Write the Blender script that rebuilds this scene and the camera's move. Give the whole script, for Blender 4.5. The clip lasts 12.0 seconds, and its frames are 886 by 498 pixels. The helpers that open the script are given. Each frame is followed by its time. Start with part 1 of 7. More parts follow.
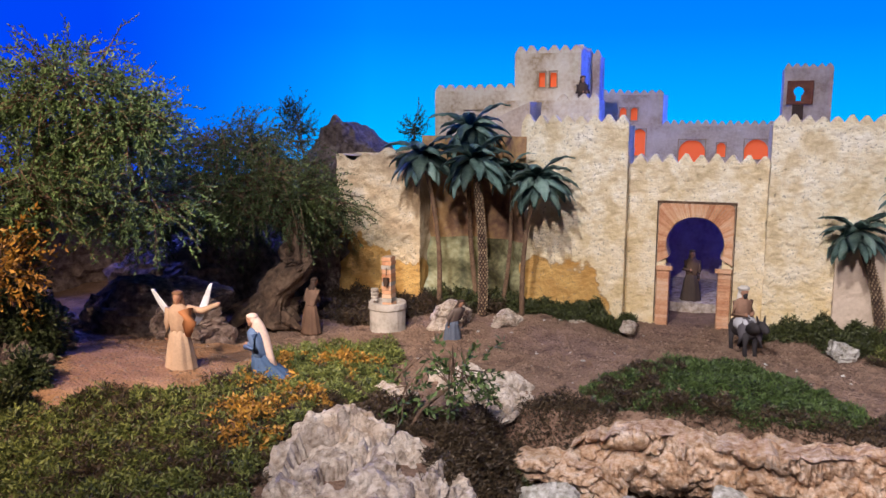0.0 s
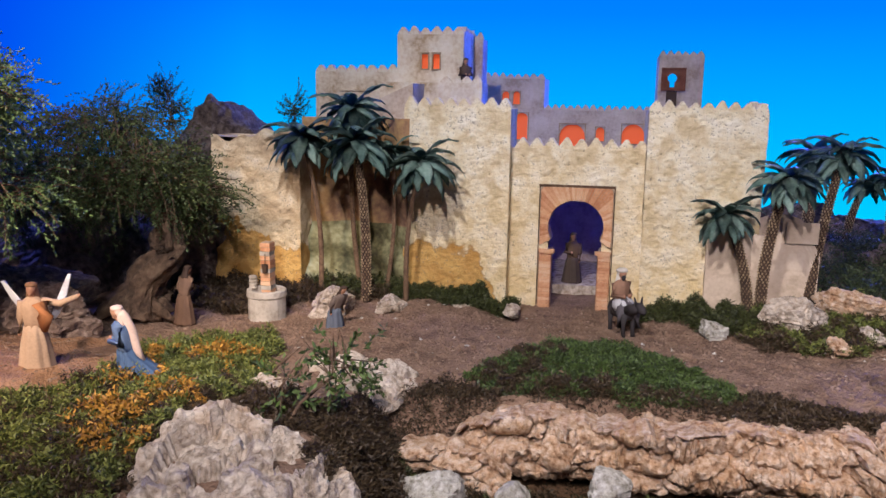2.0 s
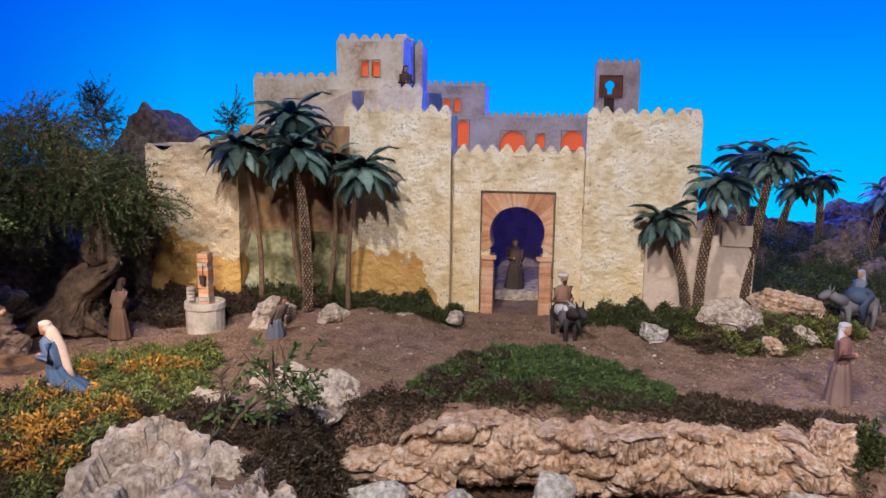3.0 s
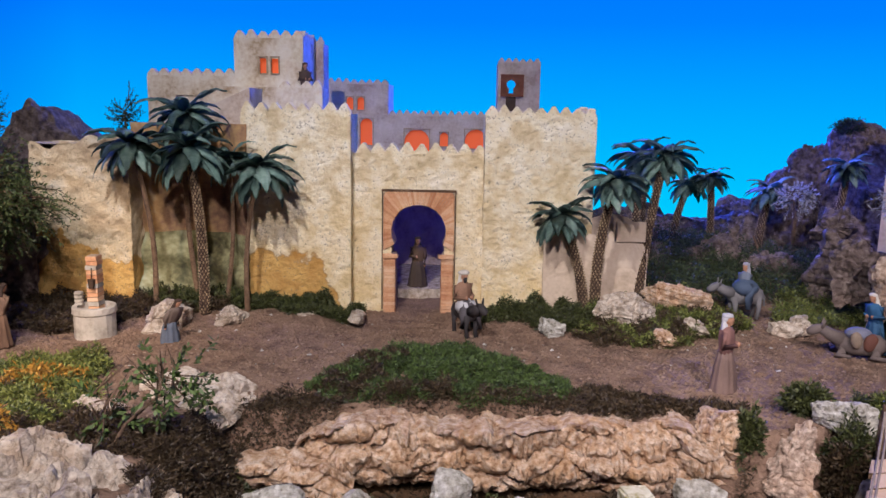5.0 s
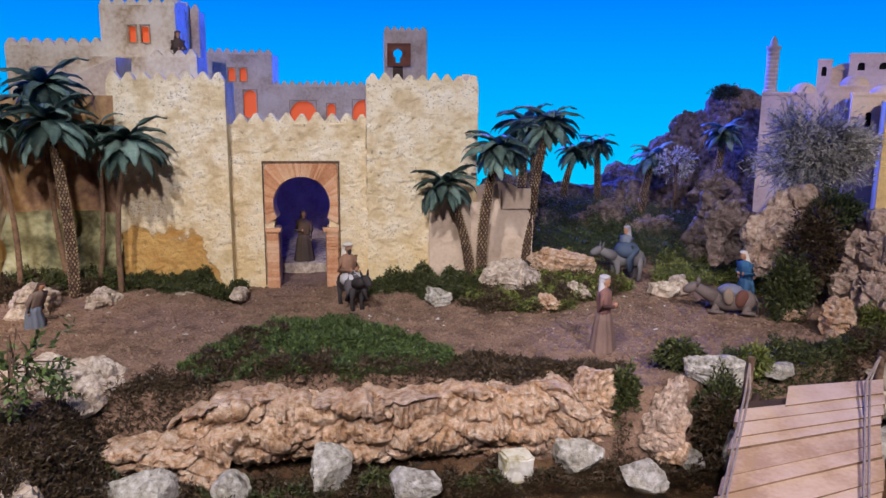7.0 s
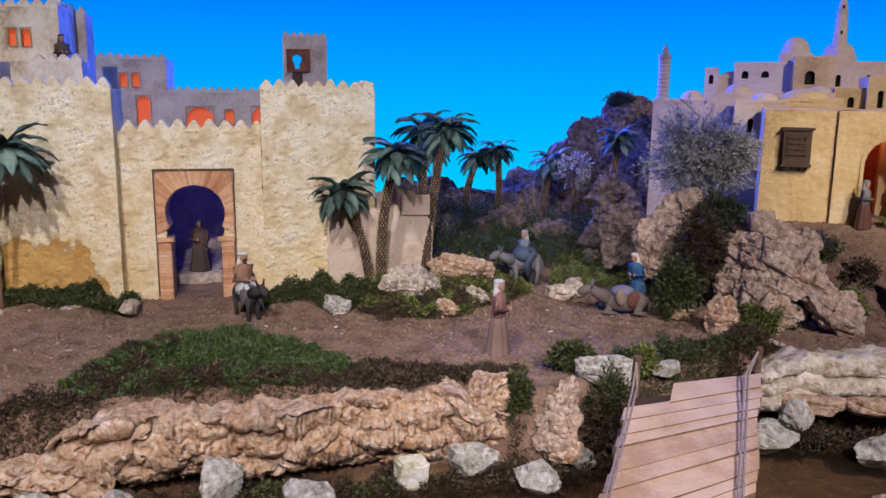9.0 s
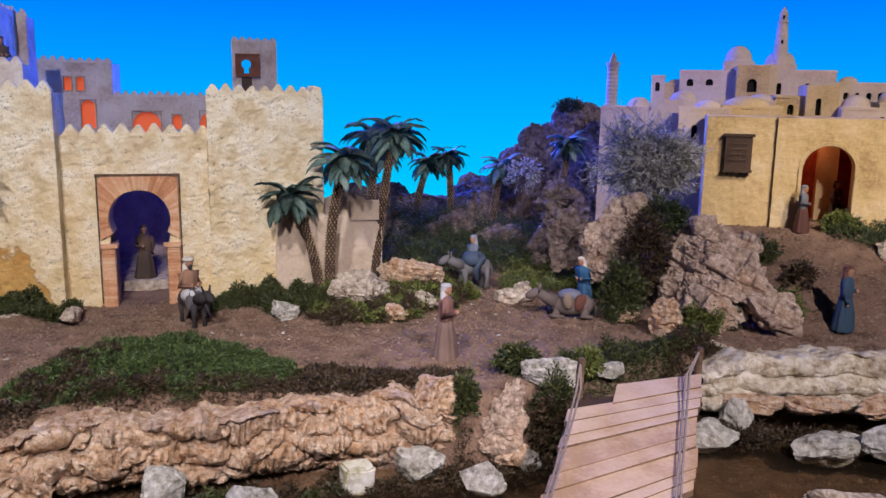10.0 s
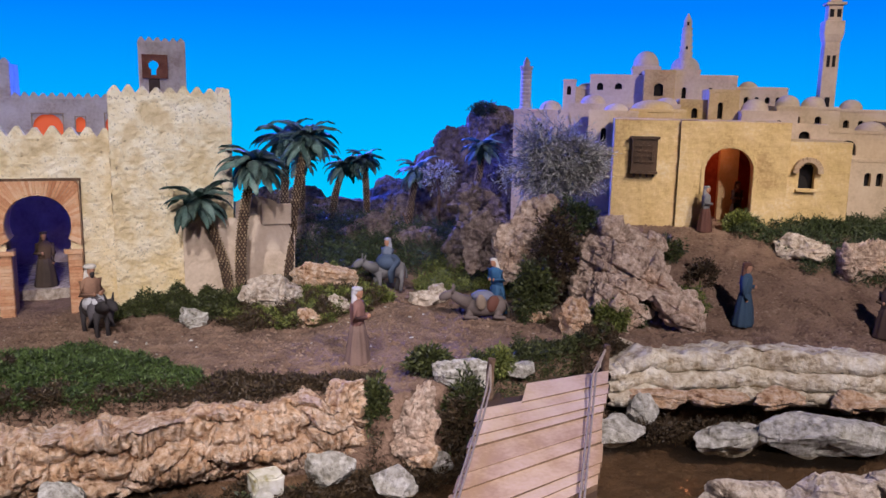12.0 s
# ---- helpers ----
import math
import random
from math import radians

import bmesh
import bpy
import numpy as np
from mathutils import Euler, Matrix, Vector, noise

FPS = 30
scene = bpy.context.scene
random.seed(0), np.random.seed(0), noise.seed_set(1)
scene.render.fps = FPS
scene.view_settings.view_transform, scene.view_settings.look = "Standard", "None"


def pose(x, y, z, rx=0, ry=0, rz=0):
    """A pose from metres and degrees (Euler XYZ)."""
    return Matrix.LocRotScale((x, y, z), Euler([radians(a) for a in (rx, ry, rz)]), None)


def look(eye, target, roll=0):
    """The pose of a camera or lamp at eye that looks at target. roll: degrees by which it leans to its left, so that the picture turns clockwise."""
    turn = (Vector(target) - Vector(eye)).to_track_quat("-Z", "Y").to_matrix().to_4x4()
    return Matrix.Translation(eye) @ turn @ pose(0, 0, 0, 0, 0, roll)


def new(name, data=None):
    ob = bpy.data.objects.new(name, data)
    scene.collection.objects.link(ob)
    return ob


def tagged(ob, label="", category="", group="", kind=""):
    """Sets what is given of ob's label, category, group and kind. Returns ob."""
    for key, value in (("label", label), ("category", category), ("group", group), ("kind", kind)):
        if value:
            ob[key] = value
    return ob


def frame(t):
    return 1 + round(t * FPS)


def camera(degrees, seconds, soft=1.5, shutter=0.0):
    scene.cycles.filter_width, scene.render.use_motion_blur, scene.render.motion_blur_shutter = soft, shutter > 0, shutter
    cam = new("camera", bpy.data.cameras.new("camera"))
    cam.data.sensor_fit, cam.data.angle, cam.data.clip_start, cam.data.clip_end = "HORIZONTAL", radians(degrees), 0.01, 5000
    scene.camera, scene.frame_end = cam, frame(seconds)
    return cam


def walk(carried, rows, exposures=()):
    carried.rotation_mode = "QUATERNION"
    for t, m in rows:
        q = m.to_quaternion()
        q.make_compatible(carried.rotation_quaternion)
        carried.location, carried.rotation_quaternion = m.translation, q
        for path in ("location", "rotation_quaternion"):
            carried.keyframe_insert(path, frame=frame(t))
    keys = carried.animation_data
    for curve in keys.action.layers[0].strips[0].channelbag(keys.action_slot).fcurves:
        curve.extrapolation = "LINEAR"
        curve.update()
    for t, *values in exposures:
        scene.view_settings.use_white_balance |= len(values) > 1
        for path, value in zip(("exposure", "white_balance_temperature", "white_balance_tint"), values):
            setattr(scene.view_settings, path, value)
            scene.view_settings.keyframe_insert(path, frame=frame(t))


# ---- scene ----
cam = camera(57.3, 12.0)
PATH = [
    (0, (0.277, -0.064, 0.82), (-0.393, 1.792, 0.491), 0.0),
    (0.5, (0.271, -0.041, 0.817), (-0.346, 1.828, 0.457), 0.2),
    (1, (0.271, -0.01, 0.814), (-0.273, 1.876, 0.433), 0.5),
    (1.5, (0.276, -0.002, 0.813), (-0.199, 1.902, 0.431), 0.8),
    (2, (0.274, -0.002, 0.816), (-0.126, 1.922, 0.448), 0.9),
    (2.5, (0.273, 0.002, 0.816), (-0.061, 1.941, 0.462), 0.8),
    (3, (0.283, 0.013, 0.812), (0.015, 1.964, 0.465), 0.7),
    (5, (0.333, 0.021, 0.811), (0.275, 1.99, 0.464), 1.0),
    (5.5, (0.347, 0.026, 0.804), (0.337, 1.995, 0.456), 0.9),
    (6, (0.366, 0.031, 0.798), (0.411, 1.997, 0.433), 0.7),
    (6.5, (0.395, 0.042, 0.794), (0.496, 2.001, 0.406), 0.4),
    (7, (0.419, 0.055, 0.787), (0.588, 2.006, 0.383), 0.4),
    (9, (0.478, 0.051, 0.789), (0.855, 1.976, 0.401), 0.6),
    (9.5, (0.492, 0.036, 0.787), (0.922, 1.953, 0.413), 0.8),
    (10, (0.507, 0.036, 0.785), (0.987, 1.941, 0.414), 0.9),
    (10.5, (0.515, 0.036, 0.784), (1.04, 1.93, 0.415), 1.1),
    (11, (0.528, 0.035, 0.784), (1.095, 1.917, 0.414), 1.1),
    (11.5, (0.535, 0.029, 0.78), (1.153, 1.896, 0.416), 1.2),
    (12, (0.547, 0.026, 0.783), (1.206, 1.88, 0.423), 1.1),
]
walk(cam, [(t, look(eye, target, roll)) for t, eye, target, roll in PATH], [(0, 0.15), (1, 0.12), (2, 0.05), (3, 0.0), (12, 0.0)])

# ---- light ----
world = bpy.data.worlds.new("hall")
scene.world = world
world.use_nodes = True
world.node_tree.nodes["Background"].inputs["Color"].default_value = (0.045, 0.08, 0.34, 1)
world.node_tree.nodes["Background"].inputs["Strength"].default_value = 2.0
scene.view_settings.exposure = 0.0


def stage_spot(name, eye, target, watts, color, angle=70, blend=0.5, size=0.06):
    lamp = bpy.data.lights.new(name, "SPOT")
    lamp.energy, lamp.color, lamp.spot_size, lamp.spot_blend, lamp.shadow_soft_size = watts, color, radians(angle), blend, size
    ob = new(name, lamp)
    ob.matrix_world = look(eye, target)
    return ob


stage_spot("stage_spot", (-0.5, -0.2, 3.2), (-0.1, 3.1, 0.6), 410, (1.0, 0.93, 0.95), 56, 0.6)
stage_spot("stage_spot", (2.7, -0.3, 3.0), (3.36, 3.3, 0.68), 510, (1.0, 0.84, 0.7), 33, 0.5)
stage_spot("stage_spot", (-1.3, -0.5, 2.1), (-1.5, 1.88, 0.18), 470, (1.0, 0.74, 0.56), 40, 0.8)
stage_spot("stage_spot", (0.2, -1.0, 2.3), (0.2, 1.85, -0.1), 400, (1.0, 0.88, 0.92), 58, 0.9)
stage_spot("stage_spot", (1.9, -0.9, 2.4), (2.15, 1.8, -0.15), 500, (1.0, 0.88, 0.92), 56, 0.9)
# Unseen blue lamps aimed at the set, added for the backdrop lighting's spill.
stage_spot("blue_flood", (1.1, 4.1, 1.35), (2.5, 3.7, 0.6), 105, (0.08, 0.12, 1.0), 80, 0.8, 0.1)
stage_spot("blue_flood", (-3.0, 3.3, 1.7), (-1.75, 2.2, 0.5), 130, (0.1, 0.14, 1.0), 80, 0.8, 0.1)
stage_spot("cyclorama_spill", (-0.3, 6.4, 1.9), (-0.3, 4.2, 0.9), 300, (0.05, 0.1, 1.0), 62, 0.8, 0.3)
stage_spot("cyclorama_spill", (1.3, 6.2, 1.5), (-0.3, 4.2, 0.9), 520, (0.05, 0.1, 1.0), 70, 0.8, 0.3)
stage_spot("cyclorama_spill", (1.7, 6.4, 1.2), (1.8, 4.4, 0.35), 520, (0.05, 0.1, 1.0), 62, 0.8, 0.3)
stage_spot("cyclorama_spill", (1.4, 6.2, 1.5), (2.7, 4.3, 0.75), 850, (0.07, 0.1, 1.0), 62, 0.8, 0.3)


# ---- materials ----
def node_material(name, rough=0.9):
    m = bpy.data.materials.new(name)
    m.use_nodes = True
    b = m.node_tree.nodes["Principled BSDF"]
    b.inputs["Roughness"].default_value = rough
    return m, m.node_tree, b


def mottled(name, colors, scale=8.0, fine=90.0, rough=0.9, bump=0.4, depth=0.004, spread=0.5, random_tint=0.0, island=False, metal=0.0):
    """Two scales of noise over a colour ramp, with fine relief."""
    m, nt, b = node_material(name, rough)
    b.inputs["Metallic"].default_value = metal
    N, L = nt.nodes.new, nt.links.new
    tc = N("ShaderNodeTexCoord")
    big, small = N("ShaderNodeTexNoise"), N("ShaderNodeTexNoise")
    big.inputs["Scale"].default_value, big.inputs["Detail"].default_value = scale, 6
    small.inputs["Scale"].default_value, small.inputs["Detail"].default_value = fine, 5
    L(tc.outputs["Object"], big.inputs["Vector"])
    L(tc.outputs["Object"], small.inputs["Vector"])
    mix = N("ShaderNodeMath")
    mix.operation = "MULTIPLY_ADD"
    L(small.outputs["Fac"], mix.inputs[0])
    mix.inputs[1].default_value = 0.45
    L(big.outputs["Fac"], mix.inputs[2])
    last = mix.outputs[0]
    if random_tint:
        src = N("ShaderNodeNewGeometry").outputs["Random Per Island"] if island else N("ShaderNodeObjectInfo").outputs["Random"]
        add = N("ShaderNodeMath")
        add.operation = "MULTIPLY_ADD"
        L(src, add.inputs[0])
        add.inputs[1].default_value = random_tint
        L(last, add.inputs[2])
        sub = N("ShaderNodeMath")
        sub.operation = "SUBTRACT"
        L(add.outputs[0], sub.inputs[0])
        sub.inputs[1].default_value = random_tint / 2
        last = sub.outputs[0]
    ramp = N("ShaderNodeValToRGB")
    lo, hi = 0.72 - spread / 2, 0.72 + spread / 2
    els = ramp.color_ramp.elements
    while len(els) < len(colors):
        els.new(0.5)
    for k, c in enumerate(colors):
        els[k].position = lo + (hi - lo) * k / (len(colors) - 1)
        els[k].color = (*c, 1)
    L(last, ramp.inputs[0])
    L(ramp.outputs[0], b.inputs["Base Color"])
    if bump:
        bp = N("ShaderNodeBump")
        bp.inputs["Strength"].default_value, bp.inputs["Distance"].default_value = bump, depth
        L(mix.outputs[0], bp.inputs["Height"])
        L(bp.outputs[0], b.inputs["Normal"])
    return m


def plain(name, color, rough=0.8, bump=0.15):
    c = color
    return mottled(name, [tuple(v * 0.75 for v in c), c, tuple(min(1, v * 1.2) for v in c)], 12, 160, rough, bump, 0.001)


def glowing(name, color, strength):
    m, nt, b = node_material(name, 0.6)
    b.inputs["Base Color"].default_value = (*color, 1)
    b.inputs["Emission Color"].default_value = (*color, 1)
    b.inputs["Emission Strength"].default_value = strength
    return m


def leafy(name, dark, light, rough=0.6):
    """Leaf colours that vary from leaf to leaf."""
    m, nt, b = node_material(name, rough)
    N, L = nt.nodes.new, nt.links.new
    ramp = N("ShaderNodeValToRGB")
    ramp.color_ramp.elements[0].color, ramp.color_ramp.elements[1].color = (*dark, 1), (*light, 1)
    L(N("ShaderNodeNewGeometry").outputs["Random Per Island"], ramp.inputs[0])
    L(ramp.outputs[0], b.inputs["Base Color"])
    return m


def castle_plaster(name, patch, slope, start, ragged_by, whites):
    """Trowelled cream roughcast, yellower low down, with bare ochre render under a ragged edge and dark specks.
    The ochre reaches up to patch, less slope times the way past start."""
    m, nt, b = node_material(name, 0.95)
    N, L = nt.nodes.new, nt.links.new

    def math_node(op, a, c, d=None):
        n = N("ShaderNodeMath")
        n.operation = op
        for i, v in enumerate((a, c, d)):
            if v is None:
                continue
            if isinstance(v, (int, float)):
                n.inputs[i].default_value = v
            else:
                L(v, n.inputs[i])
        return n.outputs[0]

    def span(v, lo, hi):
        n = N("ShaderNodeMapRange")
        n.inputs["From Min"].default_value, n.inputs["From Max"].default_value = lo, hi
        L(v, n.inputs["Value"])
        return n.outputs[0]

    def blend(f, a, c):
        n = N("ShaderNodeMix")
        n.data_type = "RGBA"
        L(f, n.inputs[0])
        for i, v in ((6, a), (7, c)):
            if isinstance(v, tuple):
                n.inputs[i].default_value = (*v, 1)
            else:
                L(v, n.inputs[i])
        return n.outputs[2]

    geo = N("ShaderNodeNewGeometry")
    tex = []
    for scale, detail in ((3.4, 5), (13, 6), (42, 6), (120, 6)):
        n = N("ShaderNodeTexNoise")
        n.inputs["Scale"].default_value, n.inputs["Detail"].default_value = scale, detail
        if scale == 42:
            flat = N("ShaderNodeVectorMath")
            flat.operation = "MULTIPLY"
            flat.inputs[1].default_value = (1, 1, 1.3)
            L(geo.outputs["Position"], flat.inputs[0])
            L(flat.outputs[0], n.inputs["Vector"])
        else:
            L(geo.outputs["Position"], n.inputs["Vector"])
        tex.append(n.outputs["Fac"])
    big, mid, dab, fine = tex
    sep = N("ShaderNodeSeparateXYZ")
    L(geo.outputs["Position"], sep.inputs[0])
    x, z = sep.outputs["X"], sep.outputs["Z"]
    ramp = N("ShaderNodeValToRGB")
    for k, (p, c) in enumerate(zip((0.3, 0.68, 0.45, 0.56), whites)):
        el = ramp.color_ramp.elements[k] if k < 2 else ramp.color_ramp.elements.new(p)
        el.position, el.color = p, (*c, 1)
    L(math_node("MULTIPLY_ADD", dab, 0.28, math_node("MULTIPLY", mid, 0.76)), ramp.inputs[0])
    # yellow limewash that fades upwards unevenly
    wash = span(math_node("MULTIPLY_ADD", big, 0.9, z), 1.08, 0.5)
    col = blend(math_node("MULTIPLY", wash, 0.5), ramp.outputs[0], (0.72, 0.52, 0.2))
    ochre = N("ShaderNodeValToRGB")
    ochre.color_ramp.elements[0].position, ochre.color_ramp.elements[0].color = 0.32, (0.46, 0.24, 0.06, 1)
    ochre.color_ramp.elements[1].position, ochre.color_ramp.elements[1].color = 0.66, (0.66, 0.42, 0.14, 1)
    L(mid, ochre.inputs[0])
    past = math_node("MAXIMUM", math_node("SUBTRACT", x, start), 0.0)
    edge = math_node("MULTIPLY_ADD", past, slope, z)
    edge = math_node("MULTIPLY_ADD", mid, ragged_by, math_node("MULTIPLY_ADD", big, ragged_by * 1.6, edge))
    edge = math_node("MULTIPLY_ADD", dab, 0.05, edge)
    mean = ragged_by * 1.3 + 0.025
    col = blend(span(edge, patch + mean + 0.006, patch + mean - 0.006), col, ochre.outputs[0])
    # brown rim along the broken edge of the coat
    rim = math_node("SUBTRACT", 1.0, span(math_node("ABSOLUTE", math_node("SUBTRACT", edge, patch + mean), 0.0), 0.002, 0.012))
    col = blend(math_node("MULTIPLY", rim, 0.55), col, (0.34, 0.2, 0.08))
    specks = math_node("MAXIMUM", math_node("MULTIPLY", span(fine, 0.42, 0.34), span(mid, 0.4, 0.6)), span(dab, 0.33, 0.27))
    col = blend(math_node("MULTIPLY", specks, 0.65), col, (0.2, 0.17, 0.13))
    L(col, b.inputs["Base Color"])
    lumps = N("ShaderNodeTexVoronoi")
    lumps.feature = "SMOOTH_F1"
    lumps.inputs["Scale"].default_value = 46
    L(geo.outputs["Position"], lumps.inputs["Vector"])
    h = math_node("MULTIPLY_ADD", fine, 0.35, math_node("MULTIPLY_ADD", lumps.outputs["Distance"], -0.15, dab))
    bp = N("ShaderNodeBump")
    bp.inputs["Strength"].default_value, bp.inputs["Distance"].default_value = 0.8, 0.012
    L(h, bp.inputs["Height"])
    L(bp.outputs[0], b.inputs["Normal"])
    return m


def rock_material(name, colors, scale=9.0, crack=26.0, stain=(0.4, 0.2, 0.08), stained=0.2, rough=0.92, split=0.4):
    """Weathered stone: tones at two scales, crevices and pits painted dark as if shaded, rusty stains."""
    m, nt, b = node_material(name, rough)
    N, L = nt.nodes.new, nt.links.new

    def noise_at(sc, det, src):
        n = N("ShaderNodeTexNoise")
        n.inputs["Scale"].default_value, n.inputs["Detail"].default_value, n.inputs["Roughness"].default_value = sc, det, 0.62
        L(src, n.inputs["Vector"])
        return n

    def span(v, lo, hi, top=1.0):
        n = N("ShaderNodeMapRange")
        n.inputs["From Min"].default_value, n.inputs["From Max"].default_value, n.inputs["To Max"].default_value = lo, hi, top
        L(v, n.inputs["Value"])
        return n.outputs[0]

    def blend(f, a, c):
        n = N("ShaderNodeMix")
        n.data_type = "RGBA"
        L(f, n.inputs[0])
        L(a, n.inputs[6])
        n.inputs[7].default_value = (*c, 1)
        return n.outputs[2]

    at = N("ShaderNodeTexCoord").outputs["Object"]
    big, mid, fine = noise_at(scale, 6, at), noise_at(scale * 4.5, 8, at), noise_at(170, 5, at)
    warp = N("ShaderNodeVectorMath")
    warp.operation = "MULTIPLY_ADD"
    L(mid.outputs["Color"], warp.inputs[0])
    warp.inputs[1].default_value = (0.12, 0.12, 0.05)
    L(at, warp.inputs[2])
    vor = N("ShaderNodeTexVoronoi")
    vor.feature = "DISTANCE_TO_EDGE"
    vor.inputs["Scale"].default_value = crack
    L(warp.outputs[0], vor.inputs["Vector"])
    mixed = N("ShaderNodeMath")
    mixed.operation = "MULTIPLY_ADD"
    L(mid.outputs["Fac"], mixed.inputs[0])
    mixed.inputs[1].default_value = 0.75
    half = N("ShaderNodeMath")
    half.operation = "MULTIPLY"
    L(big.outputs["Fac"], half.inputs[0])
    half.inputs[1].default_value = 0.35
    L(half.outputs[0], mixed.inputs[2])
    ramp = N("ShaderNodeValToRGB")
    els = ramp.color_ramp.elements
    while len(els) < len(colors):
        els.new(0.5)
    for k, c in enumerate(colors):
        els[k].position, els[k].color = 0.4 + 0.28 * k / (len(colors) - 1), (*c, 1)
    L(mixed.outputs[0], ramp.inputs[0])
    col = blend(span(noise_at(scale * 0.6, 4, at).outputs["Fac"], 0.54, 0.72, stained), ramp.outputs[0], stain)
    # Shade of the crevices and pits, put into the colour.
    both = N("ShaderNodeMath")
    both.operation = "MULTIPLY"
    L(span(vor.outputs["Distance"], 0.04, 0.0, split), both.inputs[0])
    L(span(big.outputs["Fac"], 0.4, 0.55), both.inputs[1])
    col = blend(both.outputs[0], col, (0.07, 0.05, 0.04))
    col = blend(span(fine.outputs["Fac"], 0.37, 0.29, 0.6), col, (0.09, 0.065, 0.05))
    L(col, b.inputs["Base Color"])
    h = N("ShaderNodeMath")
    h.operation = "MULTIPLY_ADD"
    L(span(vor.outputs["Distance"], 0.0, 0.07), h.inputs[0])
    h.inputs[1].default_value = 0.25 * split
    L(mid.outputs["Fac"], h.inputs[2])
    g = N("ShaderNodeMath")
    g.operation = "MULTIPLY_ADD"
    L(fine.outputs["Fac"], g.inputs[0])
    g.inputs[1].default_value = 0.3
    L(h.outputs[0], g.inputs[2])
    bp = N("ShaderNodeBump")
    bp.inputs["Strength"].default_value, bp.inputs["Distance"].default_value = 0.9, 0.012
    L(g.outputs[0], bp.inputs["Height"])
    L(bp.outputs[0], b.inputs["Normal"])
    return m


PLASTER = castle_plaster("castle_plaster", 0.2, 2.2, -0.24, 0.22, [(0.5, 0.4, 0.24), (0.88, 0.84, 0.73), (0.7, 0.59, 0.39), (0.83, 0.76, 0.59)])
WALL_WASH = castle_plaster("peeling_wall_wash", 0.24, 0.0, 0.0, 0.75, [(0.34, 0.26, 0.2), (0.76, 0.7, 0.6), (0.55, 0.44, 0.31), (0.7, 0.6, 0.44)])
SMOOTH_PLASTER = mottled("weathered_plaster", [(0.46, 0.34, 0.22), (0.68, 0.58, 0.46), (0.79, 0.72, 0.62), (0.85, 0.8, 0.72)], 9, 60, 0.92, 0.7, 0.008, 0.42)
GREY_PLASTER = mottled("grey_plaster", [(0.42, 0.32, 0.26), (0.58, 0.49, 0.43), (0.68, 0.6, 0.55)], 9, 70, 0.92, 0.5, 0.006, 0.4)
# Brown render, its colour darkened for the palms' shadows on the wall.
SHADED_RENDER = mottled("shaded_render", [(0.16, 0.09, 0.06), (0.32, 0.19, 0.11), (0.48, 0.31, 0.14), (0.52, 0.4, 0.27)], 4, 40, 0.92, 0.4, 0.006, 0.4)
RED_BRICK = mottled("dark_red_brick", [(0.16, 0.05, 0.03), (0.3, 0.12, 0.07)], 20, 120, 0.9, 0.4, 0.002)
# Drape greens lowered so that the colour carries the recess's shade.
DRAPE = mottled("painted_drape", [(0.03, 0.027, 0.02), (0.13, 0.125, 0.06), (0.3, 0.29, 0.15), (0.46, 0.46, 0.3)], 5, 50, 0.85, 0.2, 0.003)
BRICK = mottled("gate_brick", [(0.5, 0.22, 0.11), (0.66, 0.36, 0.2), (0.74, 0.5, 0.33)], 9, 120, 0.9, 0.4, 0.002, 0.5, 0.35)
MORTAR = mottled("mortar", [(0.36, 0.25, 0.17), (0.52, 0.41, 0.3)], 20, 120, 0.95, 0.3, 0.002)
TOWN_PLASTER = mottled("town_plaster", [(0.4, 0.27, 0.12), (0.56, 0.41, 0.19), (0.63, 0.47, 0.24), (0.68, 0.56, 0.36)], 7, 80, 0.9, 0.6, 0.006, 0.5)
TOWN_PALE = mottled("town_pale_plaster", [(0.46, 0.36, 0.26), (0.62, 0.5, 0.38), (0.7, 0.59, 0.48)], 7, 70, 0.9, 0.4, 0.004)
DARK_WOOD = mottled("dark_wood", [(0.03, 0.018, 0.01), (0.09, 0.05, 0.03)], 14, 120, 0.75, 0.4, 0.002)
# Near-black backing, painted in for the unlit inside of the town windows.
DARK = plain("dark_void", (0.012, 0.01, 0.012), 0.95, 0)
ORANGE_GLOW = glowing("lamplit_orange", (0.7, 0.11, 0.03), 0.5)
DIRT = mottled("dry_earth", [(0.1, 0.058, 0.038), (0.21, 0.132, 0.09), (0.3, 0.2, 0.142)], 12, 95, 0.97, 1.0, 0.03, 0.5)
PEBBLE = mottled("earth_crumbs", [(0.11, 0.066, 0.045), (0.19, 0.12, 0.082), (0.23, 0.15, 0.105), (0.25, 0.17, 0.12), (0.31, 0.22, 0.16)], 20, 90, 0.95, 0.3, 0.003, 0.7, 0.5, True)
BANDED = rock_material("banded_limestone", [(0.26, 0.2, 0.13), (0.52, 0.44, 0.32), (0.68, 0.62, 0.5), (0.78, 0.74, 0.66)], 8, 12, (0.4, 0.26, 0.12), 0.5, 0.92, 0.15)
LIMESTONE = rock_material("pale_limestone", [(0.2, 0.15, 0.11), (0.44, 0.36, 0.28), (0.6, 0.52, 0.43), (0.74, 0.67, 0.58)], 10, 24, (0.42, 0.26, 0.13), 0.5)
TRAVERTINE = rock_material("warm_travertine", [(0.24, 0.12, 0.06), (0.5, 0.32, 0.19), (0.63, 0.46, 0.33), (0.74, 0.61, 0.49)], 12, 30, (0.5, 0.26, 0.09), 0.6)
PINK_ROCK = rock_material("pinkish_crag", [(0.16, 0.11, 0.08), (0.4, 0.29, 0.22), (0.55, 0.43, 0.34), (0.7, 0.58, 0.48)], 11, 20, (0.46, 0.22, 0.08), 0.5)
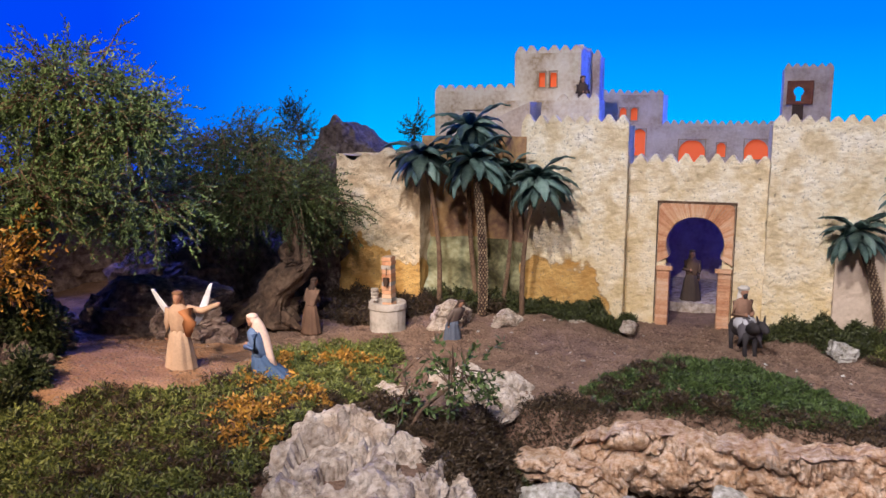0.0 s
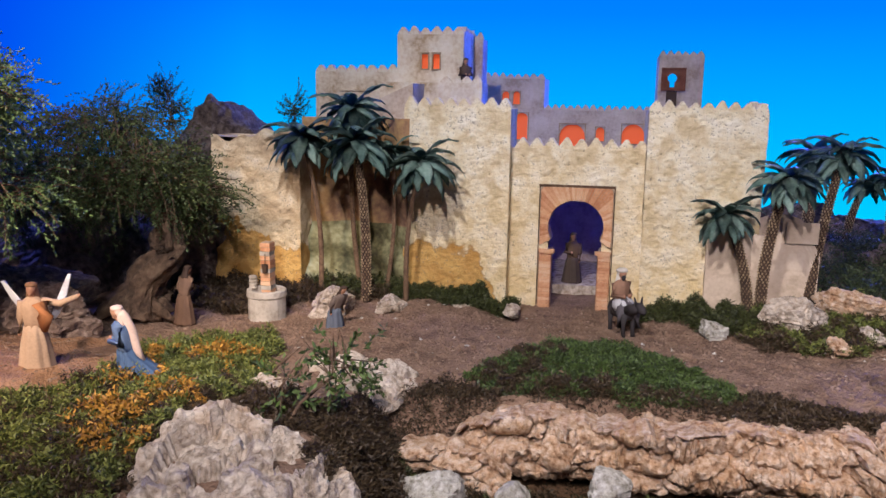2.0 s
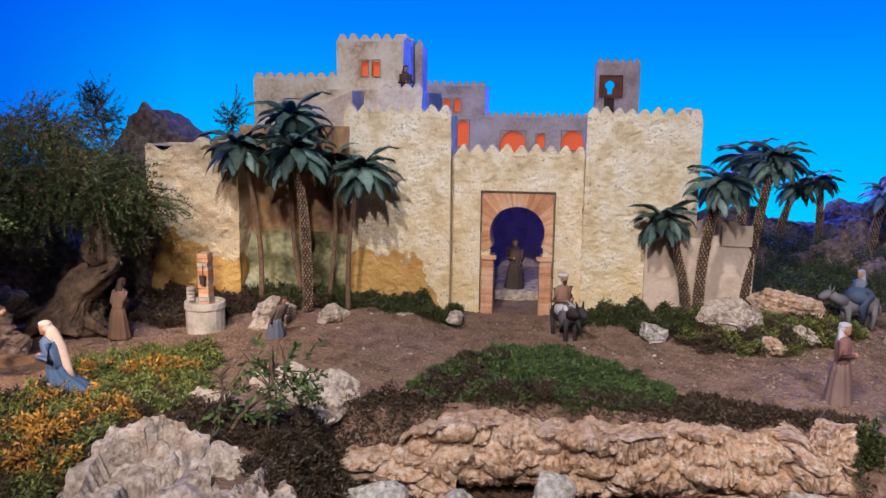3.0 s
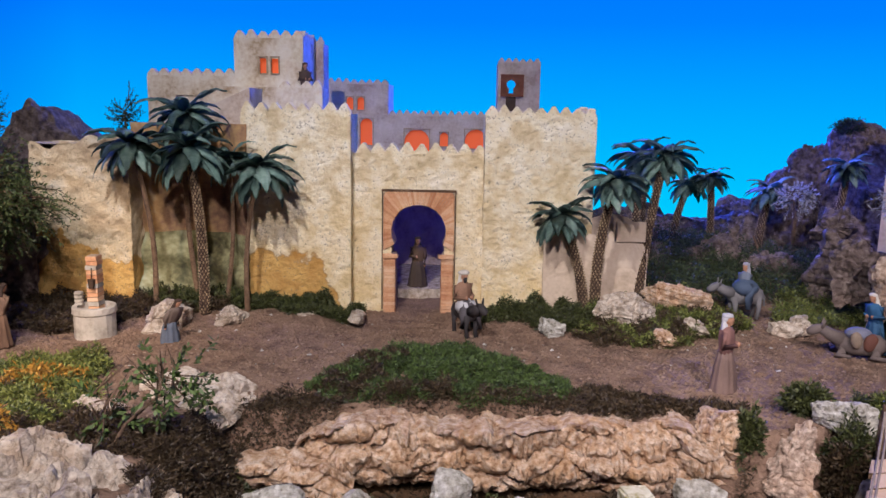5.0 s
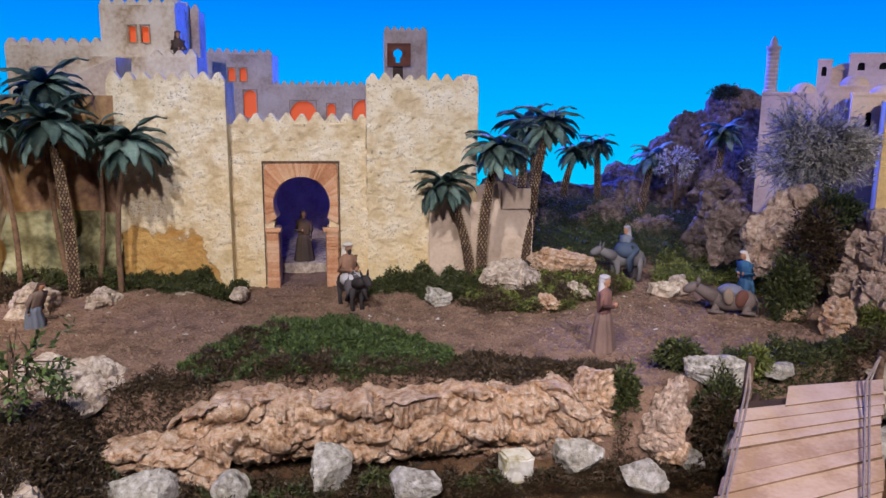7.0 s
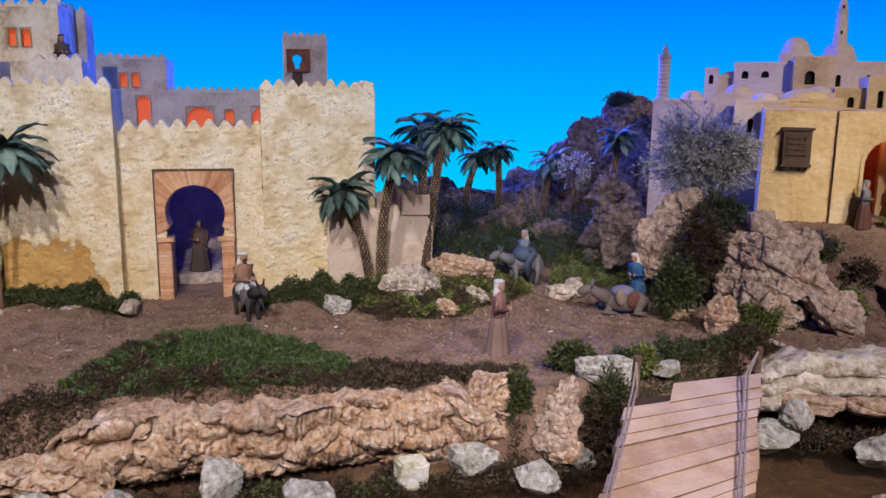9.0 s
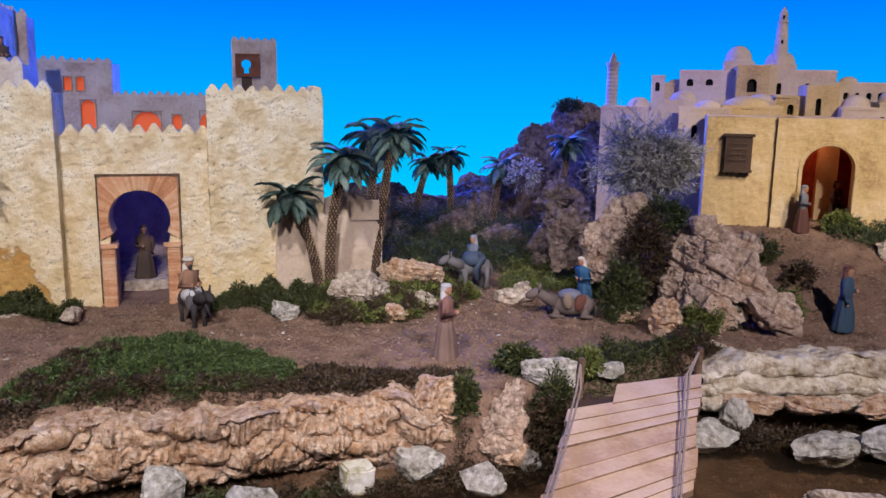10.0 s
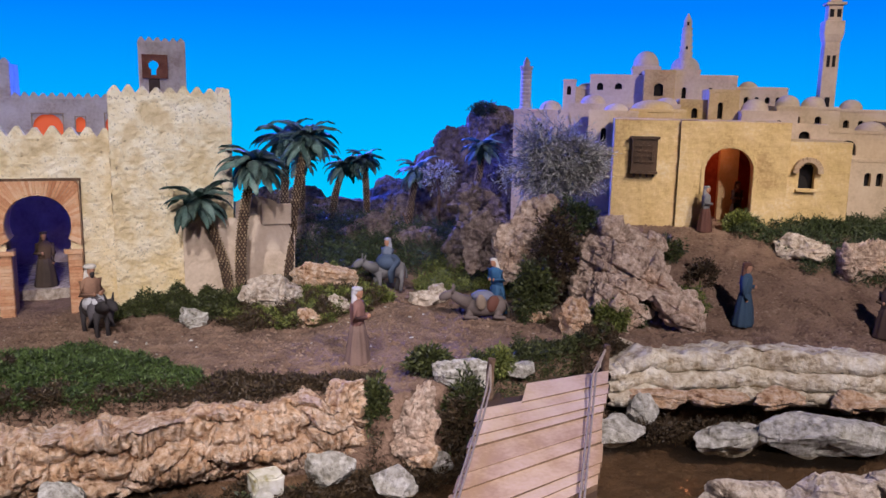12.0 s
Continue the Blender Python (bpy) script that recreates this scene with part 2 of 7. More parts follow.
WHITE_STONE = rock_material("white_river_stone", [(0.17, 0.15, 0.11), (0.38, 0.36, 0.31), (0.54, 0.52, 0.47), (0.7, 0.69, 0.65)], 12, 14, (0.3, 0.27, 0.14), 0.5, 0.8)
MOUNTAIN = rock_material("brown_cliff", [(0.05, 0.035, 0.032), (0.13, 0.095, 0.085), (0.22, 0.17, 0.15), (0.32, 0.26, 0.235)], 8, 16, (0.2, 0.12, 0.07), 0.4)
# Earth with the warm spot's orange light put into its colour.
WARM_EARTH = mottled("warm_lit_earth", [(0.2, 0.105, 0.055), (0.34, 0.19, 0.1), (0.46, 0.28, 0.165)], 9, 110, 0.97, 1.0, 0.02, 0.5)
TRUNK = mottled("gnarled_bark", [(0.04, 0.025, 0.017), (0.13, 0.08, 0.05), (0.24, 0.16, 0.1)], 18, 60, 0.95, 1.0, 0.025, 0.5)
PALM_BARK = mottled("palm_bark", [(0.03, 0.018, 0.012), (0.09, 0.055, 0.035)], 30, 120, 0.95, 0.5, 0.004)
PALM_TIP = mottled("palm_bark_scales", [(0.16, 0.1, 0.06), (0.4, 0.3, 0.18)], 30, 90, 0.9, 0.3, 0.002, 0.5, 0.5, True)
PALE_BARK = mottled("pale_palm_bark", [(0.1, 0.06, 0.035), (0.24, 0.15, 0.09)], 30, 120, 0.95, 0.5, 0.004)
FROND = mottled("palm_frond_green", [(0.07, 0.135, 0.125), (0.16, 0.265, 0.23), (0.27, 0.38, 0.33)], 20, 120, 0.55, 0.2, 0.001, 0.5, 0.3)
LEAF_MOSS = leafy("mossy_plants", (0.012, 0.018, 0.006), (0.085, 0.1, 0.025))
LEAF_BRIGHT = leafy("bright_plants", (0.03, 0.045, 0.01), (0.22, 0.25, 0.055))
LEAF_DARK = leafy("dark_bush_leaves", (0.01, 0.018, 0.008), (0.07, 0.1, 0.03))
LEAF_GREEN = leafy("green_mound_leaves", (0.014, 0.026, 0.007), (0.1, 0.16, 0.035))
LEAF_BROWN = leafy("brown_moss", (0.02, 0.012, 0.006), (0.085, 0.055, 0.025))
LEAF_ORANGE = leafy("orange_dry_leaves", (0.2, 0.09, 0.012), (0.5, 0.27, 0.04))
LEAF_GREY = leafy("grey_dry_twigs", (0.26, 0.26, 0.24), (0.6, 0.6, 0.57))
LEAF_TREE = leafy("feathery_tree_leaves", (0.025, 0.055, 0.018), (0.16, 0.25, 0.08))
LEAF_OLIVE = leafy("dark_olive_leaves", (0.012, 0.025, 0.01), (0.11, 0.155, 0.045))
PLANK = mottled("bridge_plank", [(0.42, 0.27, 0.17), (0.57, 0.4, 0.27), (0.66, 0.5, 0.37)], 9, 90, 0.85, 0.5, 0.003, 0.45, 0.3)
ROPE = mottled("grey_rope", [(0.2, 0.16, 0.14), (0.36, 0.3, 0.26)], 60, 200, 0.95, 0.4, 0.001)
WELL_STONE = mottled("well_stone", [(0.26, 0.23, 0.19), (0.46, 0.42, 0.36), (0.56, 0.52, 0.46)], 14, 80, 0.9, 0.5, 0.003)
ROOM = plain("dark_hall_wall", (0.03, 0.03, 0.035), 0.9, 0)


def water_material():
    m, nt, b = node_material("shallow_brown_water", 0.06)
    b.inputs["Base Color"].default_value = (0.06, 0.045, 0.03, 1)
    b.inputs["IOR"].default_value = 1.33
    n, bp = nt.nodes.new("ShaderNodeTexNoise"), nt.nodes.new("ShaderNodeBump")
    n.inputs["Scale"].default_value = 14
    bp.inputs["Strength"].default_value, bp.inputs["Distance"].default_value = 0.25, 0.01
    nt.links.new(nt.nodes.new("ShaderNodeTexCoord").outputs["Object"], n.inputs["Vector"])
    nt.links.new(n.outputs["Fac"], bp.inputs["Height"])
    nt.links.new(bp.outputs[0], b.inputs["Normal"])
    mixer, clear = nt.nodes.new("ShaderNodeMixShader"), nt.nodes.new("ShaderNodeBsdfTransparent")
    clear.inputs["Color"].default_value = (0.95, 0.9, 0.8, 1)
    mixer.inputs[0].default_value = 0.2
    nt.links.new(clear.outputs[0], mixer.inputs[1])
    nt.links.new(b.outputs[0], mixer.inputs[2])
    nt.links.new(mixer.outputs[0], nt.nodes["Material Output"].inputs["Surface"])
    return m


def sky_material():
    """The blue-lit cyclorama: cyan low down, deeper blue above and towards the grove."""
    m, nt, b = node_material("blue_cyclorama", 1.0)
    N, L = nt.nodes.new, nt.links.new
    sep = N("ShaderNodeSeparateXYZ")
    L(N("ShaderNodeTexCoord").outputs["Object"], sep.inputs[0])
    up, side = N("ShaderNodeMapRange"), N("ShaderNodeMapRange")
    up.inputs["From Min"].default_value, up.inputs["From Max"].default_value = -0.2, 2.6
    L(sep.outputs["Z"], up.inputs["Value"])
    side.inputs["From Min"].default_value, side.inputs["From Max"].default_value = -2.7, -4.2
    L(sep.outputs["X"], side.inputs["Value"])
    ramp = N("ShaderNodeValToRGB")
    for k, (p, c) in enumerate([(0.0, (0.0, 0.62, 1.0)), (0.32, (0.0, 0.42, 1.0)), (0.62, (0.0, 0.22, 1.0)), (1.0, (0.0, 0.12, 0.95))]):
        el = ramp.color_ramp.elements[k] if k < 2 else ramp.color_ramp.elements.new(p)
        el.position, el.color = p, (*c, 1)
    L(up.outputs[0], ramp.inputs[0])
    mix = N("ShaderNodeMix")
    mix.data_type = "RGBA"
    L(side.outputs[0], mix.inputs[0])
    L(ramp.outputs[0], mix.inputs[6])
    mix.inputs[7].default_value = (0.0, 0.055, 0.85, 1)
    em = N("ShaderNodeEmission")
    L(mix.outputs[2], em.inputs["Color"])
    em.inputs["Strength"].default_value = 1.0
    L(em.outputs[0], nt.nodes["Material Output"].inputs["Surface"])
    return m


# ---- building helpers ----
def link_mesh(name, bm, mats, smooth=False):
    me = bpy.data.meshes.new(name)
    bm.normal_update()
    bm.to_mesh(me)
    bm.free()
    for m in mats if isinstance(mats, (list, tuple)) else [mats]:
        me.materials.append(m)
    if smooth:
        me.polygons.foreach_set("use_smooth", [True] * len(me.polygons))
    return new(name, me)


def thing(name, at, label, category, group="", kind=""):
    ob = new(name)
    ob.empty_display_size = 0.05
    ob.location = at
    return tagged(ob, label, category, group, kind)


def part(name, bm, mats, parent, label="", smooth=False):
    ob = link_mesh(name, bm, mats, smooth)
    ob.parent = parent
    # parts are built in the world's axes; a part of a part needs no shift
    if not parent.parent:
        ob.matrix_parent_inverse = Matrix.Translation(-Vector(parent.location))
    if label:
        ob["label"] = label
    return ob


def array_mesh(name, verts, faces, mats, smooth=False):
    me = bpy.data.meshes.new(name)
    me.from_pydata([tuple(v) for v in verts], [], faces)
    for m in mats if isinstance(mats, (list, tuple)) else [mats]:
        me.materials.append(m)
    if smooth:
        me.polygons.foreach_set("use_smooth", [True] * len(me.polygons))
    return new(name, me)


def box(bm, lo, hi, index=0, m=None):
    vs = [bm.verts.new(Vector((x, y, z)) if m is None else m @ Vector((x, y, z))) for z in (lo[2], hi[2]) for y in (lo[1], hi[1]) for x in (lo[0], hi[0])]
    for f in ((0, 2, 3, 1), (4, 5, 7, 6), (0, 1, 5, 4), (2, 6, 7, 3), (0, 4, 6, 2), (1, 3, 7, 5)):
        bm.faces.new([vs[i] for i in f]).material_index = index
    return vs


def tube(bm, pts, radii, sides=8, index=0, cap=True):
    rings = []
    pts = [Vector(p) for p in pts]
    for k, p in enumerate(pts):
        d = (pts[min(k + 1, len(pts) - 1)] - pts[max(k - 1, 0)]).normalized()
        a = d.orthogonal().normalized() if abs(d.z) < 0.95 else (Vector((1, 0, 0)) - d * d.x).normalized()
        if abs(d.z) < 0.95:
            a = d.cross(Vector((0, 0, 1))).normalized()
        b = d.cross(a)
        r = radii[k] if isinstance(radii, (list, tuple)) else radii
        rings.append([bm.verts.new(p + r * (math.cos(2 * math.pi * i / sides) * a + math.sin(2 * math.pi * i / sides) * b)) for i in range(sides)])
    for u, v in zip(rings, rings[1:]):
        for i in range(sides):
            bm.faces.new((u[i], u[(i + 1) % sides], v[(i + 1) % sides], v[i])).material_index = index
    if cap:
        bm.faces.new(rings[0][::-1]).material_index = index
        bm.faces.new(rings[-1]).material_index = index


def blob(bm, at, size, index=0, turn=(0, 0, 0), segs=10, rings=7):
    m = pose(*at, *turn) @ Matrix.Diagonal((*size, 1))
    made = bmesh.ops.create_uvsphere(bm, u_segments=segs, v_segments=rings, radius=1.0, matrix=m)
    for v in made["verts"]:
        for f in v.link_faces:
            f.material_index = index


def lathe(bm, at, profile, sides=20, index=0, squash=1.0, fold=0.0, folds=7):
    """A turned form: rows of (radius, height)."""
    rings = []
    for r, z in profile:
        ring = []
        for i in range(sides):
            a = 2 * math.pi * i / sides
            rr = r * (1 + fold * math.sin(folds * a))
            ring.append(bm.verts.new((at[0] + rr * math.cos(a), at[1] + rr * squash * math.sin(a), at[2] + z)))
        rings.append(ring)
    for u, v in zip(rings, rings[1:]):
        for i in range(sides):
            bm.faces.new((u[i], u[(i + 1) % sides], v[(i + 1) % sides], v[i])).material_index = index
    bm.faces.new(rings[0][::-1]).material_index = index
    bm.faces.new(rings[-1]).material_index = index


def step(a, b, x):
    t = min(1.0, max(0.0, (x - a) / (b - a)))
    return t * t * (3 - 2 * t)


def fbm(x, y, z=0.0, octaves=4):
    return noise.fractal(Vector((x, y, z)), 1.0, 2.0, octaves)


def town(X, Y, z=0.0):
    """The town's own axes: X along its facade, Y away from the river."""
    return (0.54 + 0.866 * X + 0.5 * Y, 0.03 - 0.5 * X + 0.866 * Y, z)


def town_axes(x, y):
    dx, dy = x - 0.54, y - 0.03
    return 0.866 * dx - 0.5 * dy, 0.5 * dx + 0.866 * dy


# ---- ground ----
def bank(x):
    """The y of the river's far bank."""
    return 2.03 - 0.05 * step(0.95, 1.15, x) + 0.16 * step(1.1, 2.0, x) - 0.34 * step(2.1, 2.9, x) + 0.03 * math.sin(5 * x)


def ground_z(x, y):
    X, Y = town_axes(x, y)
    z = 0.012 * fbm(x * 2.2, y * 2.2) + 0.006 * fbm(x * 11, y * 11, 3)
    z += 0.125 * math.exp(-((x + 1.45) / 0.75) ** 2 - ((y - 1.6) / 0.6) ** 2)
    z += 0.05 * math.exp(-((x - 0.22) / 0.36) ** 2 - ((y - 2.36) / 0.2) ** 2)
    z += 0.27 * step(2.85, 3.5, Y) * step(-0.3, 0.1, X)
    z += 0.1 * step(3.1, 4.0, Y) * step(0.9, 1.6, x) * (1 - step(-0.3, 0.1, X))
    z += 0.04 * step(2.75, 3.1, y) * (1 - step(1.2, 1.6, x)) * (1 - step(-0.25, -0.1, x) * (1 - step(0.36, 0.5, x)))
    z -= 0.015 * math.exp(-((x - 0.14) / 0.25) ** 2 - ((y - 3.15) / 0.25) ** 2)
    z -= 0.9 * step(4.7, 5.8, y) * (1 - step(2.3, 2.8, x))
    z += 0.004 * fbm(x * 32, y * 32, 5)
    wet = step(-0.36, -0.16, x)
    d = y - bank(x)
    z -= 0.26 * wet * (1 - step(-0.01, 0.08, d))
    z += 0.16 * step(1.5, 1.75, x) * (1 - step(1.28, 1.45, y)) * (1 - step(2.4, 2.8, x))
    return z


def build_ground():
    xs = np.concatenate([np.arange(-3.6, -1.8, 0.05), np.arange(-1.8, 3.4, 0.018), np.arange(3.4, 5.4, 0.05)])
    ys = np.concatenate([np.arange(0.5, 1.2, 0.05), np.arange(1.2, 3.5, 0.018), np.arange(3.5, 7.2, 0.05)])
    verts = [(x, y, ground_z(x, y)) for y in ys for x in xs]
    w = len(xs)
    faces = [(j * w + i, j * w + i + 1, (j + 1) * w + i + 1, (j + 1) * w + i) for j in range(len(ys) - 1) for i in range(w - 1)]
    ob = array_mesh("ground", verts, faces, [DIRT, WARM_EARTH], True)
    # warm lamplight painted into the earth of the slope where the angel stands
    for f in ob.data.polygons:
        x, y = f.center[0], f.center[1]
        n = 0.12 * fbm(x * 7, y * 7, 2)
        if -1.62 + n < x < -1.0 + n and 1.3 < y < 2.25 + n:
            f.material_index = 1
    tagged(ob, "dry brown earth ground with crumbs and ruts", "ground", kind="structure")


build_ground()
bm = bmesh.new()
box(bm, (-0.4, 1.0, -0.24), (5.0, 2.6, -0.192))
tagged(link_mesh("water", bm, water_material()), "shallow brown stream water over pebbles", "water", kind="structure")

# the hall round the model: cyclorama, dark walls, floor and ceiling
verts, faces = [], []
for i in range(33):
    a = math.pi * (i / 32)
    for z in (-0.92, 3.9):
        verts.append((0.6 - 5.6 * math.cos(a), 2.4 + 4.9 * math.sin(a), z))
faces = [(2 * i, 2 * i + 1, 2 * i + 3, 2 * i + 2) for i in range(32)]
tagged(array_mesh("backdrop", verts, faces, sky_material(), True), "curved blue-lit sky backdrop", "backdrop", kind="structure")
bm = bmesh.new()
for lo, hi in (((-5.2, -2.6, -1.0), (6.4, 2.6, -0.92)),):
    box(bm, lo, hi)
tagged(link_mesh("floor", bm, ROOM), "dark hall floor", "floor", kind="structure")
for nm, lo, hi in (("wall_back", (-5.2, -2.7, -0.92), (6.4, -2.6, 3.9)), ("wall_left", (-5.1, -2.6, -0.92), (-5.0, 2.4, 3.9)), ("wall_right", (6.2, -2.6, -0.92), (6.3, 2.4, 3.9)), ("ceiling", (-5.2, -2.7, 3.9), (6.4, 7.6, 4.0)), ("table_front", (-3.6, 0.46, -0.92), (5.4, 0.5, -0.02))):
    bm = bmesh.new()
    box(bm, lo, hi)
    tagged(link_mesh(nm, bm, ROOM), "plain dark hall surface", nm.split("_")[0], kind="structure")


# ---- rocks ----
def rock_mesh(name, size, seed, mat, detail=4, layers=0.0, rough=0.35):
    """A weathered boulder: broken along planes, split into blocks by joints, with bedding steps, chips and pits."""
    bm = bmesh.new()
    bmesh.ops.create_icosphere(bm, subdivisions=detail, radius=1.0)
    pick = random.Random(seed)
    cuts = []
    for _ in range(13):
        c = Vector((pick.gauss(0, 1), pick.gauss(0, 1), pick.gauss(0, 1))).normalized()
        cuts.append((c, pick.uniform(0.52, 0.88)))
    shift = Vector((seed * 7.1, seed * 3.3, seed * 1.7))
    block = 0.55 / max(0.06, sum(size) / 3)
    s = min(1.0, min(size) / 0.1)
    force = rough / 0.45
    tilt = Vector((pick.uniform(-0.25, 0.25), pick.uniform(-0.25, 0.25), 1)).normalized()
    for v in bm.verts:
        p = v.co.copy()
        for c, d in cuts:
            over = p.dot(c) - d
            if over > 0:
                p -= c * over * 0.92
        p *= 1.16 * (1 + 0.12 * fbm(p.x * 1.4 + seed, p.y * 1.4, p.z * 1.4, 3))
        q = Vector((p.x * size[0], p.y * size[1], p.z * size[2]))
        out = Vector((p.x / size[0], p.y / size[1], p.z / size[2])).normalized()
        w = q + Vector((fbm(q.x * 14, q.y * 14, q.z * 14 + seed), fbm(q.y * 14, q.z * 14, q.x * 14 + seed), 0)) * 0.012
        d, pts = noise.voronoi(Vector((w.x, w.y, w.z * 1.5)) * block * 1.7 + shift)
        gap = d[1] - d[0]
        push = 0.02 * 0.6 * noise.cell(pts[0] * 3.7 + shift) - 0.012 * max(0.0, 1 - gap / 0.1) ** 1.5
        push += 0.014 * (noise.ridged_multi_fractal(w * block * 1.6 + shift, 1.0, 2.1, 5, 1.0, 2.0) - 1.1) * 0.8
        if layers:
            t = w.dot(tilt) / (layers * 0.7) + 0.4 * fbm(q.x * 6, q.y * 6, seed)
            k = math.floor(t)
            f = t - k
            push += 0.022 * 0.6 * noise.cell(Vector((k * 1.3 + seed, q.x * 4, q.y * 4))) - 0.013 * max(0.0, 1 - f / 0.2)
        push += 0.006 * fbm(q.x * 30, q.y * 30, q.z * 30 + seed, 5) + 0.003 * fbm(q.x * 90, q.y * 90, q.z * 90)
        v.co = q + out * push * s * force
    return link_mesh(name, bm, mat, False)


def rock(at, size, seed, mat, label, turn=(0, 0, 0), detail=4, layers=0.0, rough=0.35, name="rock", group=""):
    ob = rock_mesh(name, size, seed, mat, detail, layers, rough)
    ob.matrix_world = pose(*at, *turn)
    return tagged(ob, label, "rock", group)


def ledge(name, path, top, foot, mat, label, seed, steps=300, tiers=3, lump=1.0, flutes=1.0):
    """A long low outcrop in lumpy tiers: rounded shelves over fluted dripstone curtains, undercut at the foot."""
    rows = 64
    verts, faces = [], []
    for i in range(steps + 1):
        u = i / steps * (len(path) - 1)
        k = min(int(u), len(path) - 2)
        f = u - k
        x, y = (path[k][n] * (1 - f) + path[k + 1][n] * f for n in (0, 1))
        end = min(1.0, 7 * min(i, steps - i) / steps)
        rise = top + 0.03 * lump * fbm(x * 5, seed) + 0.012 * fbm(x * 17, seed + 3) - 0.06 * (1 - end)
        for j in range(rows + 1):
            v = j / rows
            if v < 0.3:
                s = v / 0.3
                yy, zz = y + 0.2 * (1 - s), rise - 0.03 * (1 - s)
                q = Vector((x * 16, yy * 16, seed))
                zz += 0.014 * lump * fbm(q.x, q.y, q.z, 5)
                yy -= 0.02 * lump * fbm(x * 9, seed + 4) * s
            else:
                s = (v - 0.3) / 0.7
                t = s * tiers + 0.45 * lump * fbm(x * 3.5, seed + 9) * math.sin(math.pi * s)
                tier = max(0, min(tiers - 1, math.floor(t)))
                g = min(1.0, max(0.0, t - tier))
                bulge = math.sqrt(max(0.0, 1 - (2 * min(1.0, g * 1.0) - 1) ** 2))
                front = 0.012 * tier + 0.045 * lump * fbm(x * 4.5 + 11 * tier, seed + 5 * tier) + 0.022 * lump * fbm(x * 14, seed + 8 * tier)
                curtain = flutes * step(-0.15, 0.15, fbm(x * 5 + 3 * tier, seed + 2))
                wave = x * 125 + 4 * fbm(x * 10, zz * 3 if j else 0, seed)
                yy = y - front - 0.03 * bulge * (0.4 + 0.6 * lump) + 0.035 * s ** 4 - 0.02 * lump * fbm(x * 9, seed + 4) * (1 - s)
                if flutes:
                    wx, ws = x + 0.03 * fbm(x * 11, s * 3, seed), s + 0.12 * fbm(x * 8, s * 2, seed + 1)
                    near, mids = noise.voronoi(Vector((wx * 8.5, ws * 2.6, seed)))
                    pillow = 1 - min(1.0, near[0] * 1.25) ** 2
                    own = noise.cell(mids[0] * 5.3)
                    yy = y - 0.02 * lump * fbm(x * 9, seed + 4) - 0.02 - 0.045 * pillow - 0.016 * own - 0.03 * s + 0.05 * s ** 4 + 0.012 * max(0.0, 1 - (near[1] - near[0]) / 0.12)
                    curtain = flutes * step(-0.5, -0.3, noise.cell(mids[0] * 7.7 + Vector((3, 1, 0)))) * step(-0.1, 0.1, s - mids[0].y / 2.6 + 0.12)
                    g = 1.0
                yy += curtain * 0.014 * (1 - abs(math.sin(wave))) * step(0.1, 0.4, g)
                zz = rise + (foot - rise) * s
            m = fbm(x * 22, zz * 26, yy * 22 + seed, 5)
            d, pts = noise.voronoi(Vector((x * 12 + 0.5 * m, yy * 12, zz * 22 + seed)))
            chip = 0.005 * noise.cell(pts[0] * 3.1) - 0.002 * max(0.0, 1 - (d[1] - d[0]) / 0.2)
            verts.append((x + 0.004 * m, yy - lump * (0.008 * m + chip) - 0.003 * fbm(x * 80, zz * 80, yy * 80), zz + (0.006 * m + 0.5 * chip) * lump))
    w = rows + 1
    for i in range(steps):
        for j in range(rows):
            faces.append((i * w + j, i * w + j + 1, (i + 1) * w + j + 1, (i + 1) * w + j))
    return tagged(array_mesh(name, verts, faces, mat), label, "rock ledge")


ledge("rock_ledge", [(-0.1, 2.05), (0.15, 2.025), (0.45, 2.015), (0.75, 2.025), (1.05, 2.07)], 0.005, -0.175, TRAVERTINE, "long fluted warm travertine ledge above the stream", 3, 320, 3)
ledge("rock_ledge", [(-0.5, 2.0), (-0.3, 1.99), (-0.12, 1.98), (0.06, 1.97)], -0.085, -0.2, TRAVERTINE, "low foot of the travertine ledge under moss", 14, 120, 2)
ledge("rock_ledge", [(1.84, 2.14), (2.05, 2.09), (2.35, 1.98), (2.75, 1.78), (3.2, 1.55)], 0.03, -0.15, BANDED, "pale banded limestone ledge on the river bank", 8, 260, 3, 0.7, 0.0)
rock((-0.5, 1.45, -0.015), (0.2, 0.27, 0.1), 2, LIMESTONE, "large craggy pale limestone boulder", (14, 2, 28), 6, 0.05, 0.9)
rock((-0.31, 1.5, -0.1), (0.09, 0.2, 0.15), 12, LIMESTONE, "craggy pale limestone boulder", (0, 0, 10), 6, 0.05, 0.6)
rock((-0.4, 2.12, -0.015), (0.21, 0.16, 0.06), 5, LIMESTONE, "low flat grey limestone outcrop", (10, 0, 10), 6, 0.03, 0.9)
rock((-0.64, 1.97, 0.005), (0.15, 0.06, 0.05), 6, LIMESTONE, "low flat grey limestone outcrop", (0, 0, 30), 5, 0.03, 0.5)
rock((1.19, 2.01, -0.085), (0.07, 0.05, 0.1), 7, PINK_ROCK, "upright limestone block beside moss", (0, 8, 20), 5, 0.04, 0.5)
rock((1.19, 1.97, -0.165), (0.055, 0.04, 0.03), 17, TRAVERTINE, "orange-stained stone at the waterline", (0, 0, 10), 5, 0.03, 0.5)
rock((1.0, 2.06, -0.015), (0.07, 0.06, 0.085), 9, TRAVERTINE, "fluted warm rock at the end of the ledge", (0, 0, 20), 5, 0.03, 0.5)
rock((1.36, 2.09, 0.01), (0.095, 0.05, 0.05), 10, WHITE_STONE, "white angular stone on the bank", (0, 4, -10), 5, 0.0, 0.5)
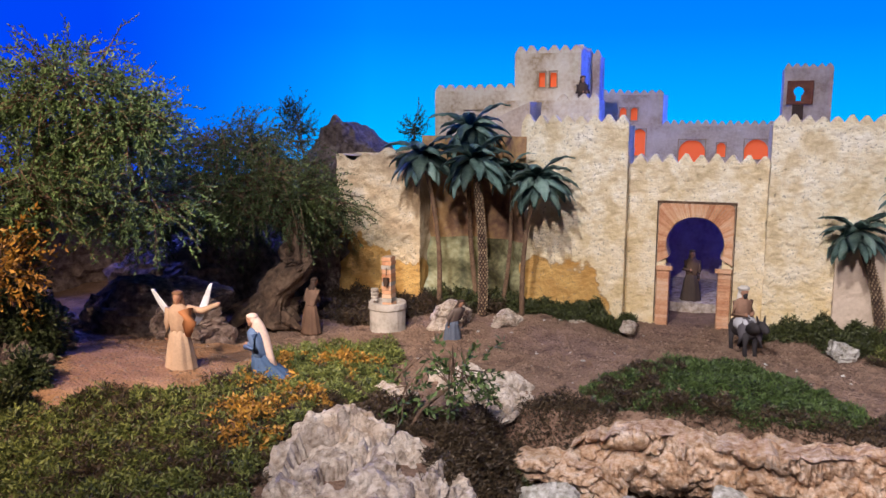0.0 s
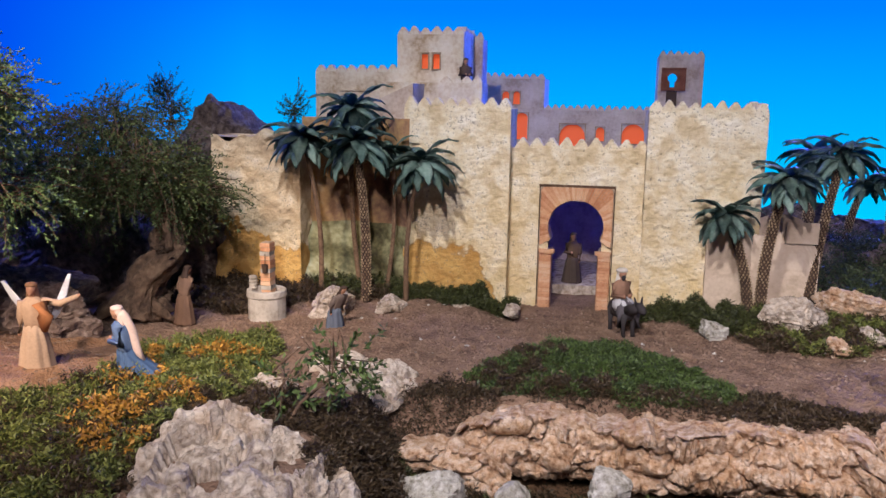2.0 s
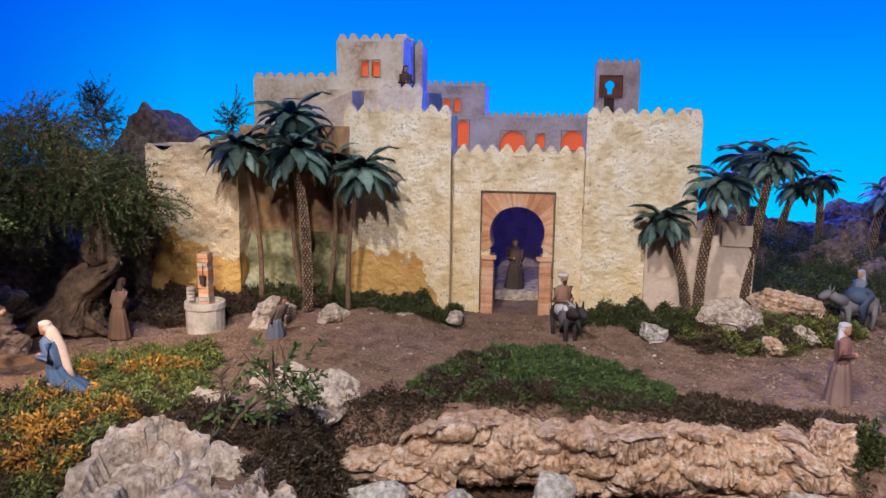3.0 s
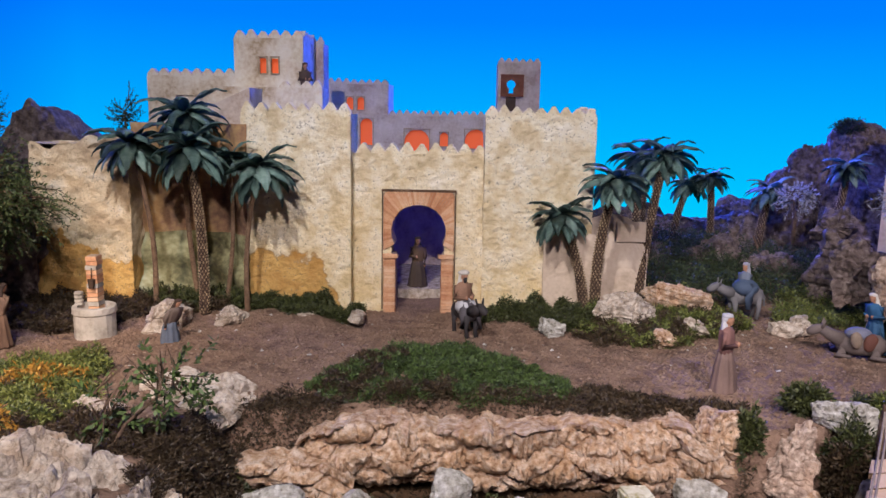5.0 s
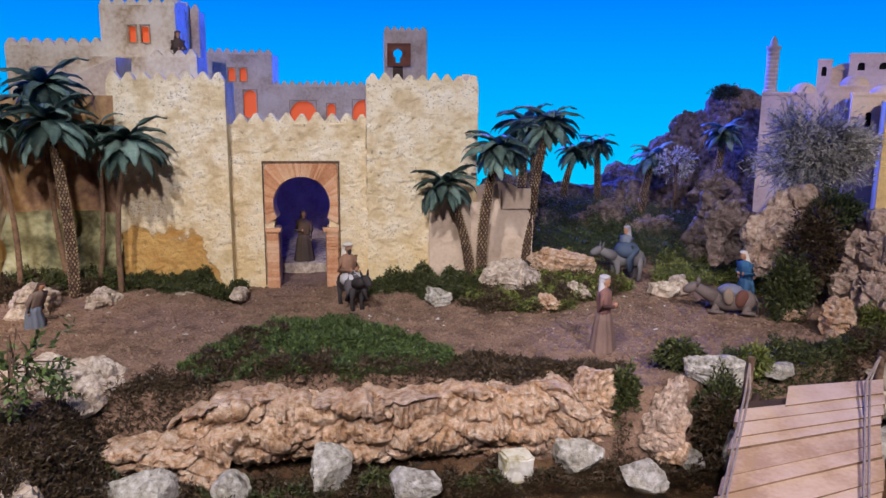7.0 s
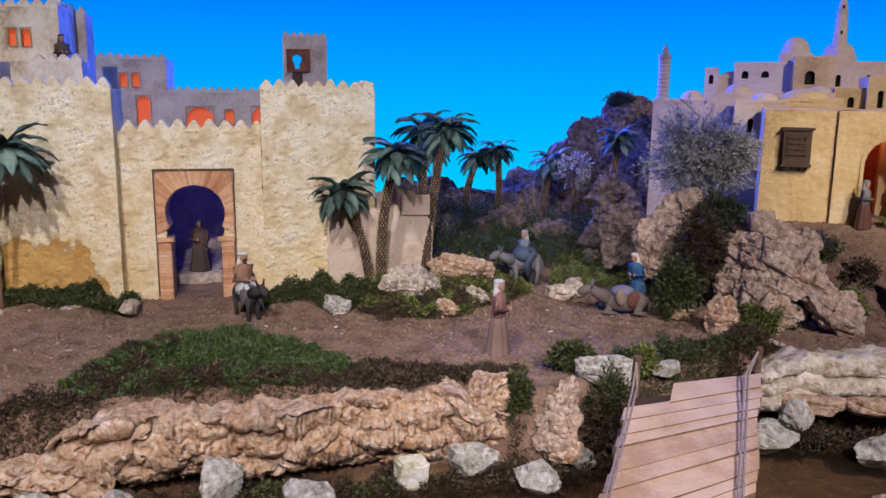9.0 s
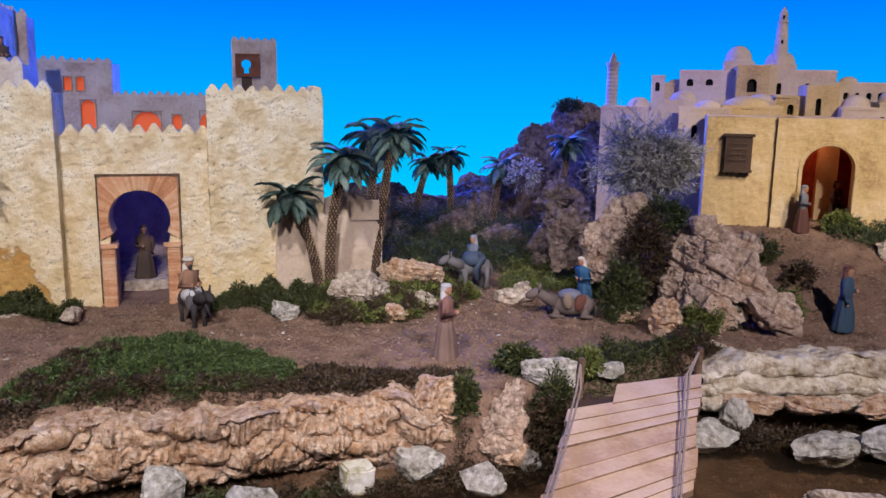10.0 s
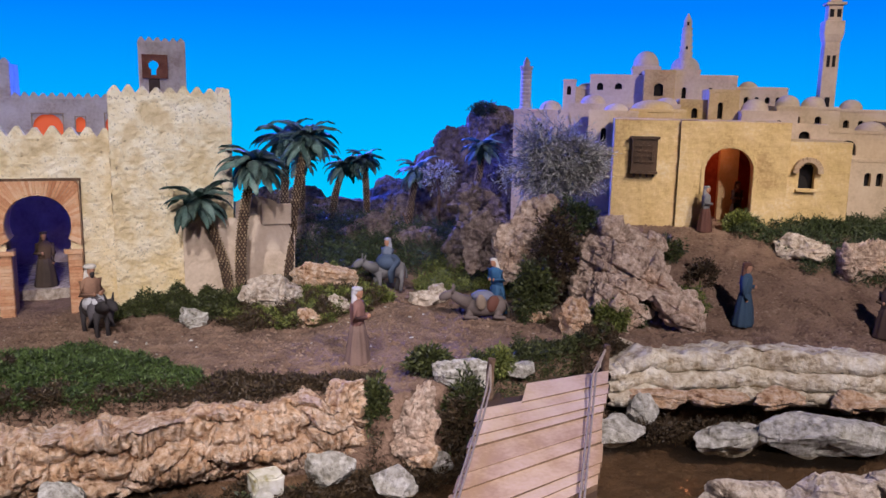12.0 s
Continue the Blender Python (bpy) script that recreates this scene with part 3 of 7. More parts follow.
rock((1.55, 2.13, 0.0), (0.05, 0.03, 0.025), 16, WHITE_STONE, "white angular stone on the bank", (0, 4, 10), 4, 0.0, 0.4)
for at, size, seed in (((0.94, 1.96, -0.15), (0.06, 0.045, 0.055), 2), ((1.08, 1.87, -0.17), (0.065, 0.05, 0.038), 3), ((0.3, 1.91, -0.15), (0.06, 0.05, 0.06), 4), ((0.07, 1.87, -0.16), (0.045, 0.04, 0.05), 5), ((0.5, 1.85, -0.165), (0.08, 0.05, 0.05), 6), ((-0.13, 1.84, -0.16), (0.09, 0.07, 0.06), 7), ((1.23, 1.93, -0.17), (0.03, 0.03, 0.028), 14), ((1.35, 1.92, -0.15), (0.05, 0.05, 0.055), 15), ((1.8, 1.97, -0.165), (0.075, 0.05, 0.045), 8), ((1.91, 2.03, -0.14), (0.045, 0.04, 0.06), 9), ((2.08, 1.84, -0.165), (0.115, 0.055, 0.05), 10), ((2.31, 1.71, -0.135), (0.155, 0.07, 0.075), 11), ((2.22, 1.82, -0.16), (0.03, 0.03, 0.035), 12)):
    rock(at, size, seed + 20, WHITE_STONE, "pale wet stone at the water's edge", (0, 0, seed * 40 % 60 - 45), 5, 0.0, 0.22, "river_stone", "river stones")
for at, size, seed in (((1.9, 1.53, -0.165), (0.12, 0.06, 0.04), 3), ((2.08, 1.47, -0.15), (0.13, 0.07, 0.05), 4), ((2.28, 1.39, -0.14), (0.12, 0.06, 0.06), 5)):
    rock(at, size, seed + 50, LIMESTONE, "low pinkish limestone on the near bank", (0, 0, -18), 5, 0.03, 0.45)
for at, size, seed, mat in (((-0.73, 2.82, 0.05), (0.1, 0.06, 0.06), 1, LIMESTONE), ((-0.52, 2.88, 0.035), (0.07, 0.05, 0.05), 2, LIMESTONE), ((-0.08, 3.0, 0.02), (0.08, 0.04, 0.025), 3, LIMESTONE), ((-0.28, 3.0, 0.02), (0.06, 0.04, 0.025), 4, LIMESTONE), ((0.64, 2.87, 0.03), (0.045, 0.035, 0.04), 5, WHITE_STONE), ((0.94, 2.97, 0.06), (0.1, 0.07, 0.08), 6, LIMESTONE), ((1.02, 2.76, 0.02), (0.055, 0.04, 0.035), 7, TRAVERTINE), ((1.14, 3.1, 0.1), (0.13, 0.05, 0.06), 8, TRAVERTINE), ((1.16, 2.86, 0.04), (0.05, 0.04, 0.04), 9, LIMESTONE), ((1.5, 2.95, 0.03), (0.06, 0.04, 0.03), 10, LIMESTONE), ((1.57, 2.98, 0.03), (0.05, 0.04, 0.035), 11, LIMESTONE), ((1.83, 2.62, 0.02), (0.06, 0.05, 0.03), 12, TRAVERTINE)):
    rock(at, size, seed + 70, mat, "weathered rock half sunk in plants", (0, 10 if seed == 8 else 0, seed * 33 if seed != 8 else -20), 5, 0.03, 0.55)


bm = bmesh.new()
bmesh.ops.create_cube(bm, size=1.0, matrix=Matrix.Diagonal((0.078, 0.06, 0.075, 1)))
bmesh.ops.bevel(bm, geom=bm.edges[:], offset=0.006, segments=2, affect="EDGES")
bmesh.ops.subdivide_edges(bm, edges=bm.edges[:], cuts=3, use_grid_fill=True)
for v in bm.verts:
    q = v.co * 30
    v.co += Vector((fbm(q.x, q.y, q.z), fbm(q.y, q.z, q.x + 3), fbm(q.z, q.x, q.y + 7))) * 0.005
ob = link_mesh("stone_block", bm, mottled("lichened_white_stone", [(0.3, 0.26, 0.08), (0.62, 0.6, 0.5), (0.74, 0.73, 0.68)], 16, 90, 0.9, 0.6, 0.004, 0.4))
ob.matrix_world = pose(0.77, 1.93, -0.165, 4, 3, 12)
tagged(ob, "squared white stone block with yellow lichen at the water", "stone block")
for k, (x, y) in enumerate(((1.97, 2.05), (2.14, 1.985), (2.32, 1.91), (2.53, 1.81))):
    rock((x, y, -0.1), (0.1, 0.045, 0.028), 90 + k, TRAVERTINE, "orange-stained rock under the pale ledge", (0, 4, -24 + 5 * k), 4, 0.02, 0.55)


def trock(X, Y, z, size, seed, mat, label, turn=0, tip=0, layers=0.05, rough=0.55, detail=5):
    x, y, _ = town(X, Y)
    rock((x, y, z), size, seed, mat, label, (0, tip, turn - 30), detail, layers, rough)


trock(0.05, 3.0, 0.13, (0.085, 0.1, 0.22), 31, PINK_ROCK, "tall craggy pinkish rock below the town", 10, 10, detail=6)
for X, Y, z, size, seed, tip in ((0.1, 3.05, 0.25, (0.14, 0.11, 0.1), 41, 12), (0.2, 2.97, 0.17, (0.17, 0.11, 0.11), 46, 26), (0.1, 2.9, 0.1, (0.13, 0.09, 0.12), 47, 30), (0.32, 2.9, 0.08, (0.15, 0.09, 0.06), 32, 24), (0.22, 3.06, 0.27, (0.07, 0.07, 0.06), 51, 0)):
    trock(X, Y, z, size, seed, PINK_ROCK, "lumpy block of pinkish rock below the town", -8, tip, 0.08, 0.55, 6)
trock(0.12, 2.86, 0.04, (0.09, 0.07, 0.09), 42, PINK_ROCK, "broken rock at the foot of the crag", 30, 0)
trock(-0.02, 2.76, 0.04, (0.06, 0.05, 0.09), 33, TRAVERTINE, "rough orange-tinged rock in ivy", 30, 0)
trock(-0.3, 3.12, 0.2, (0.08, 0.08, 0.17), 34, PINK_ROCK, "fluted pinkish crag above the camel", 20, 20)
trock(-0.18, 3.2, 0.32, (0.11, 0.09, 0.08), 35, PINK_ROCK, "grey crag on the slope", 60, 20)
# The ravine's shade is put into these rocks by the darker cliff colour.
trock(-0.42, 3.3, 0.2, (0.1, 0.09, 0.12), 43, MOUNTAIN, "grey crag on the slope", 80, 0)
trock(-0.52, 3.55, 0.2, (0.12, 0.12, 0.14), 36, MOUNTAIN, "dark purple-grey crag in shade", 60, 0)
trock(-0.55, 3.7, 0.32, (0.1, 0.09, 0.08), 37, MOUNTAIN, "pale grey rock high on the slope, coloured dark for its shade", 60, 0)
trock(0.83, 3.32, 0.24, (0.1, 0.07, 0.06), 38, LIMESTONE, "pinkish weathered rock in plants", 0, 0)
trock(1.04, 3.26, 0.21, (0.11, 0.08, 0.09), 39, PINK_ROCK, "pinkish weathered rock in plants", 20, 0)
trock(1.18, 3.12, 0.13, (0.12, 0.08, 0.05), 40, PINK_ROCK, "flat grey rock in plants", 20, 0)


def crag(at, size, seed, label, turn=0, tip=0, mat=MOUNTAIN, detail=5):
    return tagged(rock(at, size, seed, mat, label, (0, tip, turn), detail, 0.07, 0.55, "crag"), category="crag")


for at, size, seed, turn, tip in (((2.38, 4.5, 0.3), (0.19, 0.19, 0.4), 2, 20, 8), ((2.16, 4.6, 0.2), (0.24, 0.2, 0.33), 3, 50, 14), ((1.95, 4.75, 0.1), (0.26, 0.2, 0.24), 4, 80, 10), ((2.5, 4.35, 0.25), (0.2, 0.2, 0.36), 5, 10, 0), ((2.25, 4.2, 0.1), (0.22, 0.2, 0.25), 6, 140, 0), ((1.85, 4.4, 0.02), (0.2, 0.18, 0.2), 13, 140, 0), ((2.24, 4.55, 0.42), (0.17, 0.17, 0.22), 16, 30, 0), ((2.46, 4.5, 0.55), (0.16, 0.15, 0.2), 17, 70, 0)):
    crag(at, size, seed, "dark craggy mountain in blue shade", turn, tip)
for at, size, seed, turn in (((1.3, 4.9, 0.02), (0.4, 0.25, 0.2), 7, 0), ((1.75, 5.2, 0.0), (0.45, 0.25, 0.18), 8, 20), ((1.15, 4.3, 0.05), (0.22, 0.2, 0.2), 9, 10), ((1.55, 4.0, 0.06), (0.17, 0.15, 0.13), 10, 40), ((1.4, 3.85, 0.05), (0.13, 0.12, 0.11), 11, 70), ((1.75, 3.75, 0.06), (0.15, 0.13, 0.11), 12, 100), ((1.27, 4.0, 0.06), (0.14, 0.13, 0.13), 14, 30), ((1.08, 4.15, 0.1), (0.15, 0.14, 0.2), 15, 60)):
    crag(at, size, seed, "low dark rocky hill in the ravine", turn)
for at, size, seed, turn, tip in (((-1.76, 3.95, 0.38), (0.32, 0.26, 0.4), 29, 20, 0), ((-1.5, 3.9, 0.29), (0.24, 0.22, 0.43), 26, 50, 0), ((-2.1, 3.8, 0.2), (0.4, 0.25, 0.36), 23, 0, 0), ((-1.55, 3.1, 0.15), (0.3, 0.2, 0.3), 24, 0, 0), ((-1.95, 2.9, 0.15), (0.35, 0.25, 0.3), 25, 60, 0), ((-1.75, 2.35, 0.08), (0.28, 0.22, 0.17), 26, 30, 0), ((-2.1, 1.95, 0.1), (0.25, 0.22, 0.2), 27, 70, 0), ((-2.8, 3.2, 0.2), (0.5, 0.4, 0.45), 28, 70, 0)):
    crag(at, size, seed, "brown craggy mountain behind the trees", turn, tip)


# Rocks added where the trees' shade falls; their dark colour carries it.
for at, size, seed, turn in (((-1.62, 1.6, 0.1), (0.11, 0.12, 0.1), 61, 20), ((-1.78, 1.85, 0.14), (0.14, 0.12, 0.13), 62, 60), ((-1.55, 1.36, 0.06), (0.1, 0.1, 0.07), 63, 10), ((-1.45, 2.2, 0.1), (0.12, 0.08, 0.1), 64, 30)):
    rock(at, size, seed, MOUNTAIN, "rock under the trees, coloured dark for their shade", (0, 0, turn), 5, 0.05, 0.6)


# ---- castle ----
def panel(bm, origin, right, up, width, height, cell, index=0, hole=None, top=None, bulge=0.006, seed=0.0):
    """A roughcast sheet cut by hole(u, v) and, above, by top(u)."""
    o, r, p = Vector(origin), Vector(right), Vector(up)
    nrm = r.cross(p).normalized()
    nu, nv = max(2, round(width / cell)), max(2, round(height / cell))
    grid = {}

    def vert(i, j):
        if (i, j) not in grid:
            u, v = width * i / nu, height * j / nv
            if top:
                v = top(u) * j / nv
            q = o + r * u + p * v
            d = bulge * (0.7 * fbm(q.x * 34, q.z * 40, q.y * 34 + seed, 3) + 0.3 * fbm(q.x * 12, q.z * 12, q.y * 12 + seed) + 0.35 * fbm(q.x * 4, q.z * 4, q.y * 4 + seed))
            grid[i, j] = bm.verts.new(q + nrm * d)
        return grid[i, j]

    for j in range(nv):
        for i in range(nu):
            u, v = width * (i + 0.5) / nu, height * (j + 0.5) / nv
            if hole and hole(u, v):
                continue
            bm.faces.new((vert(i, j), vert(i + 1, j), vert(i + 1, j + 1), vert(i, j + 1))).material_index = index


def block_wall(bm, x0, x1, y0, y1, z0, z1, cell=0.016, index=0, top=None, bulge=0.006, hole=None, back_hole=None):
    """Four roughcast sides and a roof."""
    h = z1 - z0
    panel(bm, (x0, y0, z0), (1, 0, 0), (0, 0, 1), x1 - x0, h, cell, index, hole, top, bulge)
    panel(bm, (x1, y0, z0), (0, 1, 0), (0, 0, 1), y1 - y0, top(x1 - x0) if top else h, cell * 2, index, None, None, bulge)
    panel(bm, (x1, y1, z0), (-1, 0, 0), (0, 0, 1), x1 - x0, h if not top else min(top(0), top(x1 - x0)), cell * (1.5 if back_hole else 3), index, back_hole, None, bulge)
    panel(bm, (x0, y1, z0), (0, -1, 0), (0, 0, 1), y1 - y0, top(0) if top else h, cell * 2, index, None, None, bulge)
    panel(bm, (x0, y0, z1 - 0.004 if not top else z0 + min(top(0), top(x1 - x0)) - 0.004), (1, 0, 0), (0, 1, 0), x1 - x0, y1 - y0, cell * 3, index, None, None, bulge)


merlon_meshes = {}


def merlon(parent, at, width, height, depth, mat, along="x"):
    key = (round(width, 3), round(height, 3), round(depth, 3), along, mat.name)
    if key not in merlon_meshes:
        bm = bmesh.new()
        w, d = width / 2, depth / 2
        prof = [(-w, -0.01), (w, -0.01), (w, height * 0.25), (w * 0.22, height * 0.97), (0, height), (-w * 0.22, height * 0.97), (-w, height * 0.25)]
        a = [bm.verts.new((x, -d, z)) for x, z in prof]
        b = [bm.verts.new((x, d, z)) for x, z in prof]
        bm.faces.new(a)
        bm.faces.new(b[::-1])
        for i in range(len(prof)):
            k = (i + 1) % len(prof)
            bm.faces.new((a[k], a[i], b[i], b[k]))
        bm.normal_update()
        me = bpy.data.meshes.new("merlon")
        bm.to_mesh(me)
        bm.free()
        me.materials.append(mat)
        merlon_meshes[key] = me
    ob = new("merlon", merlon_meshes[key])
    ob.parent = parent
    ob.location = Vector(at) - Vector(parent.location)
    ob.rotation_euler = (random.uniform(-0.05, 0.05), random.uniform(-0.06, 0.06), (0 if along == "x" else math.pi / 2) + random.uniform(-0.05, 0.05))
    ob.scale = (random.uniform(0.92, 1.05), 1, random.uniform(0.85, 1.12))


def merlons(parent, a, b, count, height, depth, mat):
    a, b = Vector(a), Vector(b)
    w = (b - a).length / count
    for i in range(count):
        merlon(parent, a + (b - a) * (i + 0.5) / count, w * 1.0, height, depth, mat, "x" if abs(b.x - a.x) > abs(b.y - a.y) else "y")


castle = thing("castle", (0.13, 3.3, 0.0), "cream roughcast Moorish castle with pointed battlements and ochre patches", "castle")
GX, GY, GW = 0.1415, 3.2, 0.283        # gate: middle, wall face, width of its brick panel
ARCH_Z, ARCH_R, JAMB = 0.318, 0.107, 0.0895


def in_gate(x, z, grow=0.0):
    """Whether a point of the gate wall lies in the horseshoe opening."""
    dx = x - GX
    if math.hypot(dx, z - ARCH_Z) < ARCH_R + grow:
        return True
    return abs(dx) < JAMB + grow and z < ARCH_Z - 0.05


bm = bmesh.new()
for y in (GY, GY + 0.09):
    panel(bm, (-0.12, y, -0.05), (1, 0, 0), (0, 0, 1), 0.53, 0.675, 0.011, 0, lambda u, v: in_gate(u - 0.12, v - 0.05, 0.012))
box(bm, (-0.12, GY + 0.001, 0.615), (0.41, GY + 0.089, 0.622))
gate_wall = part("gate_wall", bm, PLASTER, castle)
merlons(castle, (-0.11, GY + 0.03, 0.62), (0.405, GY + 0.03, 0.62), 9, 0.045, 0.035, PLASTER)
bm = bmesh.new()
block_wall(bm, -0.543, -0.12, 3.137, 3.34, -0.05, 0.775, 0.012)
part("bastion", bm, PLASTER, castle)
merlons(castle, (-0.543, 3.157, 0.775), (-0.12, 3.157, 0.775), 8, 0.04, 0.03, PLASTER)
bm = bmesh.new()
block_wall(bm, 0.395, 0.815, 3.137, 3.5, -0.05, 0.78, 0.012)
part("bastion", bm, PLASTER, castle)
merlons(castle, (0.395, 3.157, 0.78), (0.815, 3.157, 0.78), 9, 0.035, 0.03, PLASTER)
merlons(castle, (0.8, 3.17, 0.78), (0.8, 3.5, 0.78), 6, 0.035, 0.03, PLASTER)

# brick surround of the gate: jambs, imposts and radiating voussoirs
bm = bmesh.new()
n = 60
inner, outer = [], []
for i in range(n + 1):
    a = radians(-28 + 236 * i / n)
    inner.append((GX + ARCH_R * math.cos(a), ARCH_Z + ARCH_R * math.sin(a)))
    k = min(GW / 2 / max(1e-4, abs(math.cos(a))), (0.478 - ARCH_Z) / max(1e-4, math.sin(a)) if math.sin(a) > 0 else 9)
    outer.append((GX + k * math.cos(a), max(0.222, ARCH_Z + k * math.sin(a))))
for side_y, flip in ((GY - 0.004, False), (GY + 0.1, True)):
    for i in range(n):
        q = [inner[i], outer[i], outer[i + 1], inner[i + 1]]
        f = [bm.verts.new((x, side_y, z)) for x, z in q]
        bm.faces.new(f if not flip else f[::-1])
for i in range(n):
    q = [(inner[i], GY - 0.004), (inner[i + 1], GY - 0.004), (inner[i + 1], GY + 0.1), (inner[i], GY + 0.1)]
    bm.faces.new([bm.verts.new((p[0], y, p[1])) for p, y in q])
for s in (-1, 1):
    x0, x1 = sorted((GX + s * (JAMB + 0.003), GX + s * (GW / 2 - 0.003)))
    box(bm, (x0, GY - 0.004, -0.04), (x1, GY + 0.1, 0.222))
# Raised dark bars imitate the shaded groove round the brick frame.
gap = bmesh.new()
for lo, hi in (((GX - GW / 2 - 0.006, 0.477), (GX + GW / 2 + 0.006, 0.486)), ((GX - GW / 2 - 0.005, 0.0), (GX - GW / 2 - 0.001, 0.477)), ((GX + GW / 2 + 0.001, 0.0), (GX + GW / 2 + 0.005, 0.477))):
    box(gap, (lo[0], GY - 0.009, lo[1]), (hi[0], GY + 0.01, hi[1]))
part("gap_shade_strip", gap, TRUNK, castle, "dark strip put in for the shadow gap round the brick frame")
arch = part("gate_arch", bm, MORTAR, castle, "red brick horseshoe arch with square frame")


def brick_object(quad, parent, depth=0.012, back=0.0):
    """One brick from its outline on the wall."""
    bm = bmesh.new()
    cx, cz = sum(p[0] for p in quad) / 4, sum(p[1] for p in quad) / 4
    a = [bm.verts.new((cx + (x - cx) * 0.86, GY - depth + random.uniform(-0.0015, 0.0015), cz + (z - cz) * 0.95)) for x, z in quad]
    b = [bm.verts.new((x, GY + back, z)) for x, z in quad]
    bm.faces.new(a)
    for i in range(4):
        k = (i + 1) % 4
        bm.faces.new((a[k], a[i], b[i], b[k]))
    ob = part("brick", bm, BRICK, parent)
    return ob


for i in range(n // 2 * 2 - 2):
    t0, t1 = i / (n - 2), (i + 1) / (n - 2)
    quad = []
    for t, ring in ((t0, inner), (t0, outer), (t1, outer), (t1, inner)):
        k = t * n
        j = min(int(k), n - 1)
        quad.append(tuple(ring[j][c] + (ring[j + 1][c] - ring[j][c]) * (k - j) for c in (0, 1)))
    brick_object(quad, arch)
for s in (-1, 1):
    for i in range(20):
        z0 = -0.03 + 0.0122 * i
        a, b = sorted((GX + s * JAMB, GX + s * GW / 2))
        brick_object([(a, z0), (b, z0), (b, z0 + 0.0115), (a, z0 + 0.0115)], arch)
    a, b = sorted((GX + s * (JAMB - 0.012), GX + s * (GW / 2 + 0.003)))
    brick_object([(a, 0.213), (b, 0.213), (b, 0.228), (a, 0.228)], arch, 0.02)

# ruined lower wall pieces at the right foot of the castle
bm = bmesh.new()
block_wall(bm, 0.63, 0.83, 3.1, 3.16, -0.05, 0.34, 0.014, 0, lambda u: 0.36 + 0.05 * math.sin(u * 9) if u < 0.12 else 0.36 + 0.03 * math.sin(u * 9), 0.004)
part("buttress", bm, TOWN_PALE, castle, "smooth pale render buttress")
bm = bmesh.new()
block_wall(bm, 0.83, 1.06, 3.25, 3.42, -0.05, 0.4, 0.014, 0, lambda u: 0.43 + 0.02 * math.sin(u * 20) - 0.1 * step(0.15, 0.23, u), 0.004)
part("side_wall", bm, TOWN_PALE, castle, "low broken side wall of pale render")
bm = bmesh.new()
block_wall(bm, 0.93, 1.045, 3.235, 3.25, 0.29, 0.37, 0.014, 0, None, 0.003)
part("loose_render", bm, TOWN_PALE, castle)

# low wall to the left, with the hung painted cloth in the recess
bm = bmesh.new()
block_wall(bm, -1.33, -0.95, 3.05, 3.25, -0.05, 0.7, 0.013, 0, lambda u: 0.7 + 0.045 * step(0.05, 0.3, u) - 0.015 * step(0, 0.06, u) + 0.01 * math.sin(u * 60), 0.008)
part("low_wall", bm, WALL_WASH, castle, "low ochre wall with peeling whitewash")
bm = bmesh.new()
rows, cols = 40, 60
gv = []
for j in range(rows + 1):
    for i in range(cols + 1):
        u, v = i / cols, j / rows
        x = -0.98 + 0.46 * u
        z = -0.02 + 0.75 * v
        y = 3.13 + 0.1 * math.sin(math.pi * u) + 0.03 * math.sin(u * 17 + 2 * v) * step(0.25, 0.6, v) + 0.018 * math.sin(v * 34 + 5 * u * u) * (1 - step(0.3, 0.5, v)) - 0.05 * (1 - step(0.0, 0.45, v)) + 0.006 * fbm(x * 12, z * 12)
        gv.append(bm.verts.new((x, y, z)))
for j in range(rows):
    for i in range(cols):
        a = j * (cols + 1) + i
        f = bm.faces.new((gv[a], gv[a + 1], gv[a + cols + 2], gv[a + cols + 1]))
        f.material_index = 1 if j > rows * 0.42 else 0
part("drape", bm, [DRAPE, SHADED_RENDER], castle, "pale green painted canvas in soft folds", True)

# upper ward: stair slab, terraces, keep and rear halls
bm = bmesh.new()
block_wall(bm, -0.86, -0.55, 3.3, 3.5, 0.3, 0.8, 0.02, 0, lambda u: 0.43 + 0.14 * u / 0.31, 0.005)
part("stair_wall", bm, GREY_PLASTER, castle, "mauve-grey sloping stair wall")
bm = bmesh.new()
block_wall(bm, -1.16, -0.7, 3.8, 4.2, 0.3, 0.93, 0.02, 0, None, 0.004)
box(bm, (-1.03, 3.79, 0.84), (-0.9, 3.805, 0.846), 0)
part("hall", bm, SMOOTH_PLASTER, castle)
merlons(castle, (-1.16, 3.82, 0.93), (-0.7, 3.82, 0.93), 9, 0.032, 0.03, SMOOTH_PLASTER)
merlons(castle, (-1.16, 4.17, 0.93), (-0.7, 4.17, 0.93), 9, 0.032, 0.03, SMOOTH_PLASTER)


def recess(bm, x0, x1, z0, z1, y, depth, back, lining=0):
    """A window pocket: lining and lamplit back."""
    a = [(x0, z0), (x1, z0), (x1, z1), (x0, z1)]
    f = [bm.verts.new((x, y, z)) for x, z in a]
    g = [bm.verts.new((x, y + depth, z)) for x, z in a]
    for i in range(4):
        k = (i + 1) % 4
        bm.faces.new((f[i], f[k], g[k], g[i])).material_index = lining
    bm.faces.new(g).material_index = back


def holed(x0, z0, rects):
    return lambda u, v: any(a < x0 + u < b and c < z0 + v < d for a, b, c, d in rects)


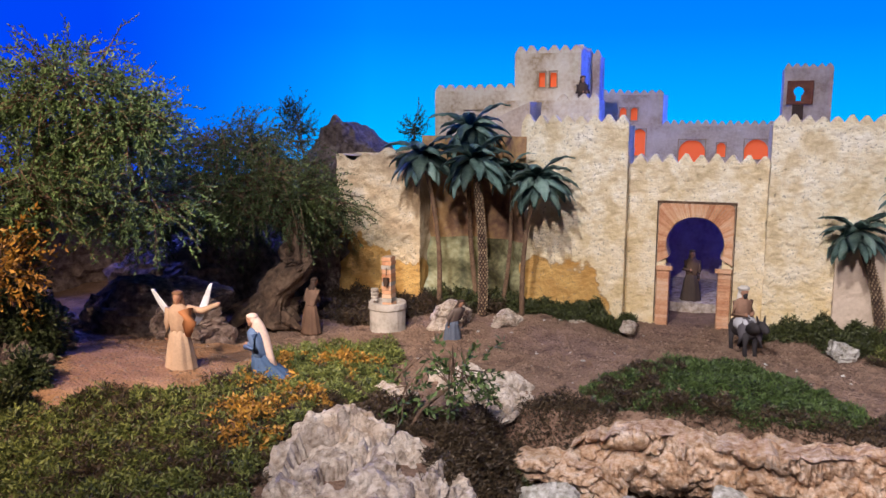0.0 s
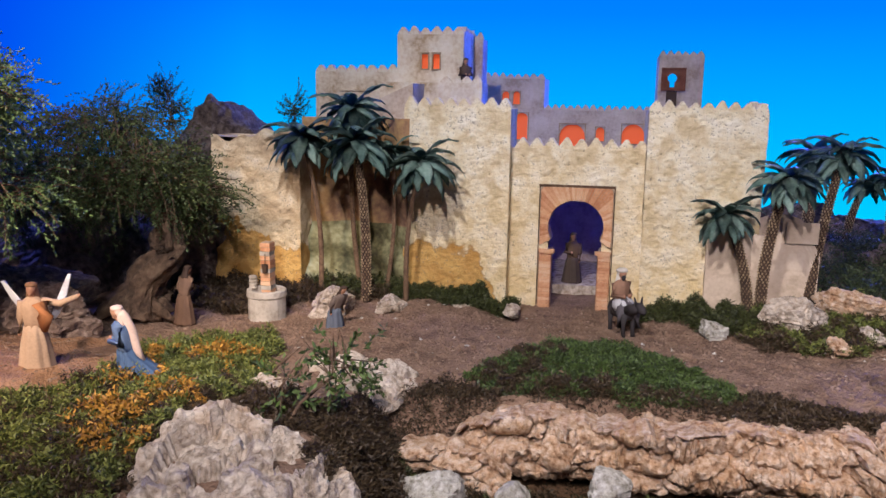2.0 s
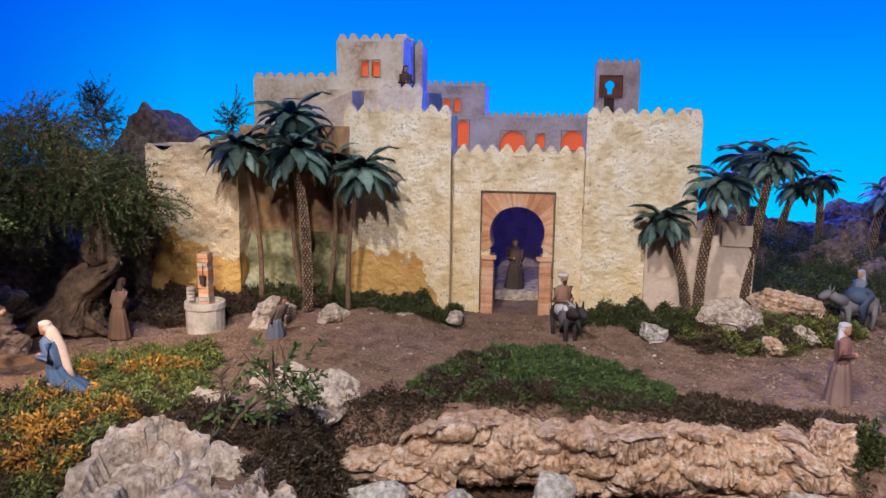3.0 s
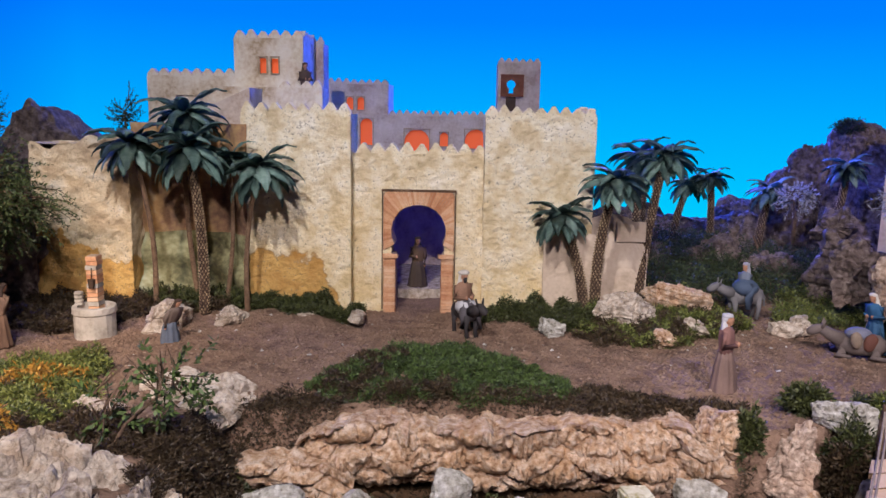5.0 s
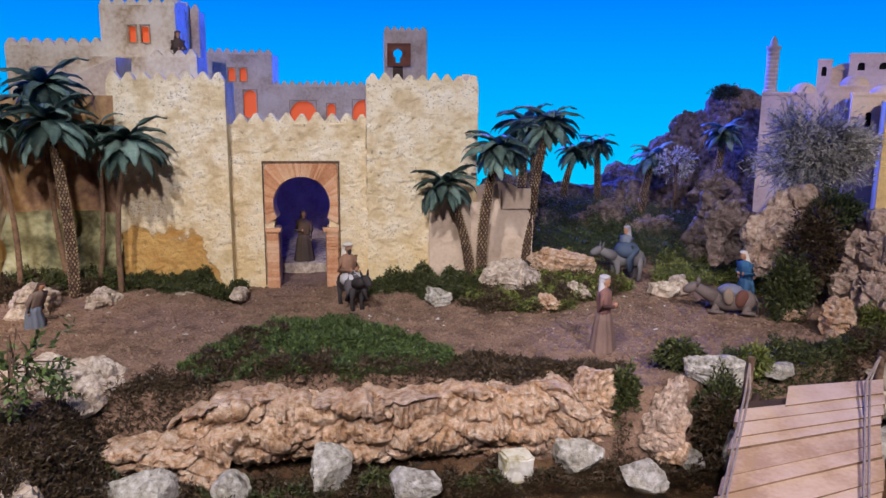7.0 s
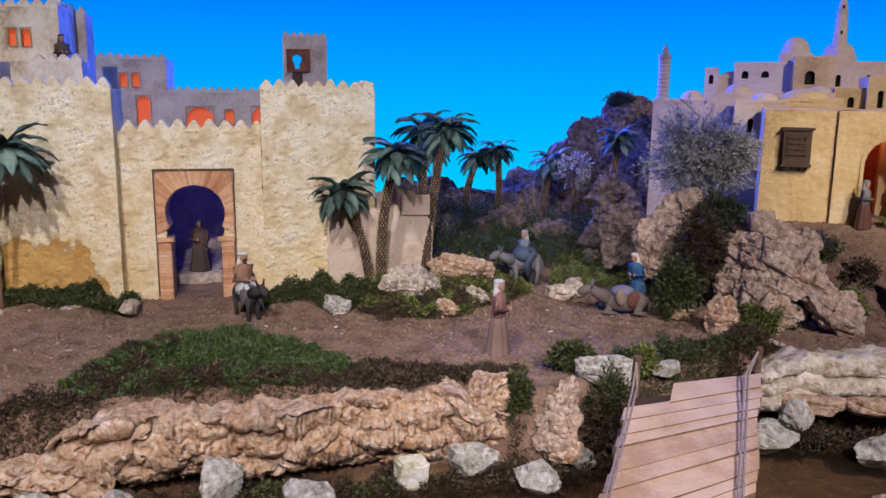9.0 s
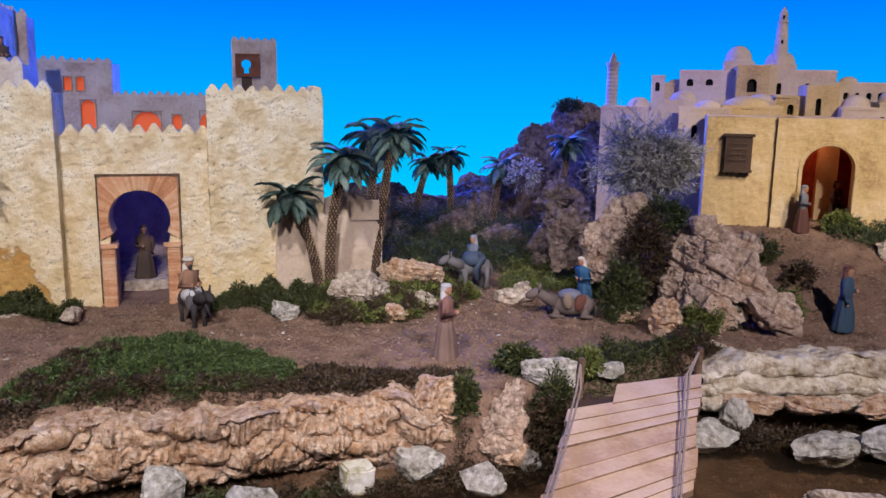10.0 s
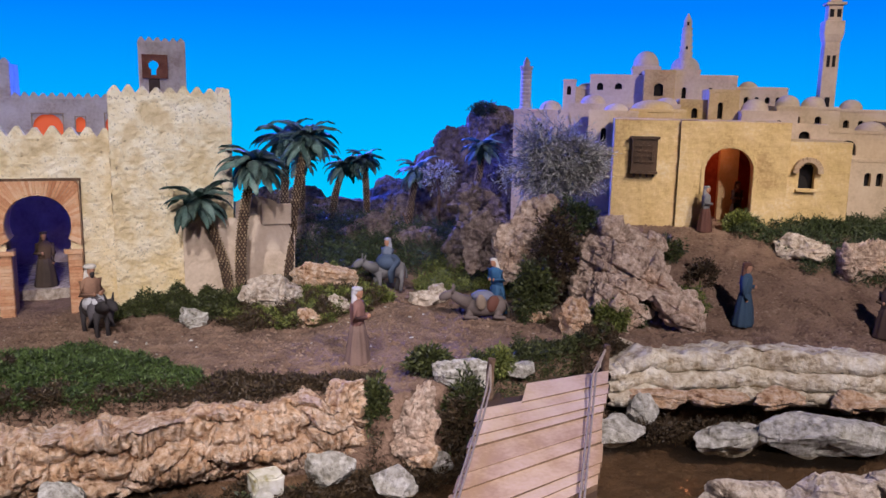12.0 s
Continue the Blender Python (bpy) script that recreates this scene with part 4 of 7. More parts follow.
def lit_front(name, x0, x1, y0, y1, z0, z1, rects, mat, cell=0.01, arched=True, label=""):
    bm = bmesh.new()
    block_wall(bm, x0, x1, y0, y1, z0, z1, cell, 0, None, 0.003, holed(x0, z0, rects))
    wall = part(name, bm, mat, castle, label)
    for a, b, c, d in rects:
        bm = bmesh.new()
        recess(bm, a - 0.004, b + 0.004, c - 0.004, d + 0.004, y0 + 0.002, 0.03, 1)
        if arched:
            r = (b - a) / 2
            for s in (-1, 1):
                vs = [bm.verts.new((a + r + s * (r + 0.004), y0 + 0.004, d + 0.004))]
                for k in range(7):
                    t = math.pi / 2 * k / 6
                    vs.append(bm.verts.new((a + r + s * r * math.cos(t), y0 + 0.004, d - r + r * math.sin(t))))
                bm.faces.new(vs if s < 0 else vs[::-1]).material_index = 0
        win = part("window", bm, [mat, ORANGE_GLOW], wall, "lamplit orange window recess")
        bm = bmesh.new()
        for lo, hi in (((a - 0.006, d), (b + 0.006, d + 0.005)), ((a - 0.005, c), (a, d)), ((b, c), (b + 0.005, d)), ((a - 0.006, c - 0.005), (b + 0.006, c))):
            box(bm, (lo[0], y0 - 0.007, lo[1]), (hi[0], y0 + 0.004, hi[1]))
        part("window_frame", bm, MORTAR, wall)
    return wall


lit_front("keep_tower", -0.74, -0.425, 3.76, 4.05, 0.4, 1.1, [(-0.625, -0.592, 0.945, 1.015), (-0.57, -0.537, 0.945, 1.015)], SMOOTH_PLASTER)
merlons(castle, (-0.74, 3.78, 1.1), (-0.425, 3.78, 1.1), 6, 0.036, 0.03, SMOOTH_PLASTER)
merlons(castle, (-0.44, 3.8, 1.1), (-0.44, 4.05, 1.1), 5, 0.036, 0.03, SMOOTH_PLASTER)
bm = bmesh.new()
block_wall(bm, -0.45, -0.385, 4.055, 4.2, 0.4, 1.1, 0.02, 0, None, 0.003)
part("stair_turret", bm, GREY_PLASTER, castle)
merlons(castle, (-0.45, 4.075, 1.1), (-0.385, 4.075, 1.1), 2, 0.03, 0.03, GREY_PLASTER)
bm = bmesh.new()
block_wall(bm, -0.78, -0.31, 3.6, 3.76, 0.4, 0.88, 0.014, 0, None, 0.006)
part("terrace", bm, SMOOTH_PLASTER, castle)
merlons(castle, (-0.5, 3.62, 0.88), (-0.31, 3.62, 0.88), 4, 0.03, 0.03, SMOOTH_PLASTER)
lit_front("hall", -0.56, -0.125, 4.65, 4.95, 0.4, 0.925, [(-0.361, -0.324, 0.782, 0.853), (-0.3, -0.263, 0.782, 0.853)], GREY_PLASTER)
merlons(castle, (-0.56, 4.67, 0.925), (-0.125, 4.67, 0.925), 10, 0.03, 0.03, GREY_PLASTER)
lit_front("hall_range", -0.38, 0.5, 4.6, 4.75, 0.4, 0.755, [(-0.277, -0.207, 0.59, 0.735), (-0.029, 0.11, 0.56, 0.68), (0.17, 0.215, 0.59, 0.665), (0.31, 0.43, 0.58, 0.685)], GREY_PLASTER)
merlons(castle, (-0.12, 4.62, 0.755), (0.5, 4.62, 0.755), 15, 0.03, 0.03, GREY_PLASTER)

# slender watch tower with a keyhole window
def keyhole(x, z, grow=0.0):
    return math.hypot(x - 0.556, z - 0.933) < 0.024 + grow or abs(x - 0.556) < 0.013 + grow and 0.885 - grow < z < 0.933


bm = bmesh.new()
block_wall(bm, 0.483, 0.715, 4.564, 4.8, 0.4, 1.05, 0.008, 0, None, 0.002, lambda u, v: keyhole(u + 0.483, v + 0.4, 0.01), lambda u, v: abs(0.715 - u - 0.55) < 0.06 and 0.42 < v < 0.62)
watch = part("watch_tower", bm, GREY_PLASTER, castle)
merlons(castle, (0.483, 4.58, 1.05), (0.715, 4.58, 1.05), 6, 0.026, 0.03, GREY_PLASTER)
bm = bmesh.new()
panel(bm, (0.505, 4.554, 0.874), (1, 0, 0), (0, 0, 1), 0.115, 0.108, 0.003, 0, lambda u, v: keyhole(u + 0.505, v + 0.874), None, 0.001)
for lo, hi in (((0.5, 0.98), (0.625, 0.988)), ((0.5, 0.868), (0.508, 0.98)), ((0.617, 0.868), (0.625, 0.98)), ((0.508, 0.868), (0.617, 0.876))):
    box(bm, (lo[0], 4.546, lo[1]), (hi[0], 4.57, hi[1]))
part("keyhole_frame", bm, RED_BRICK, watch, "brick keyhole window frame")
bm = bmesh.new()
box(bm, (0.53, 4.556, 0.79), (0.584, 4.572, 0.866))
part("shutter", bm, DARK_WOOD, watch)

# courtyard seen through the gate
bm = bmesh.new()
panel(bm, (-0.3, 3.95, -0.05), (1, 0, 0), (0, 0, 1), 0.9, 0.55, 0.03, 0, None, None, 0.01)
for s, x in ((1, -0.2), (-1, 0.45)):
    panel(bm, (x, 3.3 if s < 0 else 3.95, -0.05), (0, -s, 0), (0, 0, 1), 0.65, 0.55, 0.03, 0, None, None, 0.01)
part("courtyard_wall", bm, GREY_PLASTER, castle, "rough grey courtyard wall")
bm = bmesh.new()
box(bm, (-0.1, 3.4, -0.05), (0.4, 3.95, 0.04))
part("courtyard_step", bm, LIMESTONE, castle, "pale rubble paving of the courtyard")
# Unseen blue lamp, added to tint the courtyard behind the gate.
lamp = bpy.data.lights.new("courtyard_blue_fill", "POINT")
lamp.energy, lamp.color, lamp.shadow_soft_size = 1.3, (0.05, 0.06, 1.0), 0.03
new("courtyard_blue_fill", lamp).location = (0.3, 3.45, 0.45)
# Added roof, out of sight; it keeps light from above off the courtyard.
bm = bmesh.new()
box(bm, (-0.2, 3.3, 0.48), (0.45, 3.95, 0.5))
part("unseen_courtyard_roof", bm, DARK_WOOD, castle)


# ---- the hill town ----
T = Matrix.Translation((0.54, 0.03, 0)) @ Matrix.Rotation(radians(-30), 4, "Z")


def pocketed(bm, x0, x1, y0, z0, z1, rects, depth=0.025):
    """A front wall whose windows are sunk pockets."""
    us = sorted({x0, x1, *(v for r in rects for v in r[:2])})
    vs = sorted({z0, z1, *(v for r in rects for v in r[2:])})
    for a, b in zip(us, us[1:]):
        for c, d in zip(vs, vs[1:]):
            if any(r[0] <= a and b <= r[1] and r[2] <= c and d <= r[3] for r in rects):
                continue
            bm.faces.new([bm.verts.new((x, y0, z)) for x, z in ((a, c), (b, c), (b, d), (a, d))])


def house(X0, X1, Y0, Y1, z0, z1, windows=(), mat=None, domes=(), label="", parapet=0.018, glow=None):
    mat = mat or TOWN_PLASTER
    x, y, _ = town((X0 + X1) / 2, Y0)
    home = thing("house", (x, y, z0), label or "flat-roofed ochre plaster house of the hill town", "house", "houses of the hill town")
    bm = bmesh.new()
    pocketed(bm, X0, X1, Y0, z0, z1, windows)
    for q in (((X1, Y0), (X1, Y1)), ((X1, Y1), (X0, Y1)), ((X0, Y1), (X0, Y0))):
        bm.faces.new([bm.verts.new((*p, z)) for p, z in ((q[0], z0), (q[1], z0), (q[1], z1), (q[0], z1))])
    bm.faces.new([bm.verts.new((*p, z1)) for p in ((X0, Y0), (X1, Y0), (X1, Y1), (X0, Y1))])
    bm.transform(T)
    wall = part("wall", bm, mat, home)
    bm = bmesh.new()
    e = 0.012
    for lo, hi in (((X0 - 0.003, Y0 - 0.003), (X1 + 0.003, Y0 + e)), ((X0 - 0.003, Y1 - e), (X1 + 0.003, Y1)), ((X0 - 0.003, Y0 + e), (X0 + e, Y1 - e)), ((X1 - e, Y0 + e), (X1 + 0.003, Y1 - e))):
        box(bm, (*lo, z1), (*hi, z1 + parapet))
    bmesh.ops.bevel(bm, geom=bm.edges[:], offset=0.004, segments=2, affect="EDGES")
    bm.transform(T)
    part("parapet", bm, mat, home)
    for a, b, c, d in windows:
        bm = bmesh.new()
        recess(bm, a, b, c, d, Y0, 0.03, 1)
        r = (b - a) / 2
        for s in (-1, 1):
            vs = [bm.verts.new((a + r + s * r, Y0 + 0.002, d))]
            for k in range(5):
                t = math.pi / 2 * k / 4
                vs.append(bm.verts.new((a + r + s * r * math.cos(t), Y0 + 0.002, d - r + r * math.sin(t))))
            bm.faces.new(vs if s < 0 else vs[::-1])
        bm.transform(T)
        part("window", bm, [mat, glow or DARK], wall)
    for X, Y, r, tall in domes:
        bm = bmesh.new()
        lathe(bm, (X, Y, z1), [(r * 1.02, 0), (r * 1.02, tall * 0.25)] + [(r * math.cos(t), tall * 0.25 + tall * 0.75 * math.sin(t)) for t in [math.pi / 2 * k / 8 for k in range(8)]] + [(r * 0.05, tall)], 28)
        bm.transform(T)
        part("dome", bm, mat, home, "pale plaster dome", True)
    return home, wall


def window_grid(X0, X1, z, n, w, h):
    return [(X0 + (X1 - X0) * (i + 0.5) / n - w / 2, X0 + (X1 - X0) * (i + 0.5) / n + w / 2, z, z + h) for i in range(n)]


def rough_front(X0, X1, Y0, Y1, z0, z1, hole, mat, label, back=True):
    """A nearer house with uneven plaster and real openings."""
    x, y, _ = town((X0 + X1) / 2, Y0)
    home = thing("house", (x, y, z0), label, "house", "houses of the hill town")
    bm = bmesh.new()
    panel(bm, (X0, Y0, z0), (1, 0, 0), (0, 0, 1), X1 - X0, z1 - z0, 0.008, 0, hole, None, 0.004)
    panel(bm, (X1, Y0, z0), (0, 1, 0), (0, 0, 1), Y1 - Y0, z1 - z0, 0.03, 0, None, None, 0.004)
    panel(bm, (X0, Y1, z0), (0, -1, 0), (0, 0, 1), Y1 - Y0, z1 - z0, 0.03, 0, None, None, 0.004)
    panel(bm, (X0, Y0, z1), (1, 0, 0), (0, 1, 0), X1 - X0, Y1 - Y0, 0.03, 0, None, None, 0.004)
    panel(bm, (X1, Y1, z0), (-1, 0, 0), (0, 0, 1), X1 - X0, z1 - z0, 0.05, 0, None, None, 0.004)
    bm.transform(T)
    return home, part("wall", bm, mat, home)


box_house, _ = rough_front(0.085, 0.358, 3.568, 3.95, 0.12, 0.72, None, TOWN_PLASTER, "tall ochre plaster house with wooden lattice window box")
bm = bmesh.new()
box(bm, (0.162, 3.565, 0.505), (0.266, 3.603, 0.64))
box(bm, (0.154, 3.557, 0.64), (0.274, 3.605, 0.651))
box(bm, (0.157, 3.56, 0.494), (0.271, 3.605, 0.505))
for k in range(4):
    box(bm, (0.172 + 0.026 * k, 3.575, 0.48), (0.18 + 0.026 * k, 3.6, 0.494))
bm.transform(T @ Matrix.Translation((0, -0.032, 0)))
lattice_box = part("window_box", bm, DARK_WOOD, box_house, "dark wooden lattice window box")
for k in range(8):
    bm = bmesh.new()
    if k < 4:
        box(bm, (0.18 + 0.021 * k, 3.56, 0.535), (0.185 + 0.021 * k, 3.566, 0.622))
    else:
        box(bm, (0.174, 3.558, 0.543 + 0.022 * (k - 4)), (0.254, 3.564, 0.548 + 0.022 * (k - 4)))
    bm.transform(T @ Matrix.Translation((0, -0.032, 0)))
    part("slat", bm, DARK_WOOD, lattice_box)

AX, AR = 0.5615, 0.0975


def town_arch(u, v):
    X, z = 0.358 + u, 0.12 + v
    return abs(X - AX) < AR and z < 0.515 or math.hypot(X - AX, z - 0.515) < AR


arch_house, arch_wall = rough_front(0.358, 0.793, 3.55, 3.95, 0.12, 0.72, town_arch, TOWN_PLASTER, "ochre plaster gatehouse with a tall round arch and red room")
bm = bmesh.new()
pts = [(AX + AR, 0.12)] + [(AX + AR * math.cos(math.pi * k / 24), 0.515 + AR * math.sin(math.pi * k / 24)) for k in range(25)] + [(AX - AR, 0.12)]
grow = [(AX + (AR + 0.014), 0.12)] + [(AX + (AR + 0.014) * math.cos(math.pi * k / 24), 0.515 + (AR + 0.014) * math.sin(math.pi * k / 24)) for k in range(25)] + [(AX - AR - 0.014, 0.12)]
for k in range(len(pts) - 1):
    p, q, r, s = pts[k], pts[k + 1], grow[k + 1], grow[k]
    bm.faces.new([bm.verts.new((x, 3.544, z)) for x, z in (p, q, r, s)])
    bm.faces.new([bm.verts.new((x, y, z)) for (x, z), y in ((p, 3.544), (q, 3.544), (q, 3.62), (p, 3.62))])
    bm.faces.new([bm.verts.new((x, y, z)) for (x, z), y in ((s, 3.544), (r, 3.544), (r, 3.56), (s, 3.56))])
bm.transform(T)
part("arch_reveal", bm, TOWN_PLASTER, arch_house)
bm = bmesh.new()
for q in (((0.4, 3.6), (0.44, 3.9)), ((0.44, 3.9), (0.72, 3.9)), ((0.72, 3.9), (0.74, 3.6))):
    bm.faces.new([bm.verts.new((*p, z)) for p, z in ((q[0], 0.2), (q[1], 0.2), (q[1], 0.7), (q[0], 0.7))])
bm.faces.new([bm.verts.new((*p, 0.7)) for p in ((0.4, 3.6), (0.74, 3.6), (0.72, 3.9), (0.44, 3.9))])
bm.transform(T)
part("red_room", bm, mottled("red_plaster", [(0.2, 0.03, 0.015), (0.42, 0.09, 0.04), (0.5, 0.16, 0.08)], 7, 60, 0.9, 0.2, 0.003), arch_house, "warm red plastered room lit within")
bm = bmesh.new()
box(bm, (0.56, 3.8, 0.27), (0.64, 3.86, 0.6))
bm.transform(T)
part("pillar", bm, TOWN_PLASTER, arch_house)
lamp = bpy.data.lights.new("room_lamp", "POINT")
lamp.energy, lamp.color, lamp.shadow_soft_size = 0.3, (1.0, 0.35, 0.15), 0.02
new("room_lamp", lamp).location = town(0.5, 3.74, 0.62)
bm = bmesh.new()
box(bm, (0.4, 3.5, 0.1), (0.74, 3.95, 0.272))
bm.transform(T)
tagged(link_mesh("doorstep", bm, DIRT), "earth threshold of the red room", "step", kind="structure")

low_house, low_wall = rough_front(0.815, 1.075, 3.7, 4.0, 0.12, 0.64, lambda u, v: abs(u - 0.089) < 0.03 and 0.32 < v < 0.4 or math.hypot(u - 0.089, v - 0.395) < 0.03, TOWN_PLASTER, "low ochre plaster house with hooded arched window")
bm = bmesh.new()
recess(bm, 0.87, 0.938, 0.438, 0.55, 3.702, 0.04, 1)
box(bm, (0.862, 3.68, 0.428), (0.946, 3.703, 0.438), 0)
bm.transform(T)
part("window", bm, [TOWN_PLASTER, DARK], low_wall)
bm = bmesh.new()
for k in range(11):
    a = math.pi * k / 10
    m = Matrix.Translation((0.904 + 0.048 * math.cos(a), 3.69, 0.515 + 0.048 * math.sin(a))) @ Matrix.Rotation(-a, 4, "Y")
    box(bm, (-0.01, -0.014, -0.0075), (0.012, 0.012, 0.0075), 0, m)
bm.transform(T)
part("window_hood", bm, MORTAR, low_wall, "arched brick window hood")

for spec in (
    (1.09, 1.7, 3.92, 4.3, 0.12, 0.545, [(1.2, 1.228, 0.44, 0.5), (1.25, 1.278, 0.44, 0.5), (1.4, 1.43, 0.44, 0.5)], TOWN_PALE, ()),
    (1.12, 1.7, 4.25, 4.6, 0.3, 0.66, [(1.17, 1.25, 0.56, 0.63), (1.4, 1.43, 0.58, 0.63)], TOWN_PALE, [(1.35, 4.4, 0.07, 0.06)]),
    (0.83, 1.06, 4.02, 4.3, 0.4, 0.69, [(0.93, 0.98, 0.64, 0.675)], TOWN_PALE, ()),
    (-0.03, 0.2, 3.98, 4.25, 0.0, 0.735, [(0.03, 0.055, 0.6, 0.67)], TOWN_PALE, [(0.1, 4.1, 0.06, 0.05)]),
    (0.16, 0.42, 4.0, 4.25, 0.4, 0.745, [], TOWN_PLASTER, [(0.27, 4.1, 0.1, 0.06)]),
    (0.09, 0.42, 4.3, 4.5, 0.4, 0.77, window_grid(0.3, 0.42, 0.7, 1, 0.03, 0.05), TOWN_PALE, [(0.36, 4.4, 0.06, 0.05)]),
    (0.42, 0.56, 4.35, 4.6, 0.4, 0.795, [(0.48, 0.51, 0.72, 0.77)], TOWN_PLASTER, ()),
    (0.555, 0.7, 4.3, 4.6, 0.4, 0.846, [(0.6, 0.625, 0.72, 0.8)], TOWN_PLASTER, ()),
    (0.7, 0.96, 4.2, 4.5, 0.4, 0.745, [(0.86, 0.89, 0.66, 0.72)], TOWN_PALE, [(0.78, 4.32, 0.065, 0.075)]),
    (0.9, 1.2, 4.4, 4.7, 0.4, 0.77, window_grid(0.95, 1.15, 0.7, 2, 0.03, 0.04), TOWN_PALE, [(0.97, 4.5, 0.06, 0.075), (1.1, 4.52, 0.06, 0.07)]),
    (1.25, 1.55, 4.7, 4.9, 0.4, 0.76, window_grid(1.28, 1.5, 0.68, 3, 0.03, 0.04), TOWN_PALE, [(1.36, 4.8, 0.06, 0.07)]),
    (1.45, 1.9, 4.4, 4.8, 0.3, 0.7, window_grid(1.5, 1.8, 0.6, 3, 0.03, 0.05), TOWN_PALE, [(1.6, 4.5, 0.07, 0.07)]),
    (-0.42, -0.12, 4.3, 4.6, -0.05, 0.73, [(-0.3, -0.27, 0.62, 0.68)], TOWN_PALE, [(-0.235, 4.4, 0.06, 0.065)]),
    (-0.14, 0.09, 4.3, 4.6, 0.0, 0.765, [], TOWN_PALE, [(-0.015, 4.4, 0.065, 0.065)]),
    (-0.19, -0.12, 4.8, 4.9, 0.5, 0.9, [(-0.17, -0.145, 0.83, 0.88)], TOWN_PALE, ()),
    (-0.12, 0.04, 4.85, 5.0, 0.5, 0.86, [], TOWN_PALE, [(-0.05, 4.9, 0.06, 0.04)]),
    (-0.04, 0.26, 4.8, 5.1, 0.5, 0.93, [(-0.0, 0.035, 0.86, 0.9), (0.1, 0.14, 0.865, 0.9)], TOWN_PALE, ()),
    (0.255, 0.42, 4.7, 5.0, 0.5, 0.955, [(0.31, 0.36, 0.83, 0.9)], TOWN_PLASTER, ()),
    (0.42, 0.75, 4.72, 5.1, 0.5, 0.93, [(0.46, 0.485, 0.82, 0.88), (0.6, 0.625, 0.84, 0.88)], TOWN_PALE, ()),
    (0.75, 1.02, 4.75, 5.0, 0.5, 0.87, window_grid(0.78, 1.0, 0.8, 4, 0.025, 0.035), TOWN_PALE, [(0.83, 4.85, 0.05, 0.05)]),
    (0.2, 0.36, 4.98, 5.2, 0.6, 0.985, [(0.235, 0.255, 0.92, 0.96), (0.3, 0.32, 0.92, 0.96)], TOWN_PALE, [(0.28, 5.09, 0.075, 0.11)]),
    (0.44, 0.6, 5.12, 5.35, 0.6, 0.975, [], TOWN_PALE, [(0.52, 5.23, 0.085, 0.1)]),
):
    house(*spec)


def minaret(X, Y, z0, rings, label, square=False, lights=()):
    x, y, _ = town(X, Y)
    tower = thing("minaret", (x, y, z0), label, "minaret")
    bm = bmesh.new()
    lathe(bm, (X, Y, z0), rings, 4 if square else 20)
    if square:
        bmesh.ops.rotate(bm, verts=bm.verts, cent=(X, Y, 0), matrix=Matrix.Rotation(radians(45), 3, "Z"))
    bm.transform(T)
    part("shaft", bm, TOWN_PALE, tower)
    for dx, a, b, w, off in lights:
        bm = bmesh.new()
        box(bm, (X + dx - w / 2, Y - off - 0.003, z0 + a), (X + dx + w / 2, Y - off + 0.01, z0 + b))
        bm.transform(T)
        part("window", bm, DARK, tower)
    return tower


bands = []
for k in range(9):
    z = 0.06 + 0.024 * k
    bands += [(0.033, z), (0.036, z + 0.006), (0.036, z + 0.014), (0.033, z + 0.02)]
minaret(-0.44, 5.2, 0.7, [(0.042, 0), (0.042, 0.05)] + bands + [(0.041, 0.29), (0.041, 0.305), (0.022, 0.306), (0.02, 0.33), (0.01, 0.35), (0.003, 0.36)], "round banded stone minaret")
bands = [(0.052, 0)]
for k in range(7):
    z, r = 0.04 + 0.035 * k, 0.043 - 0.0025 * k
    bands += [(r, z), (r, z + 0.026), (r + 0.004, z + 0.028), (r + 0.004, z + 0.034)]
minaret(0.513, 5.18, 0.95, bands + [(0.024, 0.29), (0.023, 0.33), (0.012, 0.352), (0.003, 0.37)], "tall pale tapering minaret", False, ((0.0, 0.3, 0.32, 0.012, 0.024), (0.0, 0.16, 0.18, 0.012, 0.037)))
minaret(1.225, 4.8, 0.5, [(0.056, 0), (0.054, 0.63), (0.06, 0.64), (0.07, 0.67), (0.07, 0.735), (0.066, 0.74), (0.05, 0.742), (0.05, 0.82), (0.07, 0.823), (0.07, 0.835), (0.04, 0.84), (0.036, 0.93), (0.045, 0.935), (0.045, 0.945), (0.03, 0.95), (0.012, 1.02), (0.002, 1.06)], "tall square pale minaret with balcony", True, ((0.0, 0.28, 0.34, 0.025, 0.039), (-0.014, 0.5, 0.56, 0.016, 0.038), (0.014, 0.5, 0.56, 0.016, 0.038), (-0.018, 0.76, 0.8, 0.02, 0.036), (0.018, 0.76, 0.8, 0.02, 0.036), (0.0, 0.86, 0.9, 0.015, 0.028)))


